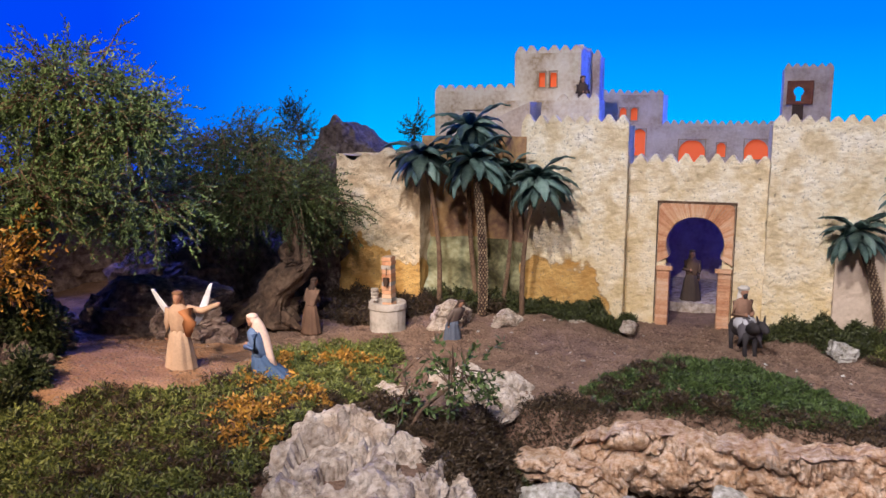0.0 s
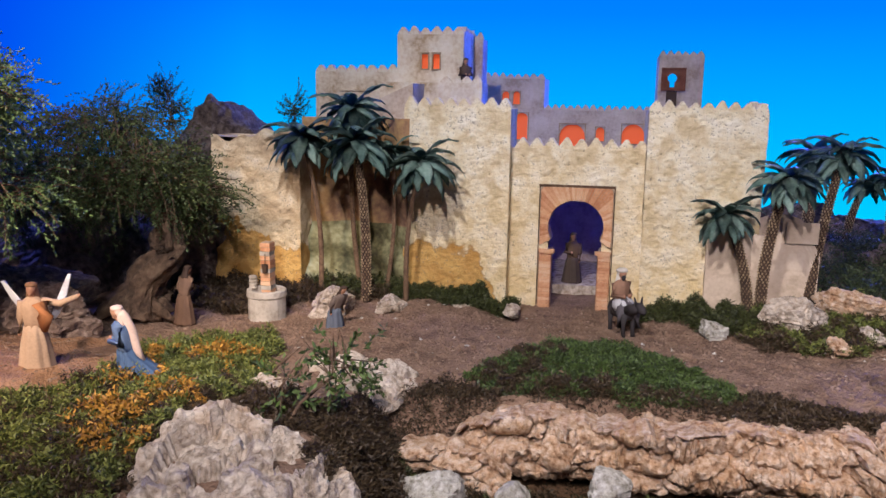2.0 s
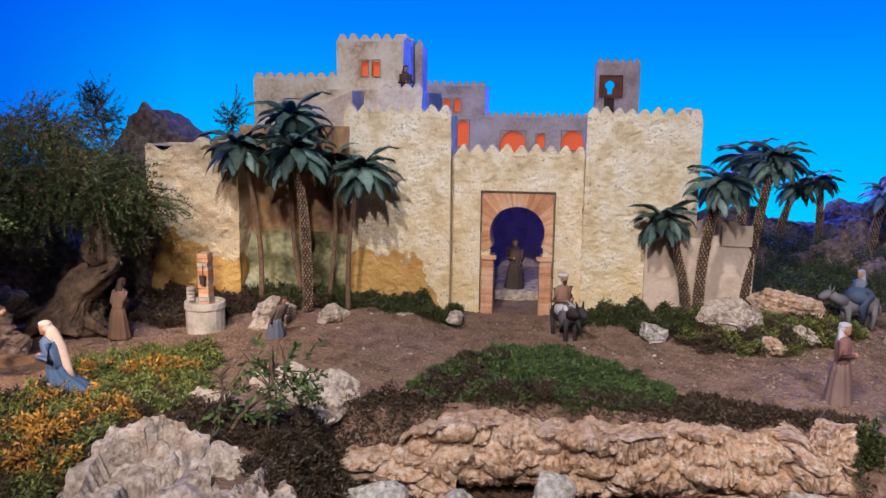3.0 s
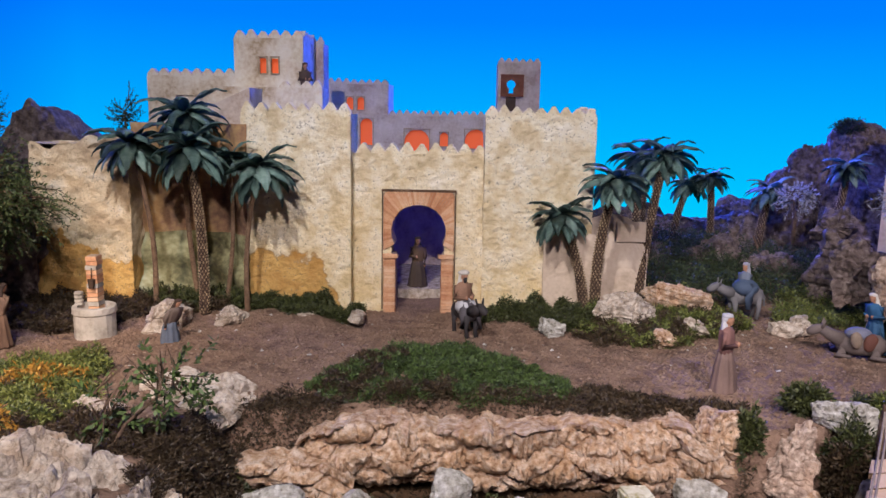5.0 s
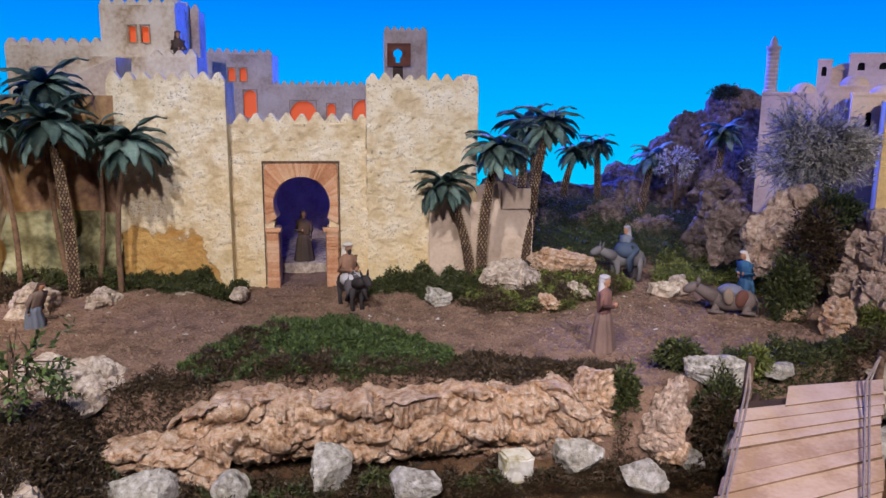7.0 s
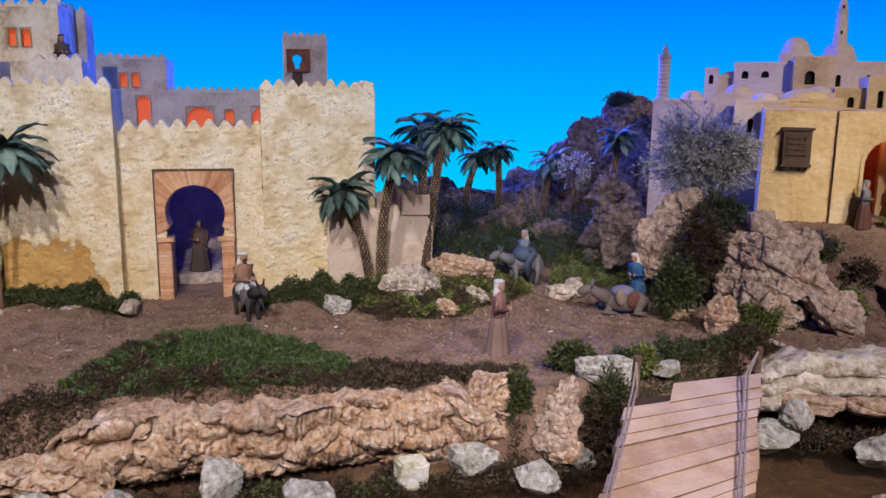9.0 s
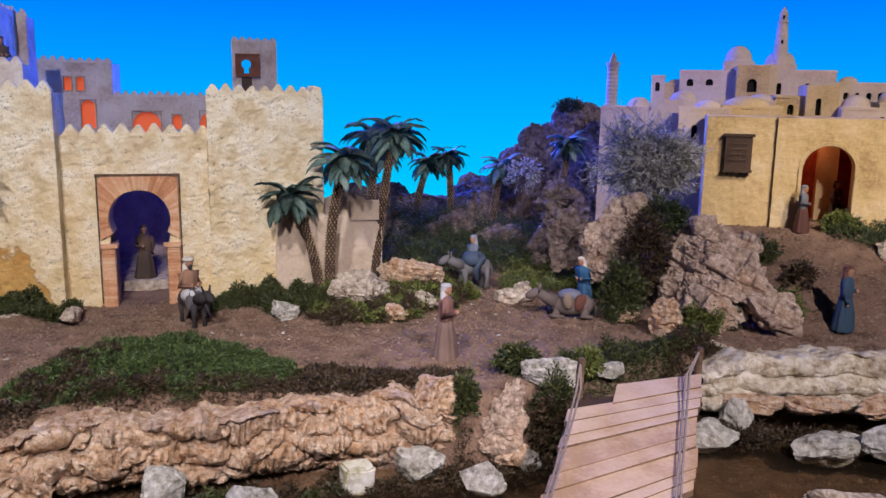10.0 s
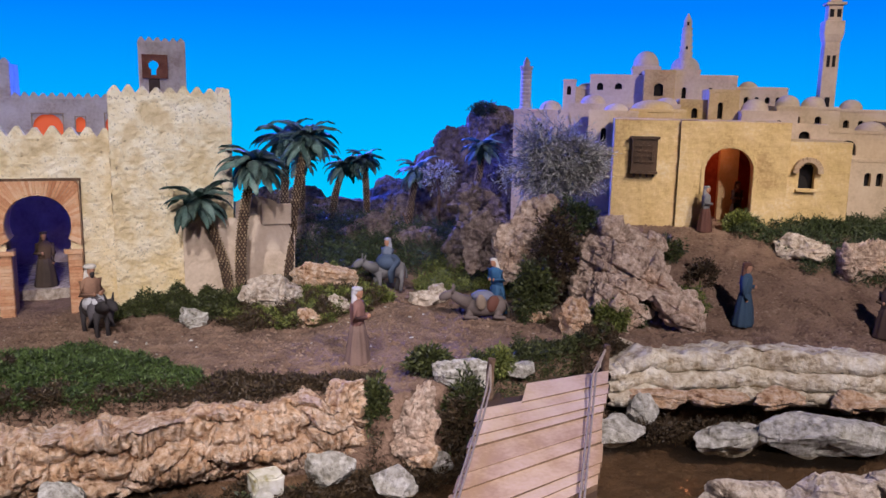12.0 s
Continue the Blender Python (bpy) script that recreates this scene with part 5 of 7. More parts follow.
# ---- plants ----
def leaves(name, pts, dirs, length, width, mat, label, category, seed=0, kind="", group=""):
    """Many small pointed leaves: at each point one blade along its direction."""
    rng = np.random.default_rng(seed)
    pts, dirs = np.asarray(pts, float), np.asarray(dirs, float)
    n = len(pts)
    dirs /= np.maximum(1e-6, np.linalg.norm(dirs, axis=1))[:, None]
    side = np.cross(dirs, rng.normal(size=(n, 3)))
    side /= np.maximum(1e-6, np.linalg.norm(side, axis=1))[:, None]
    ln = (length * rng.uniform(0.6, 1.3, n))[:, None]
    wd = (width * rng.uniform(0.7, 1.2, n))[:, None]
    up = np.cross(side, dirs)
    quad = np.stack([pts, pts + dirs * ln * 0.5 + side * wd / 2 + up * wd * 0.2, pts + dirs * ln, pts + dirs * ln * 0.5 - side * wd / 2 + up * wd * 0.2], 1).reshape(-1, 3)
    me = bpy.data.meshes.new(name)
    me.vertices.add(4 * n)
    me.vertices.foreach_set("co", quad.ravel())
    me.loops.add(4 * n)
    me.loops.foreach_set("vertex_index", np.arange(4 * n))
    me.polygons.add(n)
    me.polygons.foreach_set("loop_start", np.arange(0, 4 * n, 4))
    me.polygons.foreach_set("loop_total", np.full(n, 4))
    me.update()
    me.validate()
    me.materials.append(mat)
    return tagged(new(name, me), label, category, group, kind)


def inside(poly, x, y):
    hit = False
    for (a, b), (c, d) in zip(poly, poly[1:] + poly[:1]):
        if (b > y) != (d > y) and x < (c - a) * (y - b) / (d - b) + a:
            hit = not hit
    return hit


def carpet(poly, count, mat, tall, label, seed, length=0.013, width=0.007, name="ground_plants", lift=0.0, clump=None):
    """Low plants over a patch of ground, thicker in tufts."""
    rng = random.Random(seed)
    x0, x1 = min(p[0] for p in poly), max(p[0] for p in poly)
    y0, y1 = min(p[1] for p in poly), max(p[1] for p in poly)
    pts, dirs = [], []
    count, length, width = int(count * 1.45), length * 1.2, width * 0.62
    while len(pts) < count:
        x, y = rng.uniform(x0, x1), rng.uniform(y0, y1)
        if clump is not None and fbm(x * 7, y * 7, seed + 0.5) < clump:
            continue
        jx, jy = x + 0.05 * fbm(x * 9, y * 9, seed), y + 0.05 * fbm(x * 9, y * 9, seed + 4)
        if not inside(poly, jx, jy):
            continue
        t = 0.5 + 0.9 * fbm(x * 16, y * 16, seed)
        if t < 0.15 and rng.random() < 0.7:
            continue
        z = ground_z(x, y) + lift + tall * max(0.1, t) * rng.random() ** 0.6
        pts.append((x, y, z))
        dirs.append((rng.gauss(0, 1), rng.gauss(0, 1), rng.gauss(0.5, 0.6)))
    return leaves(name, pts, dirs, length, width, mat, label, "plants", seed, "stuff")


def bush(at, size, count, mat, label, seed, length=0.016, width=0.008, name="bush"):
    rng = random.Random(seed)
    pts, dirs = [], []
    count, width = int(count * 1.3), width * 0.75
    while len(pts) < count:
        v = Vector((rng.gauss(0, 1), rng.gauss(0, 1), rng.gauss(0, 1))).normalized()
        r = (0.45 + 0.55 * rng.random()) * (0.8 + 0.4 * fbm(v.x * 2.5 + seed, v.y * 2.5, v.z * 2.5))
        p = Vector((v.x * size[0], v.y * size[1], v.z * size[2])) * r
        if fbm(p.x * 22, p.y * 22, p.z * 22 + seed) < -0.25:
            continue
        pts.append((at[0] + p.x, at[1] + p.y, at[2] + p.z))
        dirs.append((v.x + rng.gauss(0, 0.7), v.y + rng.gauss(0, 0.7), v.z + rng.gauss(0, 0.7)))
    return leaves(name, pts, dirs, length, width, mat, label, "bush", seed)


carpet([(-0.82, 2.5), (-1.1, 2.32), (-1.08, 1.98), (-0.99, 1.74), (-1.12, 1.58), (-1.26, 1.43), (-1.4, 1.2), (-1.45, 0.85), (-0.6, 0.95), (-0.66, 1.3), (-0.72, 1.7), (-0.62, 2.0)], 52000, LEAF_BRIGHT, 0.04, "bright yellow-green ground plants on the slope", 1)
carpet([(-0.78, 2.35), (-1.05, 2.2), (-0.95, 1.7), (-0.85, 1.4), (-0.68, 1.4), (-0.66, 2.0)], 3600, LEAF_ORANGE, 0.065, "orange dry flower heads among green plants", 2, 0.012, 0.01, clump=0.22)
carpet([(-0.86, 1.75), (-0.7, 1.8), (-0.62, 1.45), (-0.66, 1.15), (-0.78, 1.2)], 5000, LEAF_BROWN, 0.03, "brown moss between rock and grass", 3)
carpet([(-0.95, 2.2), (-1.05, 1.7), (-1.6, 1.25), (-1.4, 0.9), (-0.7, 1.0), (-0.75, 1.7)], 12000, LEAF_BROWN, 0.045, "brown withered stems among the green plants", 21, 0.014, 0.006, clump=0.05)
carpet([(-0.78, 1.68), (-0.74, 1.95), (-0.52, 1.94), (-0.3, 1.92), (-0.2, 1.75), (-0.45, 1.72)], 11000, LEAF_BROWN, 0.035, "brown moss behind the boulder", 52, 0.012, 0.006)
carpet([(-0.12, 2.22), (0.0, 2.42), (0.2, 2.6), (0.34, 2.62), (0.52, 2.42), (0.68, 2.24), (0.62, 2.16), (0.3, 2.13), (0.0, 2.12)], 30000, LEAF_GREEN, 0.03, "dense low green plants on a mound", 4, 0.012, 0.006)
carpet([(-0.12, 2.24), (0.02, 2.42), (0.14, 2.52), (0.16, 2.3), (0.3, 2.15), (0.0, 2.13)], 9000, LEAF_BROWN, 0.036, "dark moss patches on the green mound", 51, 0.012, 0.006, clump=0.0)
carpet([(-0.34, 2.0), (-0.2, 2.12), (0.0, 2.2), (0.06, 2.14), (-0.04, 2.06), (-0.12, 1.95), (-0.08, 1.7), (-0.12, 1.4), (-0.3, 1.4), (-0.38, 1.74)], 24000, LEAF_BROWN, 0.04, "dark brown moss beside the rocks", 5, 0.012, 0.006)
carpet([(-0.02, 2.2), (0.3, 2.2), (0.7, 2.24), (1.08, 2.2), (1.06, 2.1), (0.75, 2.06), (0.4, 2.05), (0.1, 2.08)], 9000, LEAF_BROWN, 0.03, "low brown scrub on the brink of the ledge", 66, 0.012, 0.006)
carpet([(0.62, 2.2), (0.7, 2.3), (0.9, 2.22), (1.12, 2.22), (1.1, 2.12), (0.75, 2.12)], 7000, LEAF_BROWN, 0.03, "dark scrub along the top of the ledge", 6)
carpet([(-0.3, 1.97), (0.3, 1.95), (1.1, 1.97), (1.4, 2.02), (1.4, 1.9), (1.1, 1.88), (0.5, 1.86), (0.0, 1.82), (-0.3, 1.7)], 19000, LEAF_BROWN, 0.06, "dark wet moss along the water's edge", 7, 0.013, 0.007, lift=0.045)
carpet([(-0.25, 1.92), (0.4, 1.94), (0.9, 1.94), (0.9, 1.9), (0.3, 1.87), (-0.1, 1.82)], 5500, LEAF_MOSS, 0.05, "green wet moss along the water's edge", 77, 0.013, 0.007, lift=0.05)
carpet([(-0.55, 3.02), (-0.5, 3.11), (-0.06, 3.11), (-0.1, 2.98), (-0.3, 2.96)], 11000, LEAF_MOSS, 0.055, "dark green scrub at the castle's foot", 8)
carpet([(0.36, 3.1), (0.9, 3.12), (0.95, 3.0), (0.75, 2.88), (0.5, 2.95), (0.38, 3.0)], 13000, LEAF_MOSS, 0.06, "dark green scrub at the castle's foot", 9)
carpet([(0.72, 2.95), (0.9, 3.1), (1.1, 3.35), (1.4, 3.25), (1.35, 2.95), (1.2, 2.82), (1.05, 2.72), (0.85, 2.76)], 20000, LEAF_BRIGHT, 0.05, "yellow-green ground plants round the rocks", 10)
carpet([(0.72, 2.9), (0.9, 3.1), (1.1, 3.35), (1.4, 3.25), (1.35, 2.95), (1.2, 2.82), (1.05, 2.74), (0.8, 2.72)], 16000, LEAF_BROWN, 0.055, "brown scrub round the rocks", 11)
carpet([(-1.35, 3.04), (-0.95, 3.04), (-0.6, 3.1), (-0.55, 2.95), (-0.85, 2.9), (-1.1, 2.7), (-1.4, 2.8)], 16000, LEAF_BROWN, 0.065, "dark brown scrub by the well", 12)
carpet([(-0.92, 3.1), (-0.5, 3.12), (-0.46, 3.0), (-0.66, 2.94), (-0.9, 2.98)], 8000, LEAF_MOSS, 0.08, "dark green scrub under the palms", 31)
carpet([(1.5, 3.05), (1.65, 3.4), (1.9, 3.6), (2.2, 3.3), (2.05, 2.85), (1.85, 2.95), (1.7, 3.05)], 16000, LEAF_BRIGHT, 0.06, "green plants on the ravine slope", 13)
carpet([(1.2, 3.4), (1.3, 3.9), (1.9, 4.1), (2.2, 3.7), (1.9, 3.4), (1.5, 3.3)], 16000, LEAF_DARK, 0.1, "dark undergrowth in the shaded ravine", 14)
carpet([(0.95, 3.55), (1.05, 4.3), (1.4, 4.6), (1.75, 4.4), (1.5, 3.5), (1.2, 3.3)], 16000, LEAF_DARK, 0.12, "dark undergrowth between the palms of the ravine", 19)
carpet([(1.4, 2.2), (1.36, 2.08), (1.72, 2.1), (1.8, 2.2), (1.95, 2.25), (1.9, 2.32), (1.6, 2.28)], 9000, LEAF_MOSS, 0.06, "green and brown scrub at the bridge head", 15)
carpet([(1.74, 2.28), (1.95, 2.3), (2.0, 2.1), (1.9, 1.98), (1.78, 2.04)], 9000, LEAF_BROWN, 0.07, "brown dry scrub at the bridge head", 16)
carpet([(1.88, 2.06), (2.3, 1.92), (2.8, 1.66), (2.75, 1.56), (2.2, 1.8), (1.86, 1.96)], 15000, LEAF_BROWN, 0.07, "dark wet moss under the ledge", 17, 0.013, 0.007, lift=0.05)
carpet([(2.75, 2.7), (3.0, 3.0), (3.5, 2.9), (3.7, 2.4), (3.3, 2.1), (2.95, 2.3)], 22000, LEAF_DARK, 0.06, "dark green plants on the slope below the town", 18)
for at, size, count, mat, seed in (((-1.58, 1.66, 0.19), (0.09, 0.08, 0.14), 5000, LEAF_DARK, 71), ((-1.43, 1.47, 0.14), (0.075, 0.07, 0.1), 3800, LEAF_DARK, 72), ((-1.35, 1.34, 0.12), (0.06, 0.06, 0.07), 2600, LEAF_MOSS, 74), ((-1.78, 1.75, 0.25), (0.16, 0.12, 0.22), 6500, LEAF_DARK, 73), ((1.08, 2.05, -0.05), (0.05, 0.05, 0.11), 2800, LEAF_MOSS, 1), ((1.33, 2.02, -0.08), (0.075, 0.06, 0.13), 3600, LEAF_MOSS, 2), ((1.32, 1.99, -0.1), (0.08, 0.05, 0.11), 3200, LEAF_BROWN, 22), ((1.27, 2.16, 0.04), (0.08, 0.05, 0.05), 2600, LEAF_MOSS, 3), ((1.47, 2.12, 0.03), (0.05, 0.045, 0.05), 1800, LEAF_BRIGHT, 4),
                                   ((2.02, 2.4, 0.05), (0.09, 0.06, 0.07), 2600, LEAF_BRIGHT, 5), ((2.32, 2.42, 0.06), (0.08, 0.06, 0.08), 2600, LEAF_MOSS, 6), ((1.82, 2.62, 0.1), (0.1, 0.08, 0.15), 5000, LEAF_MOSS, 7), ((1.95, 2.7, 0.2), (0.11, 0.09, 0.22), 6500, LEAF_BROWN, 8), ((2.06, 2.78, 0.34), (0.11, 0.09, 0.1), 3200, LEAF_DARK, 9),
                                   ((2.45, 2.72, 0.2), (0.1, 0.07, 0.08), 2600, LEAF_MOSS, 10), ((2.5, 2.55, 0.12), (0.08, 0.06, 0.1), 2600, LEAF_BROWN, 11), ((2.12, 2.44, 0.05), (0.1, 0.06, 0.07), 3200, LEAF_MOSS, 41), ((2.34, 2.4, 0.06), (0.07, 0.06, 0.09), 2600, LEAF_BRIGHT, 42), ((2.85, 2.78, 0.3), (0.11, 0.07, 0.06), 3200, LEAF_BRIGHT, 12), ((3.15, 2.62, 0.28), (0.13, 0.08, 0.06), 3200, LEAF_DARK, 13), ((1.35, 3.0, 0.03), (0.06, 0.05, 0.04), 1500, LEAF_BRIGHT, 14), ((2.36, 4.45, 0.74), (0.1, 0.1, 0.05), 1800, LEAF_DARK, 15)):
    bush(at, size, count, mat, "tangled scrub bush of small leaves" if mat is not LEAF_BRIGHT else "yellow-green bush of small leaves", seed)


def spray_tree(name, roots, crowns, twigs, mat, label, seed, trunk_r=0.03, twig=0.09, leaf=0.016, width=0.006, droop=0.5, per=16, extra=None, bark=None):
    """A trunk with limbs and crowns of drooping leafy sprays."""
    rng = random.Random(seed)
    base = Vector(roots[0])
    tree = thing(name, base, label, "tree")
    bm = bmesh.new()
    way = [Vector(p) for p in roots]
    knots = []
    for k in range(25):
        u = k / 24 * (len(way) - 1)
        i = min(int(u), len(way) - 2)
        knots.append(way[i].lerp(way[i + 1], u - i))
    tube(bm, knots, [trunk_r * (1.0 - 0.5 * k / 24 + 0.55 * max(0, 1 - k / 7) ** 2) for k in range(25)], 32)
    for a in range(6):
        t = a * 1.05 + rng.random()
        o = Vector((math.cos(t), math.sin(t), 0))
        tube(bm, [base + Vector((0, 0, 0.7 * trunk_r)) + o * trunk_r * 0.6, base + o * trunk_r * 1.4 + Vector((0, 0, 0.2 * trunk_r)), base + o * trunk_r * 2.2 - Vector((0, 0, 0.02))], [trunk_r * 0.5, trunk_r * 0.34, trunk_r * 0.1], 10)
    for v in bm.verts:
        c = min(knots, key=lambda q: abs(q.z - v.co.z))
        o = (v.co - c).normalized()
        n = fbm(o.x * 2.6 + seed, o.y * 2.6, v.co.z / trunk_r * 0.35, 5) + 0.9 * abs(fbm(o.x * 5 + v.co.z * 6, o.y * 5, v.co.z / trunk_r * 0.5 + seed, 5))
        v.co += o * n * trunk_r * 0.45
    part("trunk", bm, bark or TRUNK, tree, "", True)
    top = Vector(roots[-1])
    pts, dirs = [], []
    bm = bmesh.new()
    for c, size, share in crowns:
        c = Vector(c)
        for limb in range(4):
            e = c + Vector((rng.uniform(-0.5, 0.5) * size[0], rng.uniform(-0.5, 0.5) * size[1], rng.uniform(-0.4, 0.4) * size[2]))
            mid = top.lerp(e, 0.5) + Vector((0, 0, 0.05 + 0.05 * rng.random()))
            tube(bm, [top, mid, e], [trunk_r * 0.45, trunk_r * 0.25, 0.003], 6)
        for k in range(int(twigs * share)):
            v = Vector((rng.gauss(0, 1), rng.gauss(0, 1), rng.gauss(0, 1))).normalized()
            r = rng.random() ** 0.45 * (0.85 + 0.4 * fbm(v.x * 2 + seed, v.y * 2, v.z * 2))
            p = c + Vector((v.x * size[0], v.y * size[1], v.z * size[2])) * r
            if fbm(p.x * 9, p.y * 9, p.z * 9 + seed) < -0.22:
                continue
            d = (Vector((v.x, v.y, v.z * 0.6)) + Vector((rng.gauss(0, 0.4), rng.gauss(0, 0.4), rng.gauss(0, 0.4) - droop * 0.3))).normalized()
            ln = twig * rng.uniform(0.6, 1.3)
            q = p + d * ln * 0.55
            q2 = q + (d + Vector((0, 0, -droop))).normalized() * ln * 0.45
            if k % 3 == 0:
                tube(bm, [p - d * 0.04, q, q2], [0.0022, 0.0014, 0.0007], 4, 0, False)
            for s in range(per):
                t = (s + rng.random()) / per
                w = p.lerp(q, t / 0.55) if t < 0.55 else q.lerp(q2, (t - 0.55) / 0.45)
                pts.append(w)
                dirs.append(d + Vector((rng.gauss(0, 0.8), rng.gauss(0, 0.8), rng.gauss(0, 0.8))))
    part("branch", bm, bark or TRUNK, tree)["kind"] = "stuff"
    crown = leaves("crown", pts, dirs, leaf, width, mat, "", "", seed)
    for key in ("category", "label"):
        if key in crown:
            del crown[key]
    crown.parent = tree
    crown.matrix_parent_inverse = Matrix.Translation(-base)
    return tree


spray_tree("tree", [(-1.75, 1.75, 0.1), (-1.8, 1.8, 0.3), (-1.72, 1.82, 0.5)], [((-1.55, 1.78, 0.86), (0.3, 0.18, 0.15), 0.42), ((-1.34, 1.8, 0.79), (0.11, 0.12, 0.13), 0.16), ((-1.7, 1.72, 0.62), (0.36, 0.2, 0.16), 0.42), ((-1.4, 1.88, 0.54), (0.2, 0.13, 0.09), 0.14)], 2500, LEAF_TREE, "tall feathery green tree over the angel", 3, 0.035, 0.11, 0.014, 0.005, 0.5, 28)
spray_tree("tree", [(-1.4, 2.56, 0.04), (-1.36, 2.58, 0.15), (-1.28, 2.62, 0.24), (-1.3, 2.64, 0.4)], [((-1.52, 2.62, 0.52), (0.4, 0.22, 0.17), 0.5), ((-1.3, 2.72, 0.46), (0.17, 0.14, 0.14), 0.22), ((-1.85, 2.5, 0.5), (0.32, 0.2, 0.2), 0.34), ((-1.6, 2.75, 0.7), (0.3, 0.16, 0.08), 0.16)], 3400, LEAF_OLIVE, "old gnarled tree with dark drooping branches", 5, 0.066, 0.12, 0.014, 0.005, 0.6, 26)
spray_tree("shrub", [(-1.72, 1.55, 0.1), (-1.72, 1.56, 0.2)], [((-1.64, 1.6, 0.4), (0.14, 0.1, 0.11), 1.0)], 200, LEAF_ORANGE, "shrub with drooping orange dry foliage", 6, 0.01, 0.1, 0.02, 0.009)
spray_tree("shrub", [(-1.62, 3.3, 0.45), (-1.63, 3.3, 0.62)], [((-1.66, 3.3, 0.78), (0.08, 0.05, 0.14), 1.0)], 190, LEAF_DARK, "slim dark sapling against the sky", 7, 0.006, 0.06, 0.012, 0.005, -0.6)
spray_tree("shrub", [(-1.34, 3.9, 0.5), (-1.32, 3.9, 0.62)], [((-1.31, 3.9, 0.74), (0.05, 0.05, 0.1), 1.0)], 80, LEAF_DARK, "slim dark sapling against the sky", 8, 0.006, 0.06, 0.012, 0.005, -0.6)
x, y, _ = town(-0.12, 3.5)
spray_tree("shrub", [(x, y, 0.3), (x + 0.01, y, 0.38)], [((x - 0.02, y, 0.54), (0.2, 0.14, 0.17), 1.0)], 1700, LEAF_GREY, "leafless grey shrub with a dense net of twigs", 9, 0.012, 0.09, 0.028, 0.005, 0.0, 12, None, mottled("grey_twig_bark", [(0.14, 0.13, 0.12), (0.3, 0.29, 0.27)], 30, 90, 0.9, 0.3, 0.002))
spray_tree("shrub", [(1.93, 4.0, 0.05), (1.93, 4.0, 0.3)], [((1.93, 4.0, 0.4), (0.08, 0.07, 0.07), 1.0)], 90, LEAF_GREY, "small pale-trunked tree in the ravine", 10, 0.012, 0.05, 0.016, 0.008, 0.2)
spray_tree("sprig", [(-0.48, 1.72, 0.0), (-0.44, 1.76, 0.08), (-0.38, 1.82, 0.13)], [((-0.36, 1.86, 0.15), (0.09, 0.07, 0.08), 0.7), ((-0.5, 1.8, 0.12), (0.06, 0.05, 0.09), 0.3)], 52, LEAF_GREEN, "leafy green sprig leaning over the rocks", 11, 0.004, 0.07, 0.022, 0.009, 0.1)


# palms: one set of frond shapes for all
def frond_mesh(seed, length=0.15, width=0.034, droop=0.75, rise=0.7):
    rng = random.Random(seed)
    bm = bmesh.new()
    n = 9
    rows = []
    for k in range(n + 1):
        t = k / n
        a = rise - (rise + droop) * t ** 1.15
        if k == 0:
            x, z = 0.0, 0.0
        else:
            x, z = x + length / n * math.cos(a), z + length / n * math.sin(a)
        w = width * (0.28 + 1.1 * math.sin(math.pi * min(1, t * 0.95 + 0.05)) ** 0.8) * (1 - t) ** 0.35 / 1.25
        w *= 1 + 0.13 * (-1) ** k
        rows.append([bm.verts.new((x, s * w / 2, z - 0.22 * w * abs(s) + 0.004 * rng.uniform(-1, 1))) for s in (-1, -0.45, 0, 0.45, 1)])
    for u, v in zip(rows, rows[1:]):
        for i in range(4):
            bm.faces.new((u[i], v[i], v[i + 1], u[i + 1]))
    bmesh.ops.solidify(bm, geom=bm.faces[:], thickness=0.0012)
    bm.normal_update()
    me = bpy.data.meshes.new("frond")
    bm.to_mesh(me)
    bm.free()
    me.materials.append(FROND)
    me.polygons.foreach_set("use_smooth", [True] * len(me.polygons))
    return me


FRONDS = [frond_mesh(k, 0.155, 0.054, d, r) for k, (d, r) in enumerate([(0.5, 0.95), (0.8, 0.75), (1.1, 0.45), (1.3, 0.1), (1.45, -0.25), (0.3, 1.2)])]


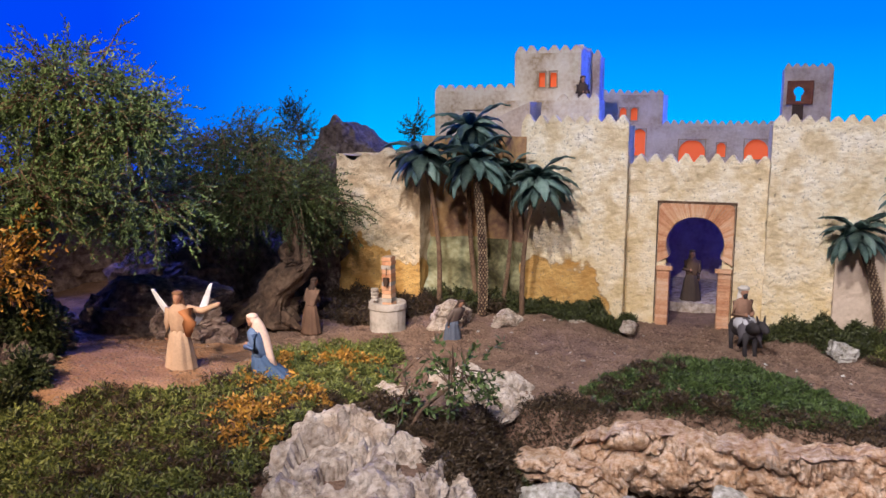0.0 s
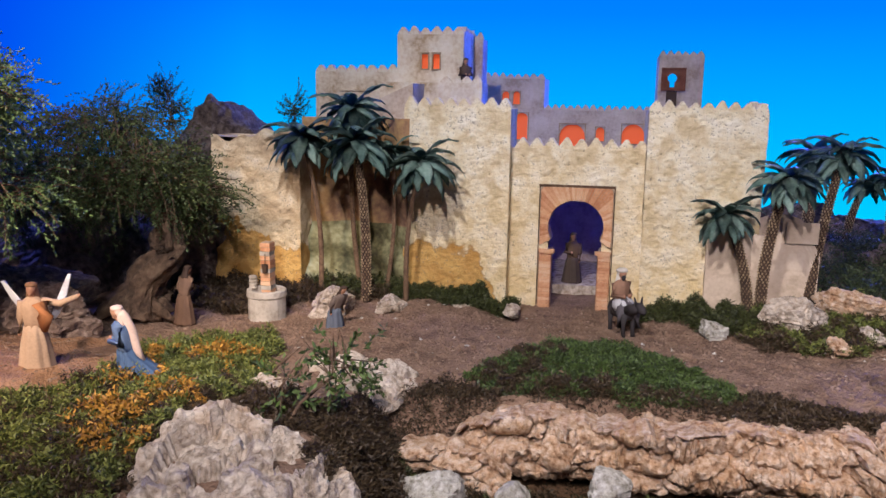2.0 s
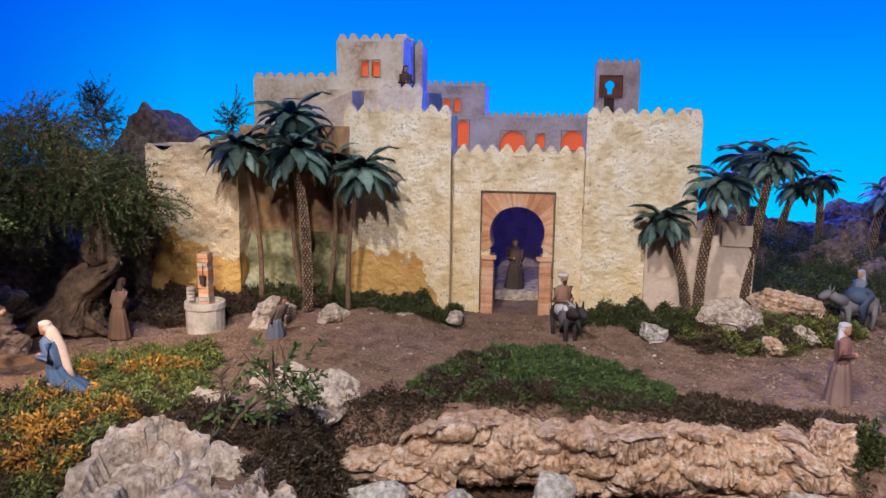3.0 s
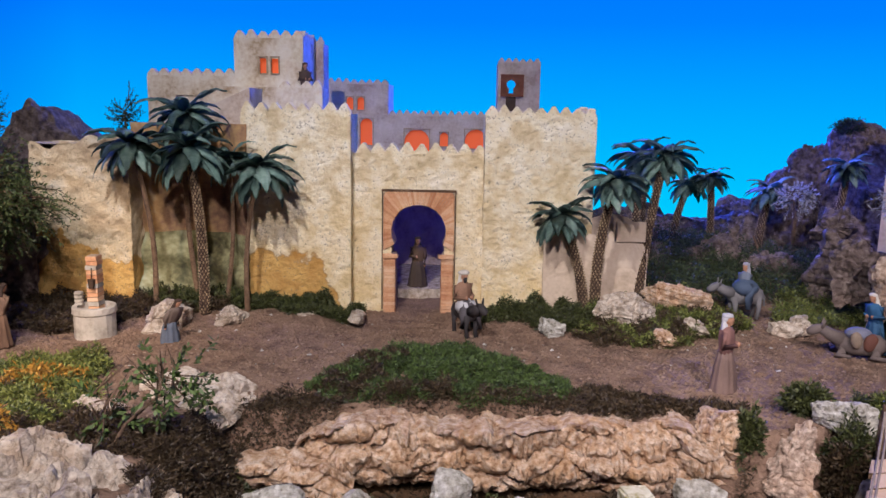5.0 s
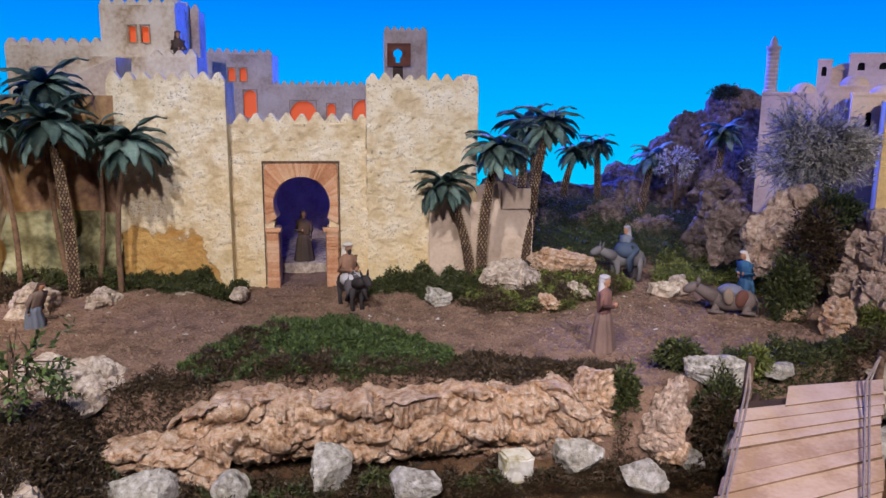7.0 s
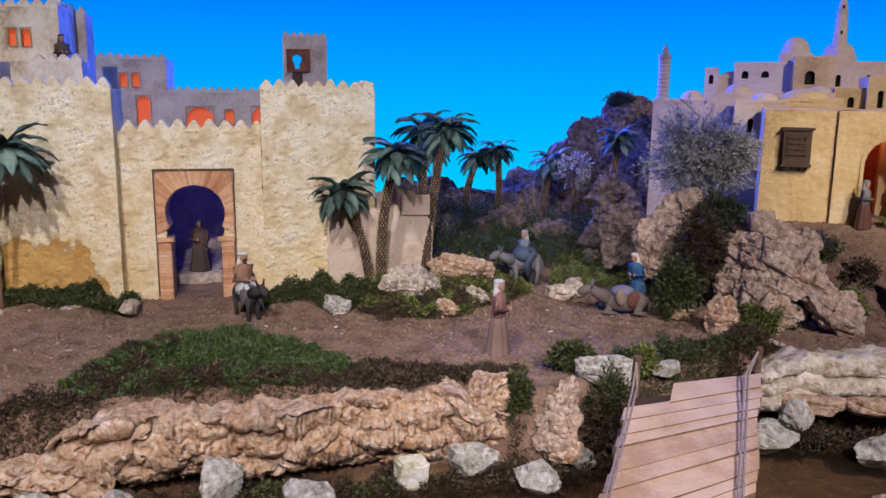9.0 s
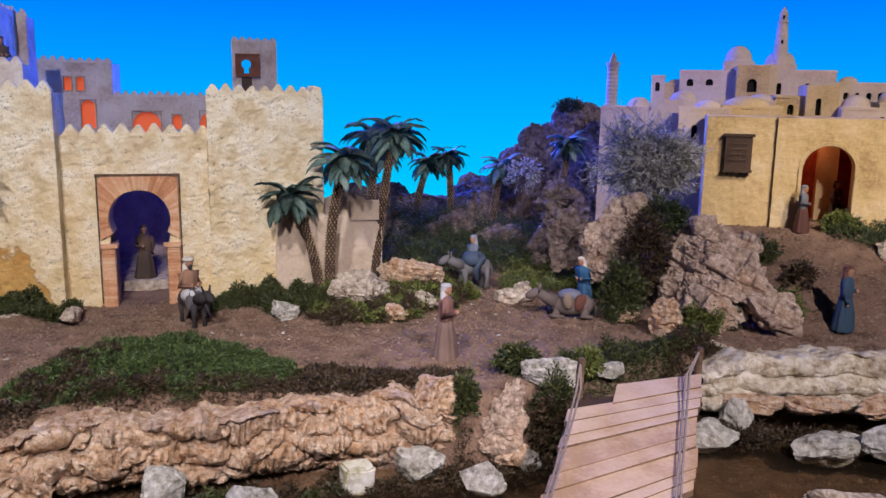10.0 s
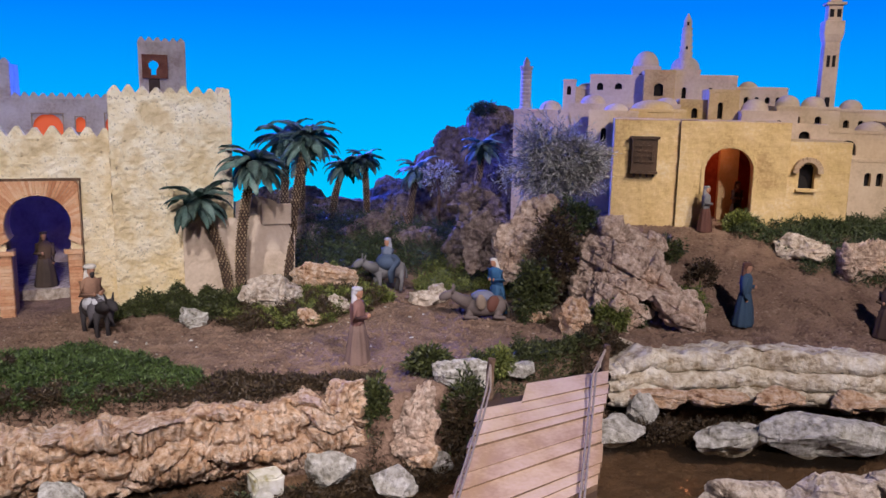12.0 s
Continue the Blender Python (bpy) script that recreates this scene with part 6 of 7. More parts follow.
def palm(foot, head, radius, label, seed, scale=1.0, scaly=True, bend=0.0):
    rng = random.Random(seed)
    foot, head = Vector(foot), Vector(head)
    tree = thing("palm_tree", foot, label, "palm tree", "palm trees")
    n = 14
    pts = []
    for k in range(n + 1):
        t = k / n
        p = foot.lerp(head, t) + Vector((bend * math.sin(math.pi * t), 0, 0))
        pts.append(p)
    pts[0] = pts[0] - Vector((0, 0, 0.04))
    bm = bmesh.new()
    tube(bm, pts, [radius * (1.25 - 0.35 * k / n) * (1.0 + (0.08 if k % 2 else 0)) for k in range(n + 1)], 12)
    part("trunk", bm, PALM_BARK if scaly else PALE_BARK, tree, "", True)
    bm = bmesh.new()
    rows = int((head - foot).length / (0.011 if scaly else 0.02))
    for r in range(rows):
        t = (r + 0.5) / rows
        c = foot.lerp(head, t) + Vector((bend * math.sin(math.pi * t), 0, 0))
        R = radius * (1.28 - 0.35 * t)
        for k in range(8):
            a = 2 * math.pi * (k + 0.5 * (r % 2)) / 8 + rng.uniform(-0.1, 0.1)
            o = Vector((math.cos(a), math.sin(a), 0))
            s = Vector((-o.y, o.x, 0)) * (0.0035 if scaly else 0.002)
            q = c + o * R * 0.96
            tip = q + o * (0.006 if scaly else 0.002) + Vector((0, 0, 0.007))
            vs = [bm.verts.new(v) for v in (q - s, q + s, q + Vector((0, 0, 0.009)) + s * 0.6, q + Vector((0, 0, 0.009)) - s * 0.6, tip)]
            for f in ((0, 1, 4), (1, 2, 4), (2, 3, 4), (3, 0, 4)):
                bm.faces.new([vs[i] for i in f])
    part("bark", bm, PALM_TIP if scaly else PALE_BARK, tree)["kind"] = "stuff"
    count = 30
    for k in range(count):
        ring = 0 if k < 5 else 1 if k < 11 else 2
        a = 2.399963 * k + rng.uniform(-0.2, 0.2)
        me = FRONDS[(5, 0, 0, 1, 0)[k] if ring == 0 else (1, 2, 1, 2, 2, 3)[k - 5] if ring == 1 else (3, 4, 3, 4, 2, 3, 4, 4, 3, 4, 3, 2, 4, 3, 2, 4, 3, 4, 3)[k - 11]]
        ob = new("frond", me)
        ob.parent = tree
        ob.location = head - foot + Vector((math.cos(a) * 0.006, math.sin(a) * 0.006, 0.004 * (2 - ring)))
        ob.rotation_euler = (rng.uniform(-0.25, 0.25), rng.uniform(-0.12, 0.12), a)
        s = scale * rng.uniform(0.85, 1.12)
        ob.scale = (s, s * 1.05, s)
    return tree


for foot, head, r, sc, scaly, bend in (
    ((-0.84, 2.98, 0.03), (-0.91, 2.98, 0.66), 0.008, 1.15, False, 0.03), ((-0.64, 2.94, 0.03), (-0.68, 2.94, 0.65), 0.014, 1.2, True, 0.015), ((-0.7, 3.06, 0.03), (-0.73, 3.06, 0.77), 0.008, 1.1, False, -0.02), ((-0.6, 3.08, 0.03), (-0.58, 3.1, 0.6), 0.007, 0.8, False, 0.02), ((-0.49, 2.98, 0.03), (-0.435, 2.97, 0.58), 0.008, 1.15, False, -0.02),
    ((0.79, 3.08, 0.03), (0.68, 3.04, 0.42), 0.015, 0.95, True, 0.02), ((0.83, 3.08, 0.03), (0.885, 3.05, 0.555), 0.016, 1.05, True, -0.02), ((1.03, 3.25, 0.05), (1.12, 3.3, 0.635), 0.015, 1.05, True, -0.01), ((1.04, 3.5, 0.05), (1.08, 3.55, 0.62), 0.016, 1.05, True, 0.0),
    ((1.45, 4.4, -0.03), (1.53, 4.43, 0.43), 0.017, 0.95, True, -0.03), ((1.64, 4.4, -0.03), (1.63, 4.4, 0.46), 0.016, 0.85, True, 0.01), ((1.8, 4.15, 0.0), (1.88, 4.2, 0.42), 0.017, 0.9, True, -0.01), ((2.1, 4.1, 0.05), (2.22, 4.12, 0.55), 0.017, 0.9, True, 0.02), ((1.3, 4.6, 0.0), (1.32, 4.6, 0.44), 0.015, 0.8, True, 0.01)):
    palm(foot, head, r, "model palm with %s trunk and dark green fronds" % ("a scaly dark" if scaly else "a slender brown"), len(bpy.data.objects), sc, scaly, bend)


# ---- figures of the crib: plain statues ----
CLOTH = {}


def cloth(color, rough=0.8):
    key = tuple(color)
    if key not in CLOTH:
        CLOTH[key] = plain("painted_clay_%d" % (len(CLOTH) + 1), color, rough, 0.25)
    return CLOTH[key]


SKIN, WHITE, BROWN, NAVY, GREYB, DKBROWN = (0.4, 0.21, 0.13), (0.62, 0.58, 0.52), (0.16, 0.09, 0.055), (0.04, 0.09, 0.17), (0.2, 0.22, 0.26), (0.06, 0.035, 0.025)


def figure_into(bm, at, turn, h, slots, arms=("down", "down"), stoop=0.0, seated=False, kneel=False, veil=False, beard=None):
    """Adds a robed statue; slots: robe, mantle, skin, head cloth material indices."""
    robe, mantle, skin, head = slots
    part_bm = bmesh.new()
    base = 0.0
    if not seated:
        lathe(part_bm, (0, 0, base), [(0.2 * h, 0), (0.195 * h, 0.03 * h), (0.175 * h, 0.15 * h), (0.155 * h, 0.28 * h), (0.128 * h, 0.42 * h), (0.105 * h, 0.52 * h)], 40, robe, 0.82, 0.075, 9)
    lathe(part_bm, (0, 0, base + 0.5 * h), [(0.108 * h, -0.02 * h), (0.115 * h, 0.05 * h), (0.12 * h, 0.12 * h), (0.13 * h, 0.22 * h), (0.115 * h, 0.29 * h), (0.05 * h, 0.34 * h)], 32, mantle, 0.74, 0.05, 7)
    tube(part_bm, [(0, 0, 0.82 * h), (0, 0, 0.88 * h)], 0.035 * h, 8, skin)
    blob(part_bm, (0, -0.012 * h, 0.925 * h), (0.052 * h, 0.06 * h, 0.07 * h), skin)
    blob(part_bm, (0, 0.016 * h, 0.938 * h), (0.062 * h, 0.06 * h, 0.068 * h), head)
    blob(part_bm, (0, 0.006 * h, 0.972 * h), (0.066 * h, 0.07 * h, 0.036 * h), head)
    lathe(part_bm, (0, 0.03 * h, 0.78 * h), [(0.085 * h, 0), (0.075 * h, 0.05 * h), (0.062 * h, 0.12 * h), (0.05 * h, 0.17 * h)], 18, head, 0.6, 0.06, 5)
    blob(part_bm, (0, -0.04 * h, 0.885 * h), (0.03 * h, 0.026 * h, 0.035 * h), skin)
    if veil:
        tube(part_bm, [(0, 0.01 * h, 0.97 * h), (0, 0.05 * h, 0.88 * h), (0, 0.085 * h, 0.72 * h), (0.01 * h, 0.1 * h, 0.5 * h), (0.02 * h, 0.09 * h, 0.33 * h)], [0.045 * h, 0.066 * h, 0.068 * h, 0.05 * h, 0.03 * h], 14, head)
    if beard is not None:
        blob(part_bm, (0, -0.05 * h, 0.875 * h), (0.036 * h, 0.03 * h, 0.05 * h), beard)
        tube(part_bm, [(-0.03 * h, -0.05 * h, 0.925 * h), (0.03 * h, -0.05 * h, 0.925 * h)], 0.02 * h, 6, skin)
        lathe(part_bm, (0, 0.0, 0.945 * h), [(0.055 * h, 0), (0.078 * h, 0.015 * h), (0.078 * h, 0.04 * h), (0.05 * h, 0.06 * h)], 14, head, 1.0, 0.05, 5)
    for s, pose_name in zip((-1, 1), arms):
        sh = Vector((s * 0.115 * h, 0, 0.79 * h))
        if pose_name == "down":
            el, ha = sh + Vector((s * 0.03, 0.01, -0.19)) * h, sh + Vector((s * 0.02, -0.05, -0.36)) * h
        elif pose_name == "front":
            el, ha = sh + Vector((s * 0.04, 0.0, -0.18)) * h, sh + Vector((-s * 0.07, -0.14, -0.17)) * h
        elif pose_name == "up":
            el, ha = sh + Vector((s * 0.12, -0.02, 0.04)) * h, sh + Vector((s * 0.05, -0.04, 0.26)) * h
        else:
            el, ha = sh + Vector((s * 0.2, -0.03, -0.03)) * h, sh + Vector((s * 0.4, -0.06, 0.06)) * h
        tube(part_bm, [sh, el, ha], [0.045 * h, 0.042 * h, 0.03 * h], 8, mantle)
        blob(part_bm, ha, (0.026 * h, 0.026 * h, 0.032 * h), skin, segs=8, rings=5)
    if stoop:
        for v in part_bm.verts:
            k = max(0.0, v.co.z - 0.45 * h)
            v.co.y -= k * math.sin(stoop)
            v.co.z -= k * (1 - math.cos(stoop))
    if kneel:
        for v in part_bm.verts:
            if v.co.z < 0.45 * h:
                v.co.y += 0.5 * (0.45 * h - v.co.z) * (1 if v.co.y > 0 else 0.15)
                v.co.z *= 0.5
            else:
                v.co.z -= 0.225 * h
    for v in part_bm.verts:
        q = v.co * (9.0 / h)
        v.co += Vector((fbm(q.x, q.y, q.z * 0.5), fbm(q.y, q.x + 4, q.z * 0.5), 0)) * 0.012 * h
    part_bm.transform(Matrix.Translation(at) @ Matrix.Rotation(radians(turn), 4, "Z"))
    me = bpy.data.meshes.new("tmp")
    part_bm.to_mesh(me)
    part_bm.free()
    bm.from_mesh(me)
    bpy.data.meshes.remove(me)


def statue(name, bm, colors, label, category="statue"):
    ob = link_mesh(name, bm, [cloth(c) for c in colors], True)
    return tagged(ob, label, category)


def gz(x, y, d=0.0):
    return (x, y, ground_z(x, y) + d)


def simple_figure(at, turn, h, colors, label, arms=("front", "down"), stoop=0.0):
    bm = bmesh.new()
    figure_into(bm, at, turn, h, (0, 1, 2, 3), arms, stoop)
    return statue("statue", bm, colors, label)


def wing(bm, root, out, index):
    """A tall curved feathered wing."""
    rows = []
    for k in range(9):
        t = k / 8
        c = Vector(root) + Vector((out * (0.01 + (0.085 if out < 0 else 0.06) * t ** 0.9), 0.012, -0.03 + (0.095 if out < 0 else 0.125) * t ** 1.1))
        w = 0.0075 * math.sin(math.pi * (0.12 + 0.86 * t)) + 0.003
        rows.append([bm.verts.new(c + Vector((out * w * s, 0.008 * (1 - s * s) + 0.003 * q, -0.25 * w * s))) for s, q in ((-1, 0), (0, 0), (1, 0), (1, 1.5), (0, 1.5), (-1, 1.5))])
    for u, v in zip(rows, rows[1:]):
        for i in range(6):
            bm.faces.new((u[i], u[(i + 1) % 6], v[(i + 1) % 6], v[i])).material_index = index
    bm.faces.new(rows[0][::-1]).material_index = index
    bm.faces.new(rows[-1]).material_index = index


bm = bmesh.new()
angel_at = gz(-1.2, 1.8, -0.004)
figure_into(bm, angel_at, 20, 0.235, (0, 1, 2, 3), ("down", "out"))
mark = len(bm.verts)
for s in (-1, 1):
    wing(bm, (angel_at[0] + 0.02 * s, angel_at[1] + 0.02, angel_at[2] + 0.16), s, 4)
tube(bm, [(angel_at[0] + 0.035, angel_at[1] - 0.012, angel_at[2] + 0.185), (angel_at[0] + 0.05, angel_at[1] - 0.018, angel_at[2] + 0.15), (angel_at[0] + 0.04, angel_at[1] - 0.012, angel_at[2] + 0.11)], [0.022, 0.02, 0.008], 10, 5)
statue("angel_statue", bm, [(0.46, 0.33, 0.23), (0.44, 0.3, 0.2), SKIN, (0.2, 0.1, 0.05), (0.6, 0.62, 0.68), (0.4, 0.16, 0.06)], "angel statue in cream robe and orange mantle, white wings raised")
bm = bmesh.new()
figure_into(bm, gz(-0.975, 1.87, -0.004), -70, 0.25, (0, 1, 2, 3), ("front", "front"), 0.18, False, True, True)
statue("statue", bm, [(0.05, 0.1, 0.2), (0.1, 0.16, 0.28), SKIN, (0.66, 0.5, 0.42)], "kneeling woman statue in blue robe and long cream veil")
simple_figure(gz(-1.2, 2.56), 160, 0.21, [BROWN, (0.2, 0.12, 0.08), SKIN, DKBROWN], "brown robed statue beside the gnarled tree", ("front", "down"), 0.2)
simple_figure(gz(-0.67, 2.66, -0.03), 60, 0.2, [(0.1, 0.12, 0.16), (0.16, 0.12, 0.1), SKIN, DKBROWN], "stooping statue by the rocks", ("down", "down"), 0.5)
simple_figure((0.124, 3.46, 0.04), 10, 0.215, [(0.06, 0.04, 0.028), (0.1, 0.06, 0.035), SKIN, (0.07, 0.05, 0.035)], "brown robed statue standing in the gateway", ("front", "down"))
simple_figure(gz(1.1, 2.34, -0.004), 60, 0.235, [(0.17, 0.11, 0.09), (0.2, 0.1, 0.085), SKIN, (0.46, 0.45, 0.48)], "woman statue in brown skirt and white headscarf", ("front", "front"))
simple_figure(gz(2.5, 2.31), 40, 0.225, [(0.025, 0.055, 0.095), (0.03, 0.065, 0.11), SKIN, (0.12, 0.05, 0.03)], "bearded man statue in long blue robe", ("down", "front"))
simple_figure(gz(2.88, 2.05), -60, 0.2, [DKBROWN, DKBROWN, SKIN, DKBROWN], "dark robed statue at the edge of the path")
x, y, _ = town(0.47, 3.48)
simple_figure((x, y, 0.268), 40, 0.19, [(0.08, 0.03, 0.022), (0.15, 0.15, 0.16), SKIN, (0.2, 0.2, 0.2)], "statue in red skirt and grey shawl by the arch", ("front", "down"))
x, y, _ = town(0.63, 3.72)
simple_figure((x, y, 0.27), 0, 0.19, [DKBROWN, (0.1, 0.04, 0.03), SKIN, DKBROWN], "dark statue inside the red room", ("front", "front"))
simple_figure((-0.4, 3.68, 0.8), 30, 0.19, [DKBROWN, (0.09, 0.06, 0.05), SKIN, DKBROWN], "watchman statue behind the battlements", ("front", "front"))


def beast_into(bm, at, turn, size, hide, tall=0.12, lying=False, mane=None):
    """A donkey or camel body with legs, neck and head, facing +x before the turn."""
    b = bmesh.new()
    blob(b, (0, 0, tall), (0.1 * size, 0.045 * size, 0.05 * size), hide, segs=16, rings=10)
    blob(b, (-0.06 * size, 0, tall), (0.05 * size, 0.045 * size, 0.05 * size), hide)
    tube(b, [(0.07 * size, 0, tall + 0.01), (0.12 * size, 0, tall + 0.035 * size), (0.15 * size, 0, tall + 0.055 * size)], [0.035 * size, 0.026 * size, 0.022 * size], 10, hide)
    blob(b, (0.175 * size, 0, tall + 0.05 * size), (0.042 * size, 0.02 * size, 0.022 * size), hide, (0, 25, 0))
    for s in (-1, 1):
        tube(b, [(0.15 * size, s * 0.012 * size, tall + 0.06 * size), (0.142 * size, s * 0.022 * size, tall + 0.1 * size)], [0.008 * size, 0.003 * size], 6, hide)
        for x in (-0.07, 0.065):
            if lying:
                tube(b, [(x * size, s * 0.035 * size, tall - 0.02), (x * size + 0.03 * size, s * 0.05 * size, 0.014), (x * size - 0.03 * size, s * 0.045 * size, 0.01)], [0.02 * size, 0.014 * size, 0.01 * size], 8, hide)
            else:
                tube(b, [(x * size, s * 0.026 * size, tall), (x * size - 0.006, s * 0.026 * size, tall * 0.45), (x * size, s * 0.026 * size, 0.0)], [0.022 * size, 0.011 * size, 0.011 * size], 8, hide)
    tube(b, [(-0.1 * size, 0, tall + 0.02), (-0.12 * size, 0, tall - 0.01), (-0.12 * size, 0, tall - 0.06 * size)], [0.007 * size, 0.006 * size, 0.008 * size], 6, hide)
    b.transform(Matrix.Translation(at) @ Matrix.Rotation(radians(turn), 4, "Z"))
    me = bpy.data.meshes.new("tmp")
    b.to_mesh(me)
    b.free()
    bm.from_mesh(me)
    bpy.data.meshes.remove(me)


bm = bmesh.new()
p = gz(0.335, 2.9)
beast_into(bm, p, -62, 0.72, 4, 0.09)
figure_into(bm, (p[0] - 0.01, p[1], p[2] - 0.008), 35, 0.25, (0, 1, 2, 3), ("front", "front"), 0.0, True, False, False, 4)
blob(bm, (p[0], p[1] - 0.008, p[2] + 0.112), (0.042, 0.042, 0.032), 5)
for s in (-1, 1):
    tube(bm, [(p[0] + 0.0, p[1] - 0.02, p[2] + 0.125), (p[0] + 0.02 + 0.03 * s, p[1] - 0.05, p[2] + 0.09), (p[0] + 0.02 + 0.032 * s, p[1] - 0.05, p[2] + 0.04)], [0.02, 0.016, 0.011], 8, 0)
statue("rider_statue", bm, [(0.1, 0.09, 0.1), (0.3, 0.17, 0.11), SKIN, WHITE, (0.035, 0.03, 0.032), (0.5, 0.5, 0.52)], "bearded rider statue in headscarf on a dark donkey")
bm = bmesh.new()
p = gz(1.41, 3.12)
beast_into(bm, p, 190, 0.72, 4, 0.09)
figure_into(bm, (p[0], p[1], p[2] + 0.01), -60, 0.21, (0, 1, 2, 3), ("front", "front"), 0.0, True)
blob(bm, (p[0], p[1] - 0.01, p[2] + 0.125), (0.05, 0.05, 0.035), 0)
tube(bm, [(p[0] + 0.02, p[1] - 0.04, p[2] + 0.14), (p[0], p[1] - 0.06, p[2] + 0.09), (p[0], p[1] - 0.06, p[2] + 0.05)], [0.02, 0.016, 0.01], 8, 0)
statue("rider_statue", bm, [(0.06, 0.09, 0.15), (0.14, 0.17, 0.23), SKIN, (0.3, 0.3, 0.34), (0.15, 0.145, 0.15), WHITE], "blue cloaked rider statue on a grey donkey")
bm = bmesh.new()
p = gz(1.66, 2.7)
beast_into(bm, p, 165, 0.78, 4, 0.048, True)
blob(bm, (p[0] - 0.005, p[1], p[2] + 0.085), (0.045, 0.036, 0.022), 1)
blob(bm, (p[0] + 0.022, p[1] - 0.036, p[2] + 0.062), (0.024, 0.012, 0.032), 5, (0, 15, 0))
blob(bm, (p[0] - 0.025, p[1] - 0.034, p[2] + 0.07), (0.02, 0.012, 0.03), 3, (0, -10, 0))
statue("camel_statue", bm, [(0.03, 0.1, 0.2), (0.18, 0.19, 0.26), SKIN, (0.26, 0.2, 0.15), (0.14, 0.11, 0.1), (0.13, 0.05, 0.035)], "kneeling grey-brown camel statue with blue and red packs")
simple_figure(gz(1.735, 2.75), -60, 0.215, [(0.03, 0.1, 0.2), (0.03, 0.12, 0.26), SKIN, WHITE], "blue robed drover statue bending beside the camel", ("front", "front"), 0.25)


# ---- the well ----
wx, wy, wz = -0.955, 2.72, ground_z(-0.955, 2.72)
well = thing("well", (wx, wy, wz), "round pale stone well with a brick pier and bucket", "well")
bm = bmesh.new()
lathe(bm, (wx, wy, wz - 0.02), [(0.069, 0), (0.069, 0.1), (0.074, 0.106), (0.074, 0.125), (0.07, 0.128), (0.055, 0.128), (0.055, 0.05), (0.001, 0.05)], 32)
for v in bm.verts:
    v.co += Vector((fbm(v.co.x * 40, v.co.y * 40, v.co.z * 40), fbm(v.co.y * 40, v.co.x * 40, v.co.z * 40), 0)) * 0.003
part("basin", bm, WELL_STONE, well)
pier = None
bm = bmesh.new()
box(bm, (wx - 0.02, wy + 0.005, wz + 0.03), (wx + 0.012, wy + 0.045, wz + 0.28))
pier = part("pier", bm, MORTAR, well, "narrow brick pier with worn plaster")
for k in range(15):
    bm = bmesh.new()
    z = wz + 0.04 + 0.016 * k
    d = random.uniform(-0.002, 0.002)
    box(bm, (wx - 0.023 + d, wy + 0.001, z), (wx + 0.015 + d, wy + 0.048, z + 0.0135))
    part("brick", bm, BRICK if k % 4 else WELL_STONE, pier)
bm = bmesh.new()
tube(bm, [(wx, wy - 0.006, wz + 0.24), (wx, wy - 0.01, wz + 0.2)], 0.0015, 5)
lathe(bm, (wx, wy - 0.012, wz + 0.17), [(0.009, 0), (0.012, 0.03), (0.012, 0.031), (0.001, 0.028)], 14)
part("bucket", bm, DARK_WOOD, well, "small dark hanging bucket")
bm = bmesh.new()
for k in range(4):
    lathe(bm, (wx - 0.062, wy + 0.02, wz + 0.1 + 0.013 * k), [(0.014, 0), (0.016, 0.005), (0.014, 0.011)], 14)
part("stacked_slabs", bm, WELL_STONE, well)

# ---- the bridge ----
bridge = thing("footbridge", (1.4, 1.75, -0.02), "plank footbridge of warm bare wood with rope edges", "bridge")
FL, FR, NL, NR = Vector((1.362, 1.955, 0.008)), Vector((1.762, 1.99, 0.014)), Vector((1.102, 1.5, -0.034)), Vector((1.4, 1.41, -0.034))


def deck(u, v):
    """u across from the upstream edge, v from the far end; v = 1 lies mid-stream."""
    return (FL.lerp(FR, u)).lerp(NL.lerp(NR, u), v)


edge = 0.0
for k in range(9):
    v0 = edge + 0.001
    edge += random.choice((0.11, 0.15, 0.18, 0.22))
    v1 = edge - random.uniform(0.0, 0.003)
    bm = bmesh.new()
    e0, e1 = random.uniform(-0.02, 0.02), random.uniform(-0.02, 0.02)
    a0, a1 = (0.32 if k == 0 else 0.0) + e0, 1 + e1
    h = random.uniform(0.0, 0.005)
    slope = random.uniform(-0.004, 0.004)
    ring = [deck(a0, v0), deck(a1, v0 * 0.66 + slope), deck(a1, v1 * 0.66 + slope), deck(a0, v1)]
    up = [bm.verts.new(p + Vector((0, 0, h * 0.35 + (0.006 if i < 2 else 0.009)))) for i, p in enumerate(ring)]
    dn = [bm.verts.new(p + Vector((0, 0, -0.004))) for p in ring]
    bm.faces.new(up[::-1])
    bm.faces.new(dn)
    # Plank edges take a darker material, imitating the shadow lines at the seams.
    for i in range(4):
        j = (i + 1) % 4
        bm.faces.new((up[i], up[j], dn[j], dn[i])).material_index = 1
    bmesh.ops.recalc_face_normals(bm, faces=bm.faces[:])
    part("plank", bm, [PLANK, PALE_BARK], bridge)
# Dark sheet added below the deck so that the gaps look shaded.
bm = bmesh.new()
sheet = [deck(0.02, 0.1), deck(0.98, 0.05), deck(0.98, 1.0), deck(0.02, 1.4)]
box_top = [bm.verts.new(p - Vector((0, 0, 0.0045))) for p in sheet]
box_low = [bm.verts.new(p - Vector((0, 0, 0.009))) for p in sheet]
bm.faces.new(box_top[::-1])
bm.faces.new(box_low)
for i in range(4):
    bm.faces.new((box_top[i], box_top[(i + 1) % 4], box_low[(i + 1) % 4], box_low[i]))
part("gap_shade_sheet", bm, DARK_WOOD, bridge, "dark sheet added under the planks to shade the gaps")
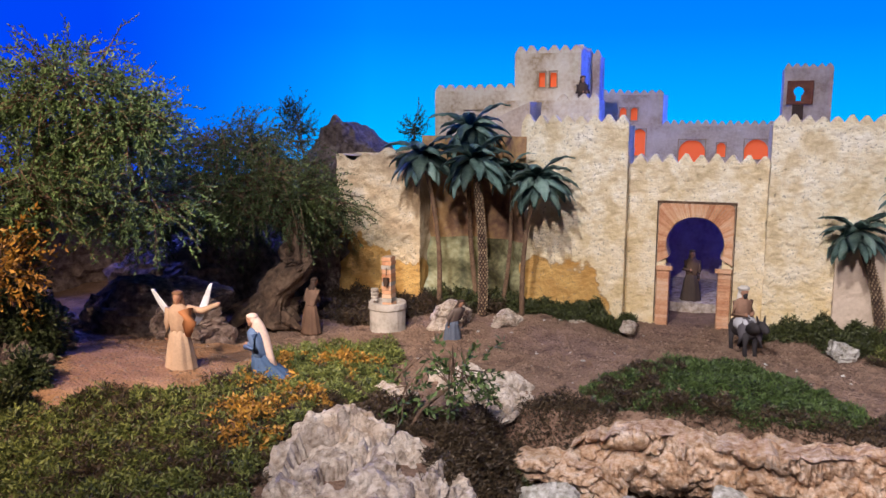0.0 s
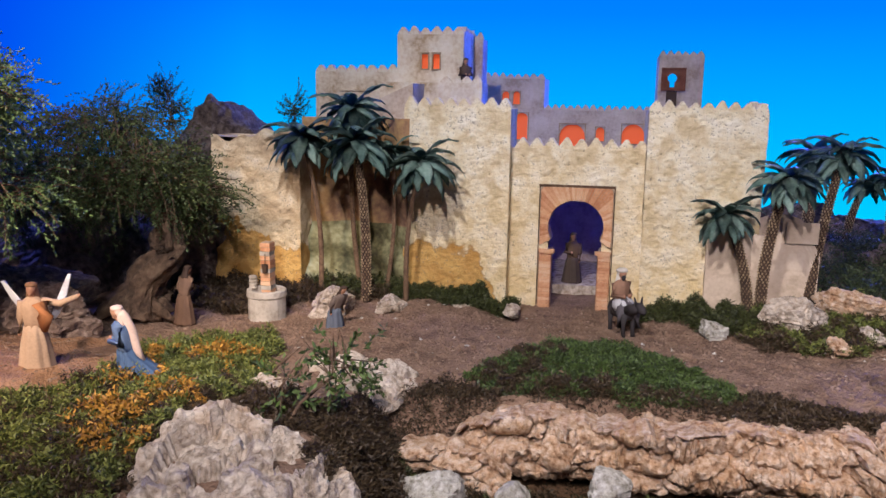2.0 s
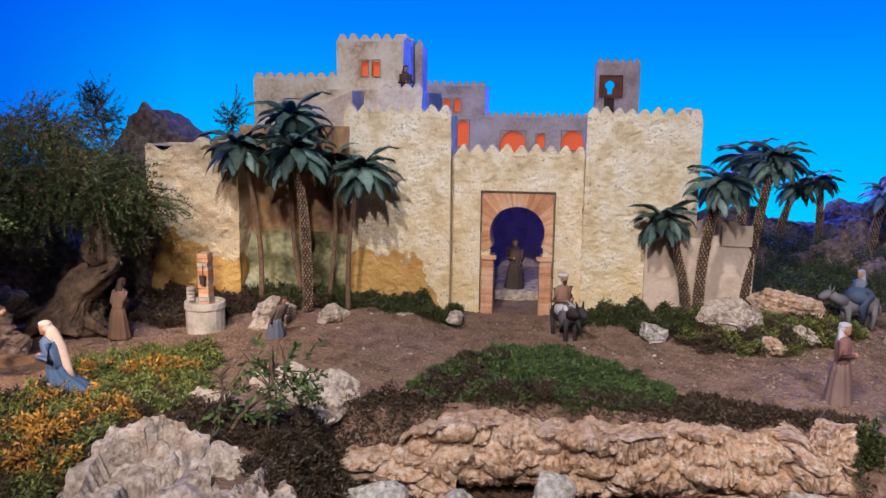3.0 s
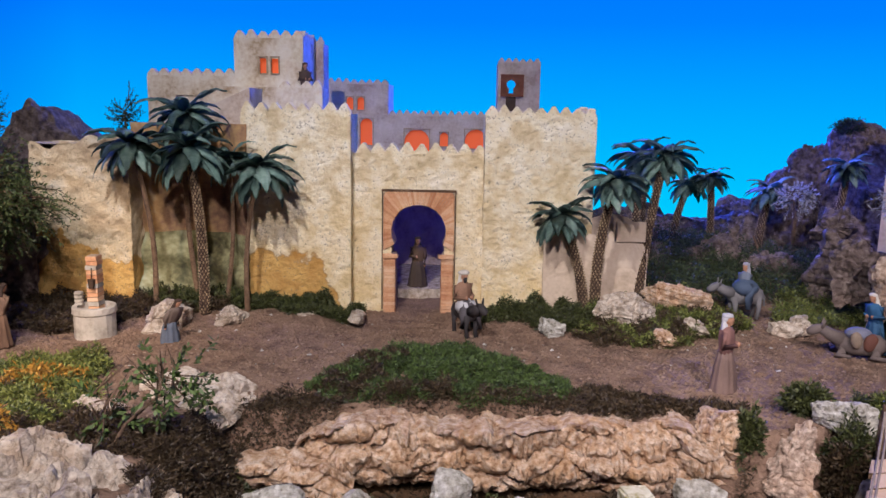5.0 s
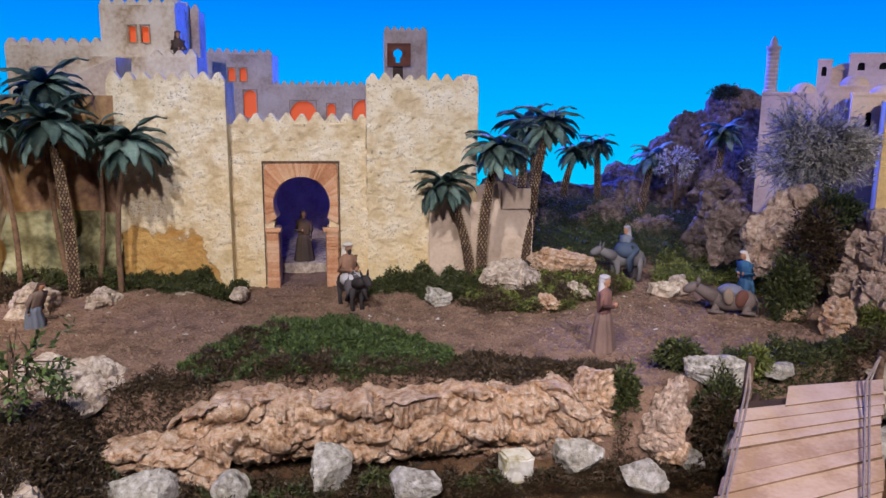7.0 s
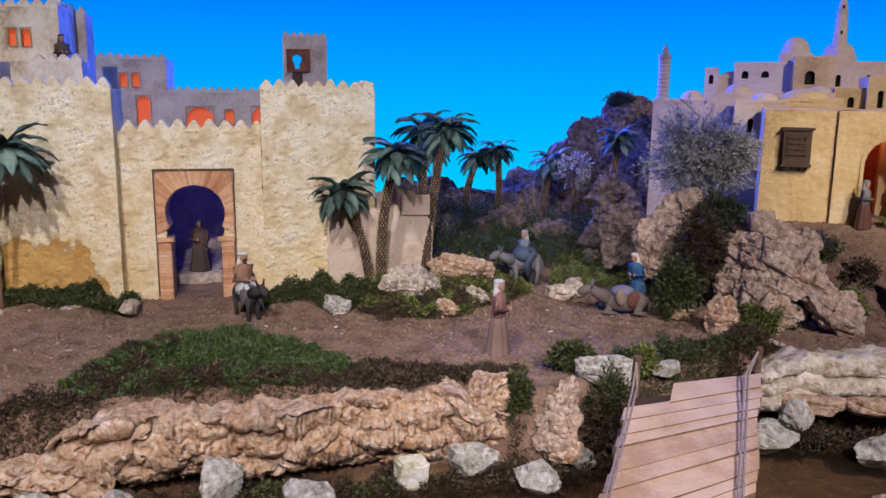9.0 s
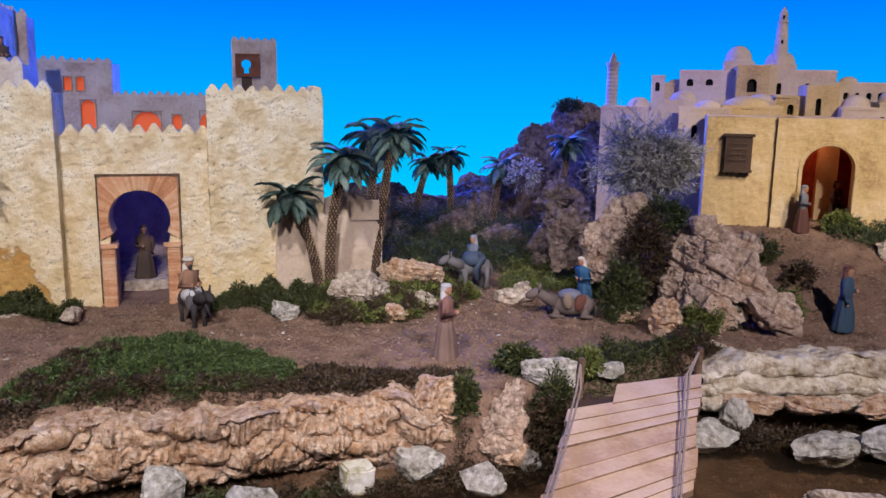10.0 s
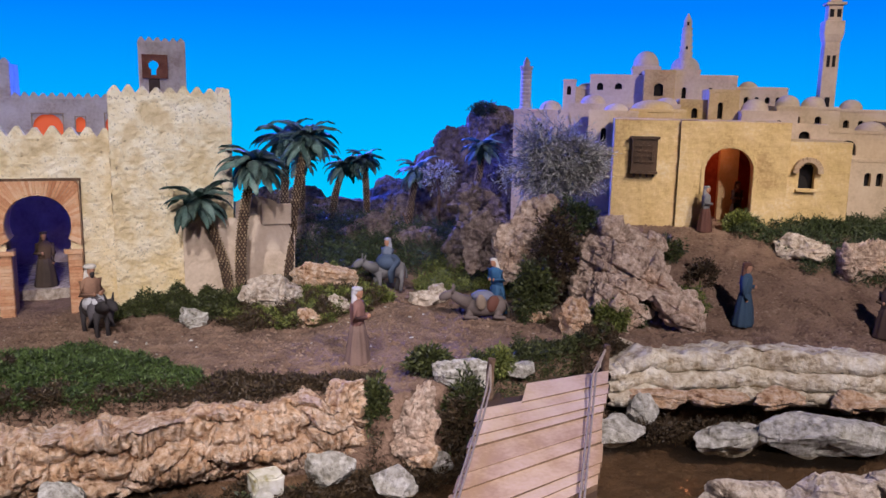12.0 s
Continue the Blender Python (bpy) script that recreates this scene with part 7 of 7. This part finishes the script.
for u in (0.1, 0.9):
    bm = bmesh.new()
    tube(bm, [deck(u, v) - Vector((0, 0, 0.016)) for v in (0.0, 0.5, 1.0, 1.45)], 0.011, 8)
    part("beam", bm, DARK_WOOD, bridge)
for u, dz in ((0.03, 0.11), (0.97, 0.1)):
    foot = deck(u, -0.02)
    bm = bmesh.new()
    tube(bm, [foot - Vector((0, 0, 0.08)), foot + Vector((0, 0, dz * 0.5)), foot + Vector((0.004, 0, dz - 0.02))], [0.012, 0.011, 0.01], 9)
    part("post", bm, TRUNK, bridge)
    for off in (0.0, 0.03):
        bm = bmesh.new()
        side = u + (off if u < 0.5 else -0.07 - off)
        tube(bm, [foot + Vector((0, 0, dz - 0.03)), deck(side, 0.12) + Vector((0, 0, 0.035)), deck(side, 0.4) + Vector((0, 0, 0.022)), deck(side, 0.8) + Vector((0, 0, 0.02)), deck(side, 1.42) + Vector((0, 0, 0.02))], 0.0028, 6)
        part("rope", bm, ROPE, bridge)

# ---- blue strips at the water's edge and a leaning pole ----
strip_blue = plain("deep_blue", (0.06, 0.07, 0.42), 0.35, 0.2)
for x0, x1, y0, y1 in ((0.62, 1.02, 1.8, 1.74), (1.48, 1.86, 1.67, 1.59)):
    bm = bmesh.new()
    rows = []
    for k in range(30):
        t = k / 29
        x = x0 + (x1 - x0) * t
        y = y0 + (y1 - y0) * t + 0.02 * fbm(x * 9, 2.0)
        rows.append([bm.verts.new((x + 0.004 * j, y - 0.02 * j, -0.194 + 0.007 * j + 0.009 * fbm(x * 26, j * 2.0))) for j in range(4)])
    for u, v in zip(rows, rows[1:]):
        for j in range(3):
            bm.faces.new((u[j], v[j], v[j + 1], u[j + 1]))
    bmesh.ops.solidify(bm, geom=bm.faces[:], thickness=0.001)
    tagged(link_mesh("blue_strip", bm, strip_blue, True), "crumpled blue strip at the water's edge", "pond liner")
bm = bmesh.new()
tube(bm, [(1.8, 3.9, 0.0), (1.72, 3.95, 0.22)], [0.007, 0.005], 8)
tagged(link_mesh("wooden_pole", bm, PALE_BARK), "thin leaning wooden pole in the ravine", "pole")

# ---- crumbs and pebbles of the path ----

def crumbs(count, region, size, mat, label, seed):
    rng = random.Random(seed)
    verts, faces = [], []
    ico = [(0, 0, 1), (0.9, 0, 0.2), (0.28, 0.85, 0.2), (-0.72, 0.53, 0.2), (-0.72, -0.53, 0.2), (0.28, -0.85, 0.2)]
    k = 0
    while k < count:
        x, y = rng.uniform(*region[0]), rng.uniform(*region[1])
        if y < bank(x) + 0.02 and x > -0.3 and region[1][0] > 1.9:
            continue
        s = size * (0.4 + rng.random() ** 3 * 1.8)
        a = rng.random() * 6.28
        c, d = math.cos(a) * s, math.sin(a) * s
        z = ground_z(x, y) - 0.2 * s
        b = len(verts)
        for p in ico:
            j = rng.uniform(0.7, 1.25)
            verts.append((x + (p[0] * c - p[1] * d) * j, y + (p[0] * d + p[1] * c) * j, z + p[2] * s * 0.7 * j))
        faces += [(b, b + 1, b + 2), (b, b + 2, b + 3), (b, b + 3, b + 4), (b, b + 4, b + 5), (b, b + 5, b + 1)]
        k += 1
    return tagged(array_mesh("pebbles", verts, faces, mat), label, "pebbles", kind="stuff")


crumbs(42000, ((-1.1, 3.2), (1.95, 3.25)), 0.0042, PEBBLE, "brown earth crumbs and small pebbles on the path", 1)
crumbs(8000, ((-1.1, 3.0), (2.1, 3.2)), 0.0095, DIRT, "larger clods of dry earth", 9)
crumbs(7000, ((-1.9, -0.9), (1.4, 2.9)), 0.0045, PEBBLE, "brown earth crumbs on the slope", 2)
crumbs(5000, ((-0.2, 3.2), (1.25, 2.0)), 0.008, PEBBLE, "pebbles on the stream bed", 3)
x, y, _ = town(0.5, 3.0)
crumbs(3000, ((x - 0.3, x + 0.3), (y - 0.4, y + 0.5)), 0.006, PEBBLE, "earth crumbs on the lane to the town", 4)
crumbs(260, ((-0.9, 2.6), (2.25, 3.1)), 0.006, WHITE_STONE, "scattered white pebbles on the path", 6)
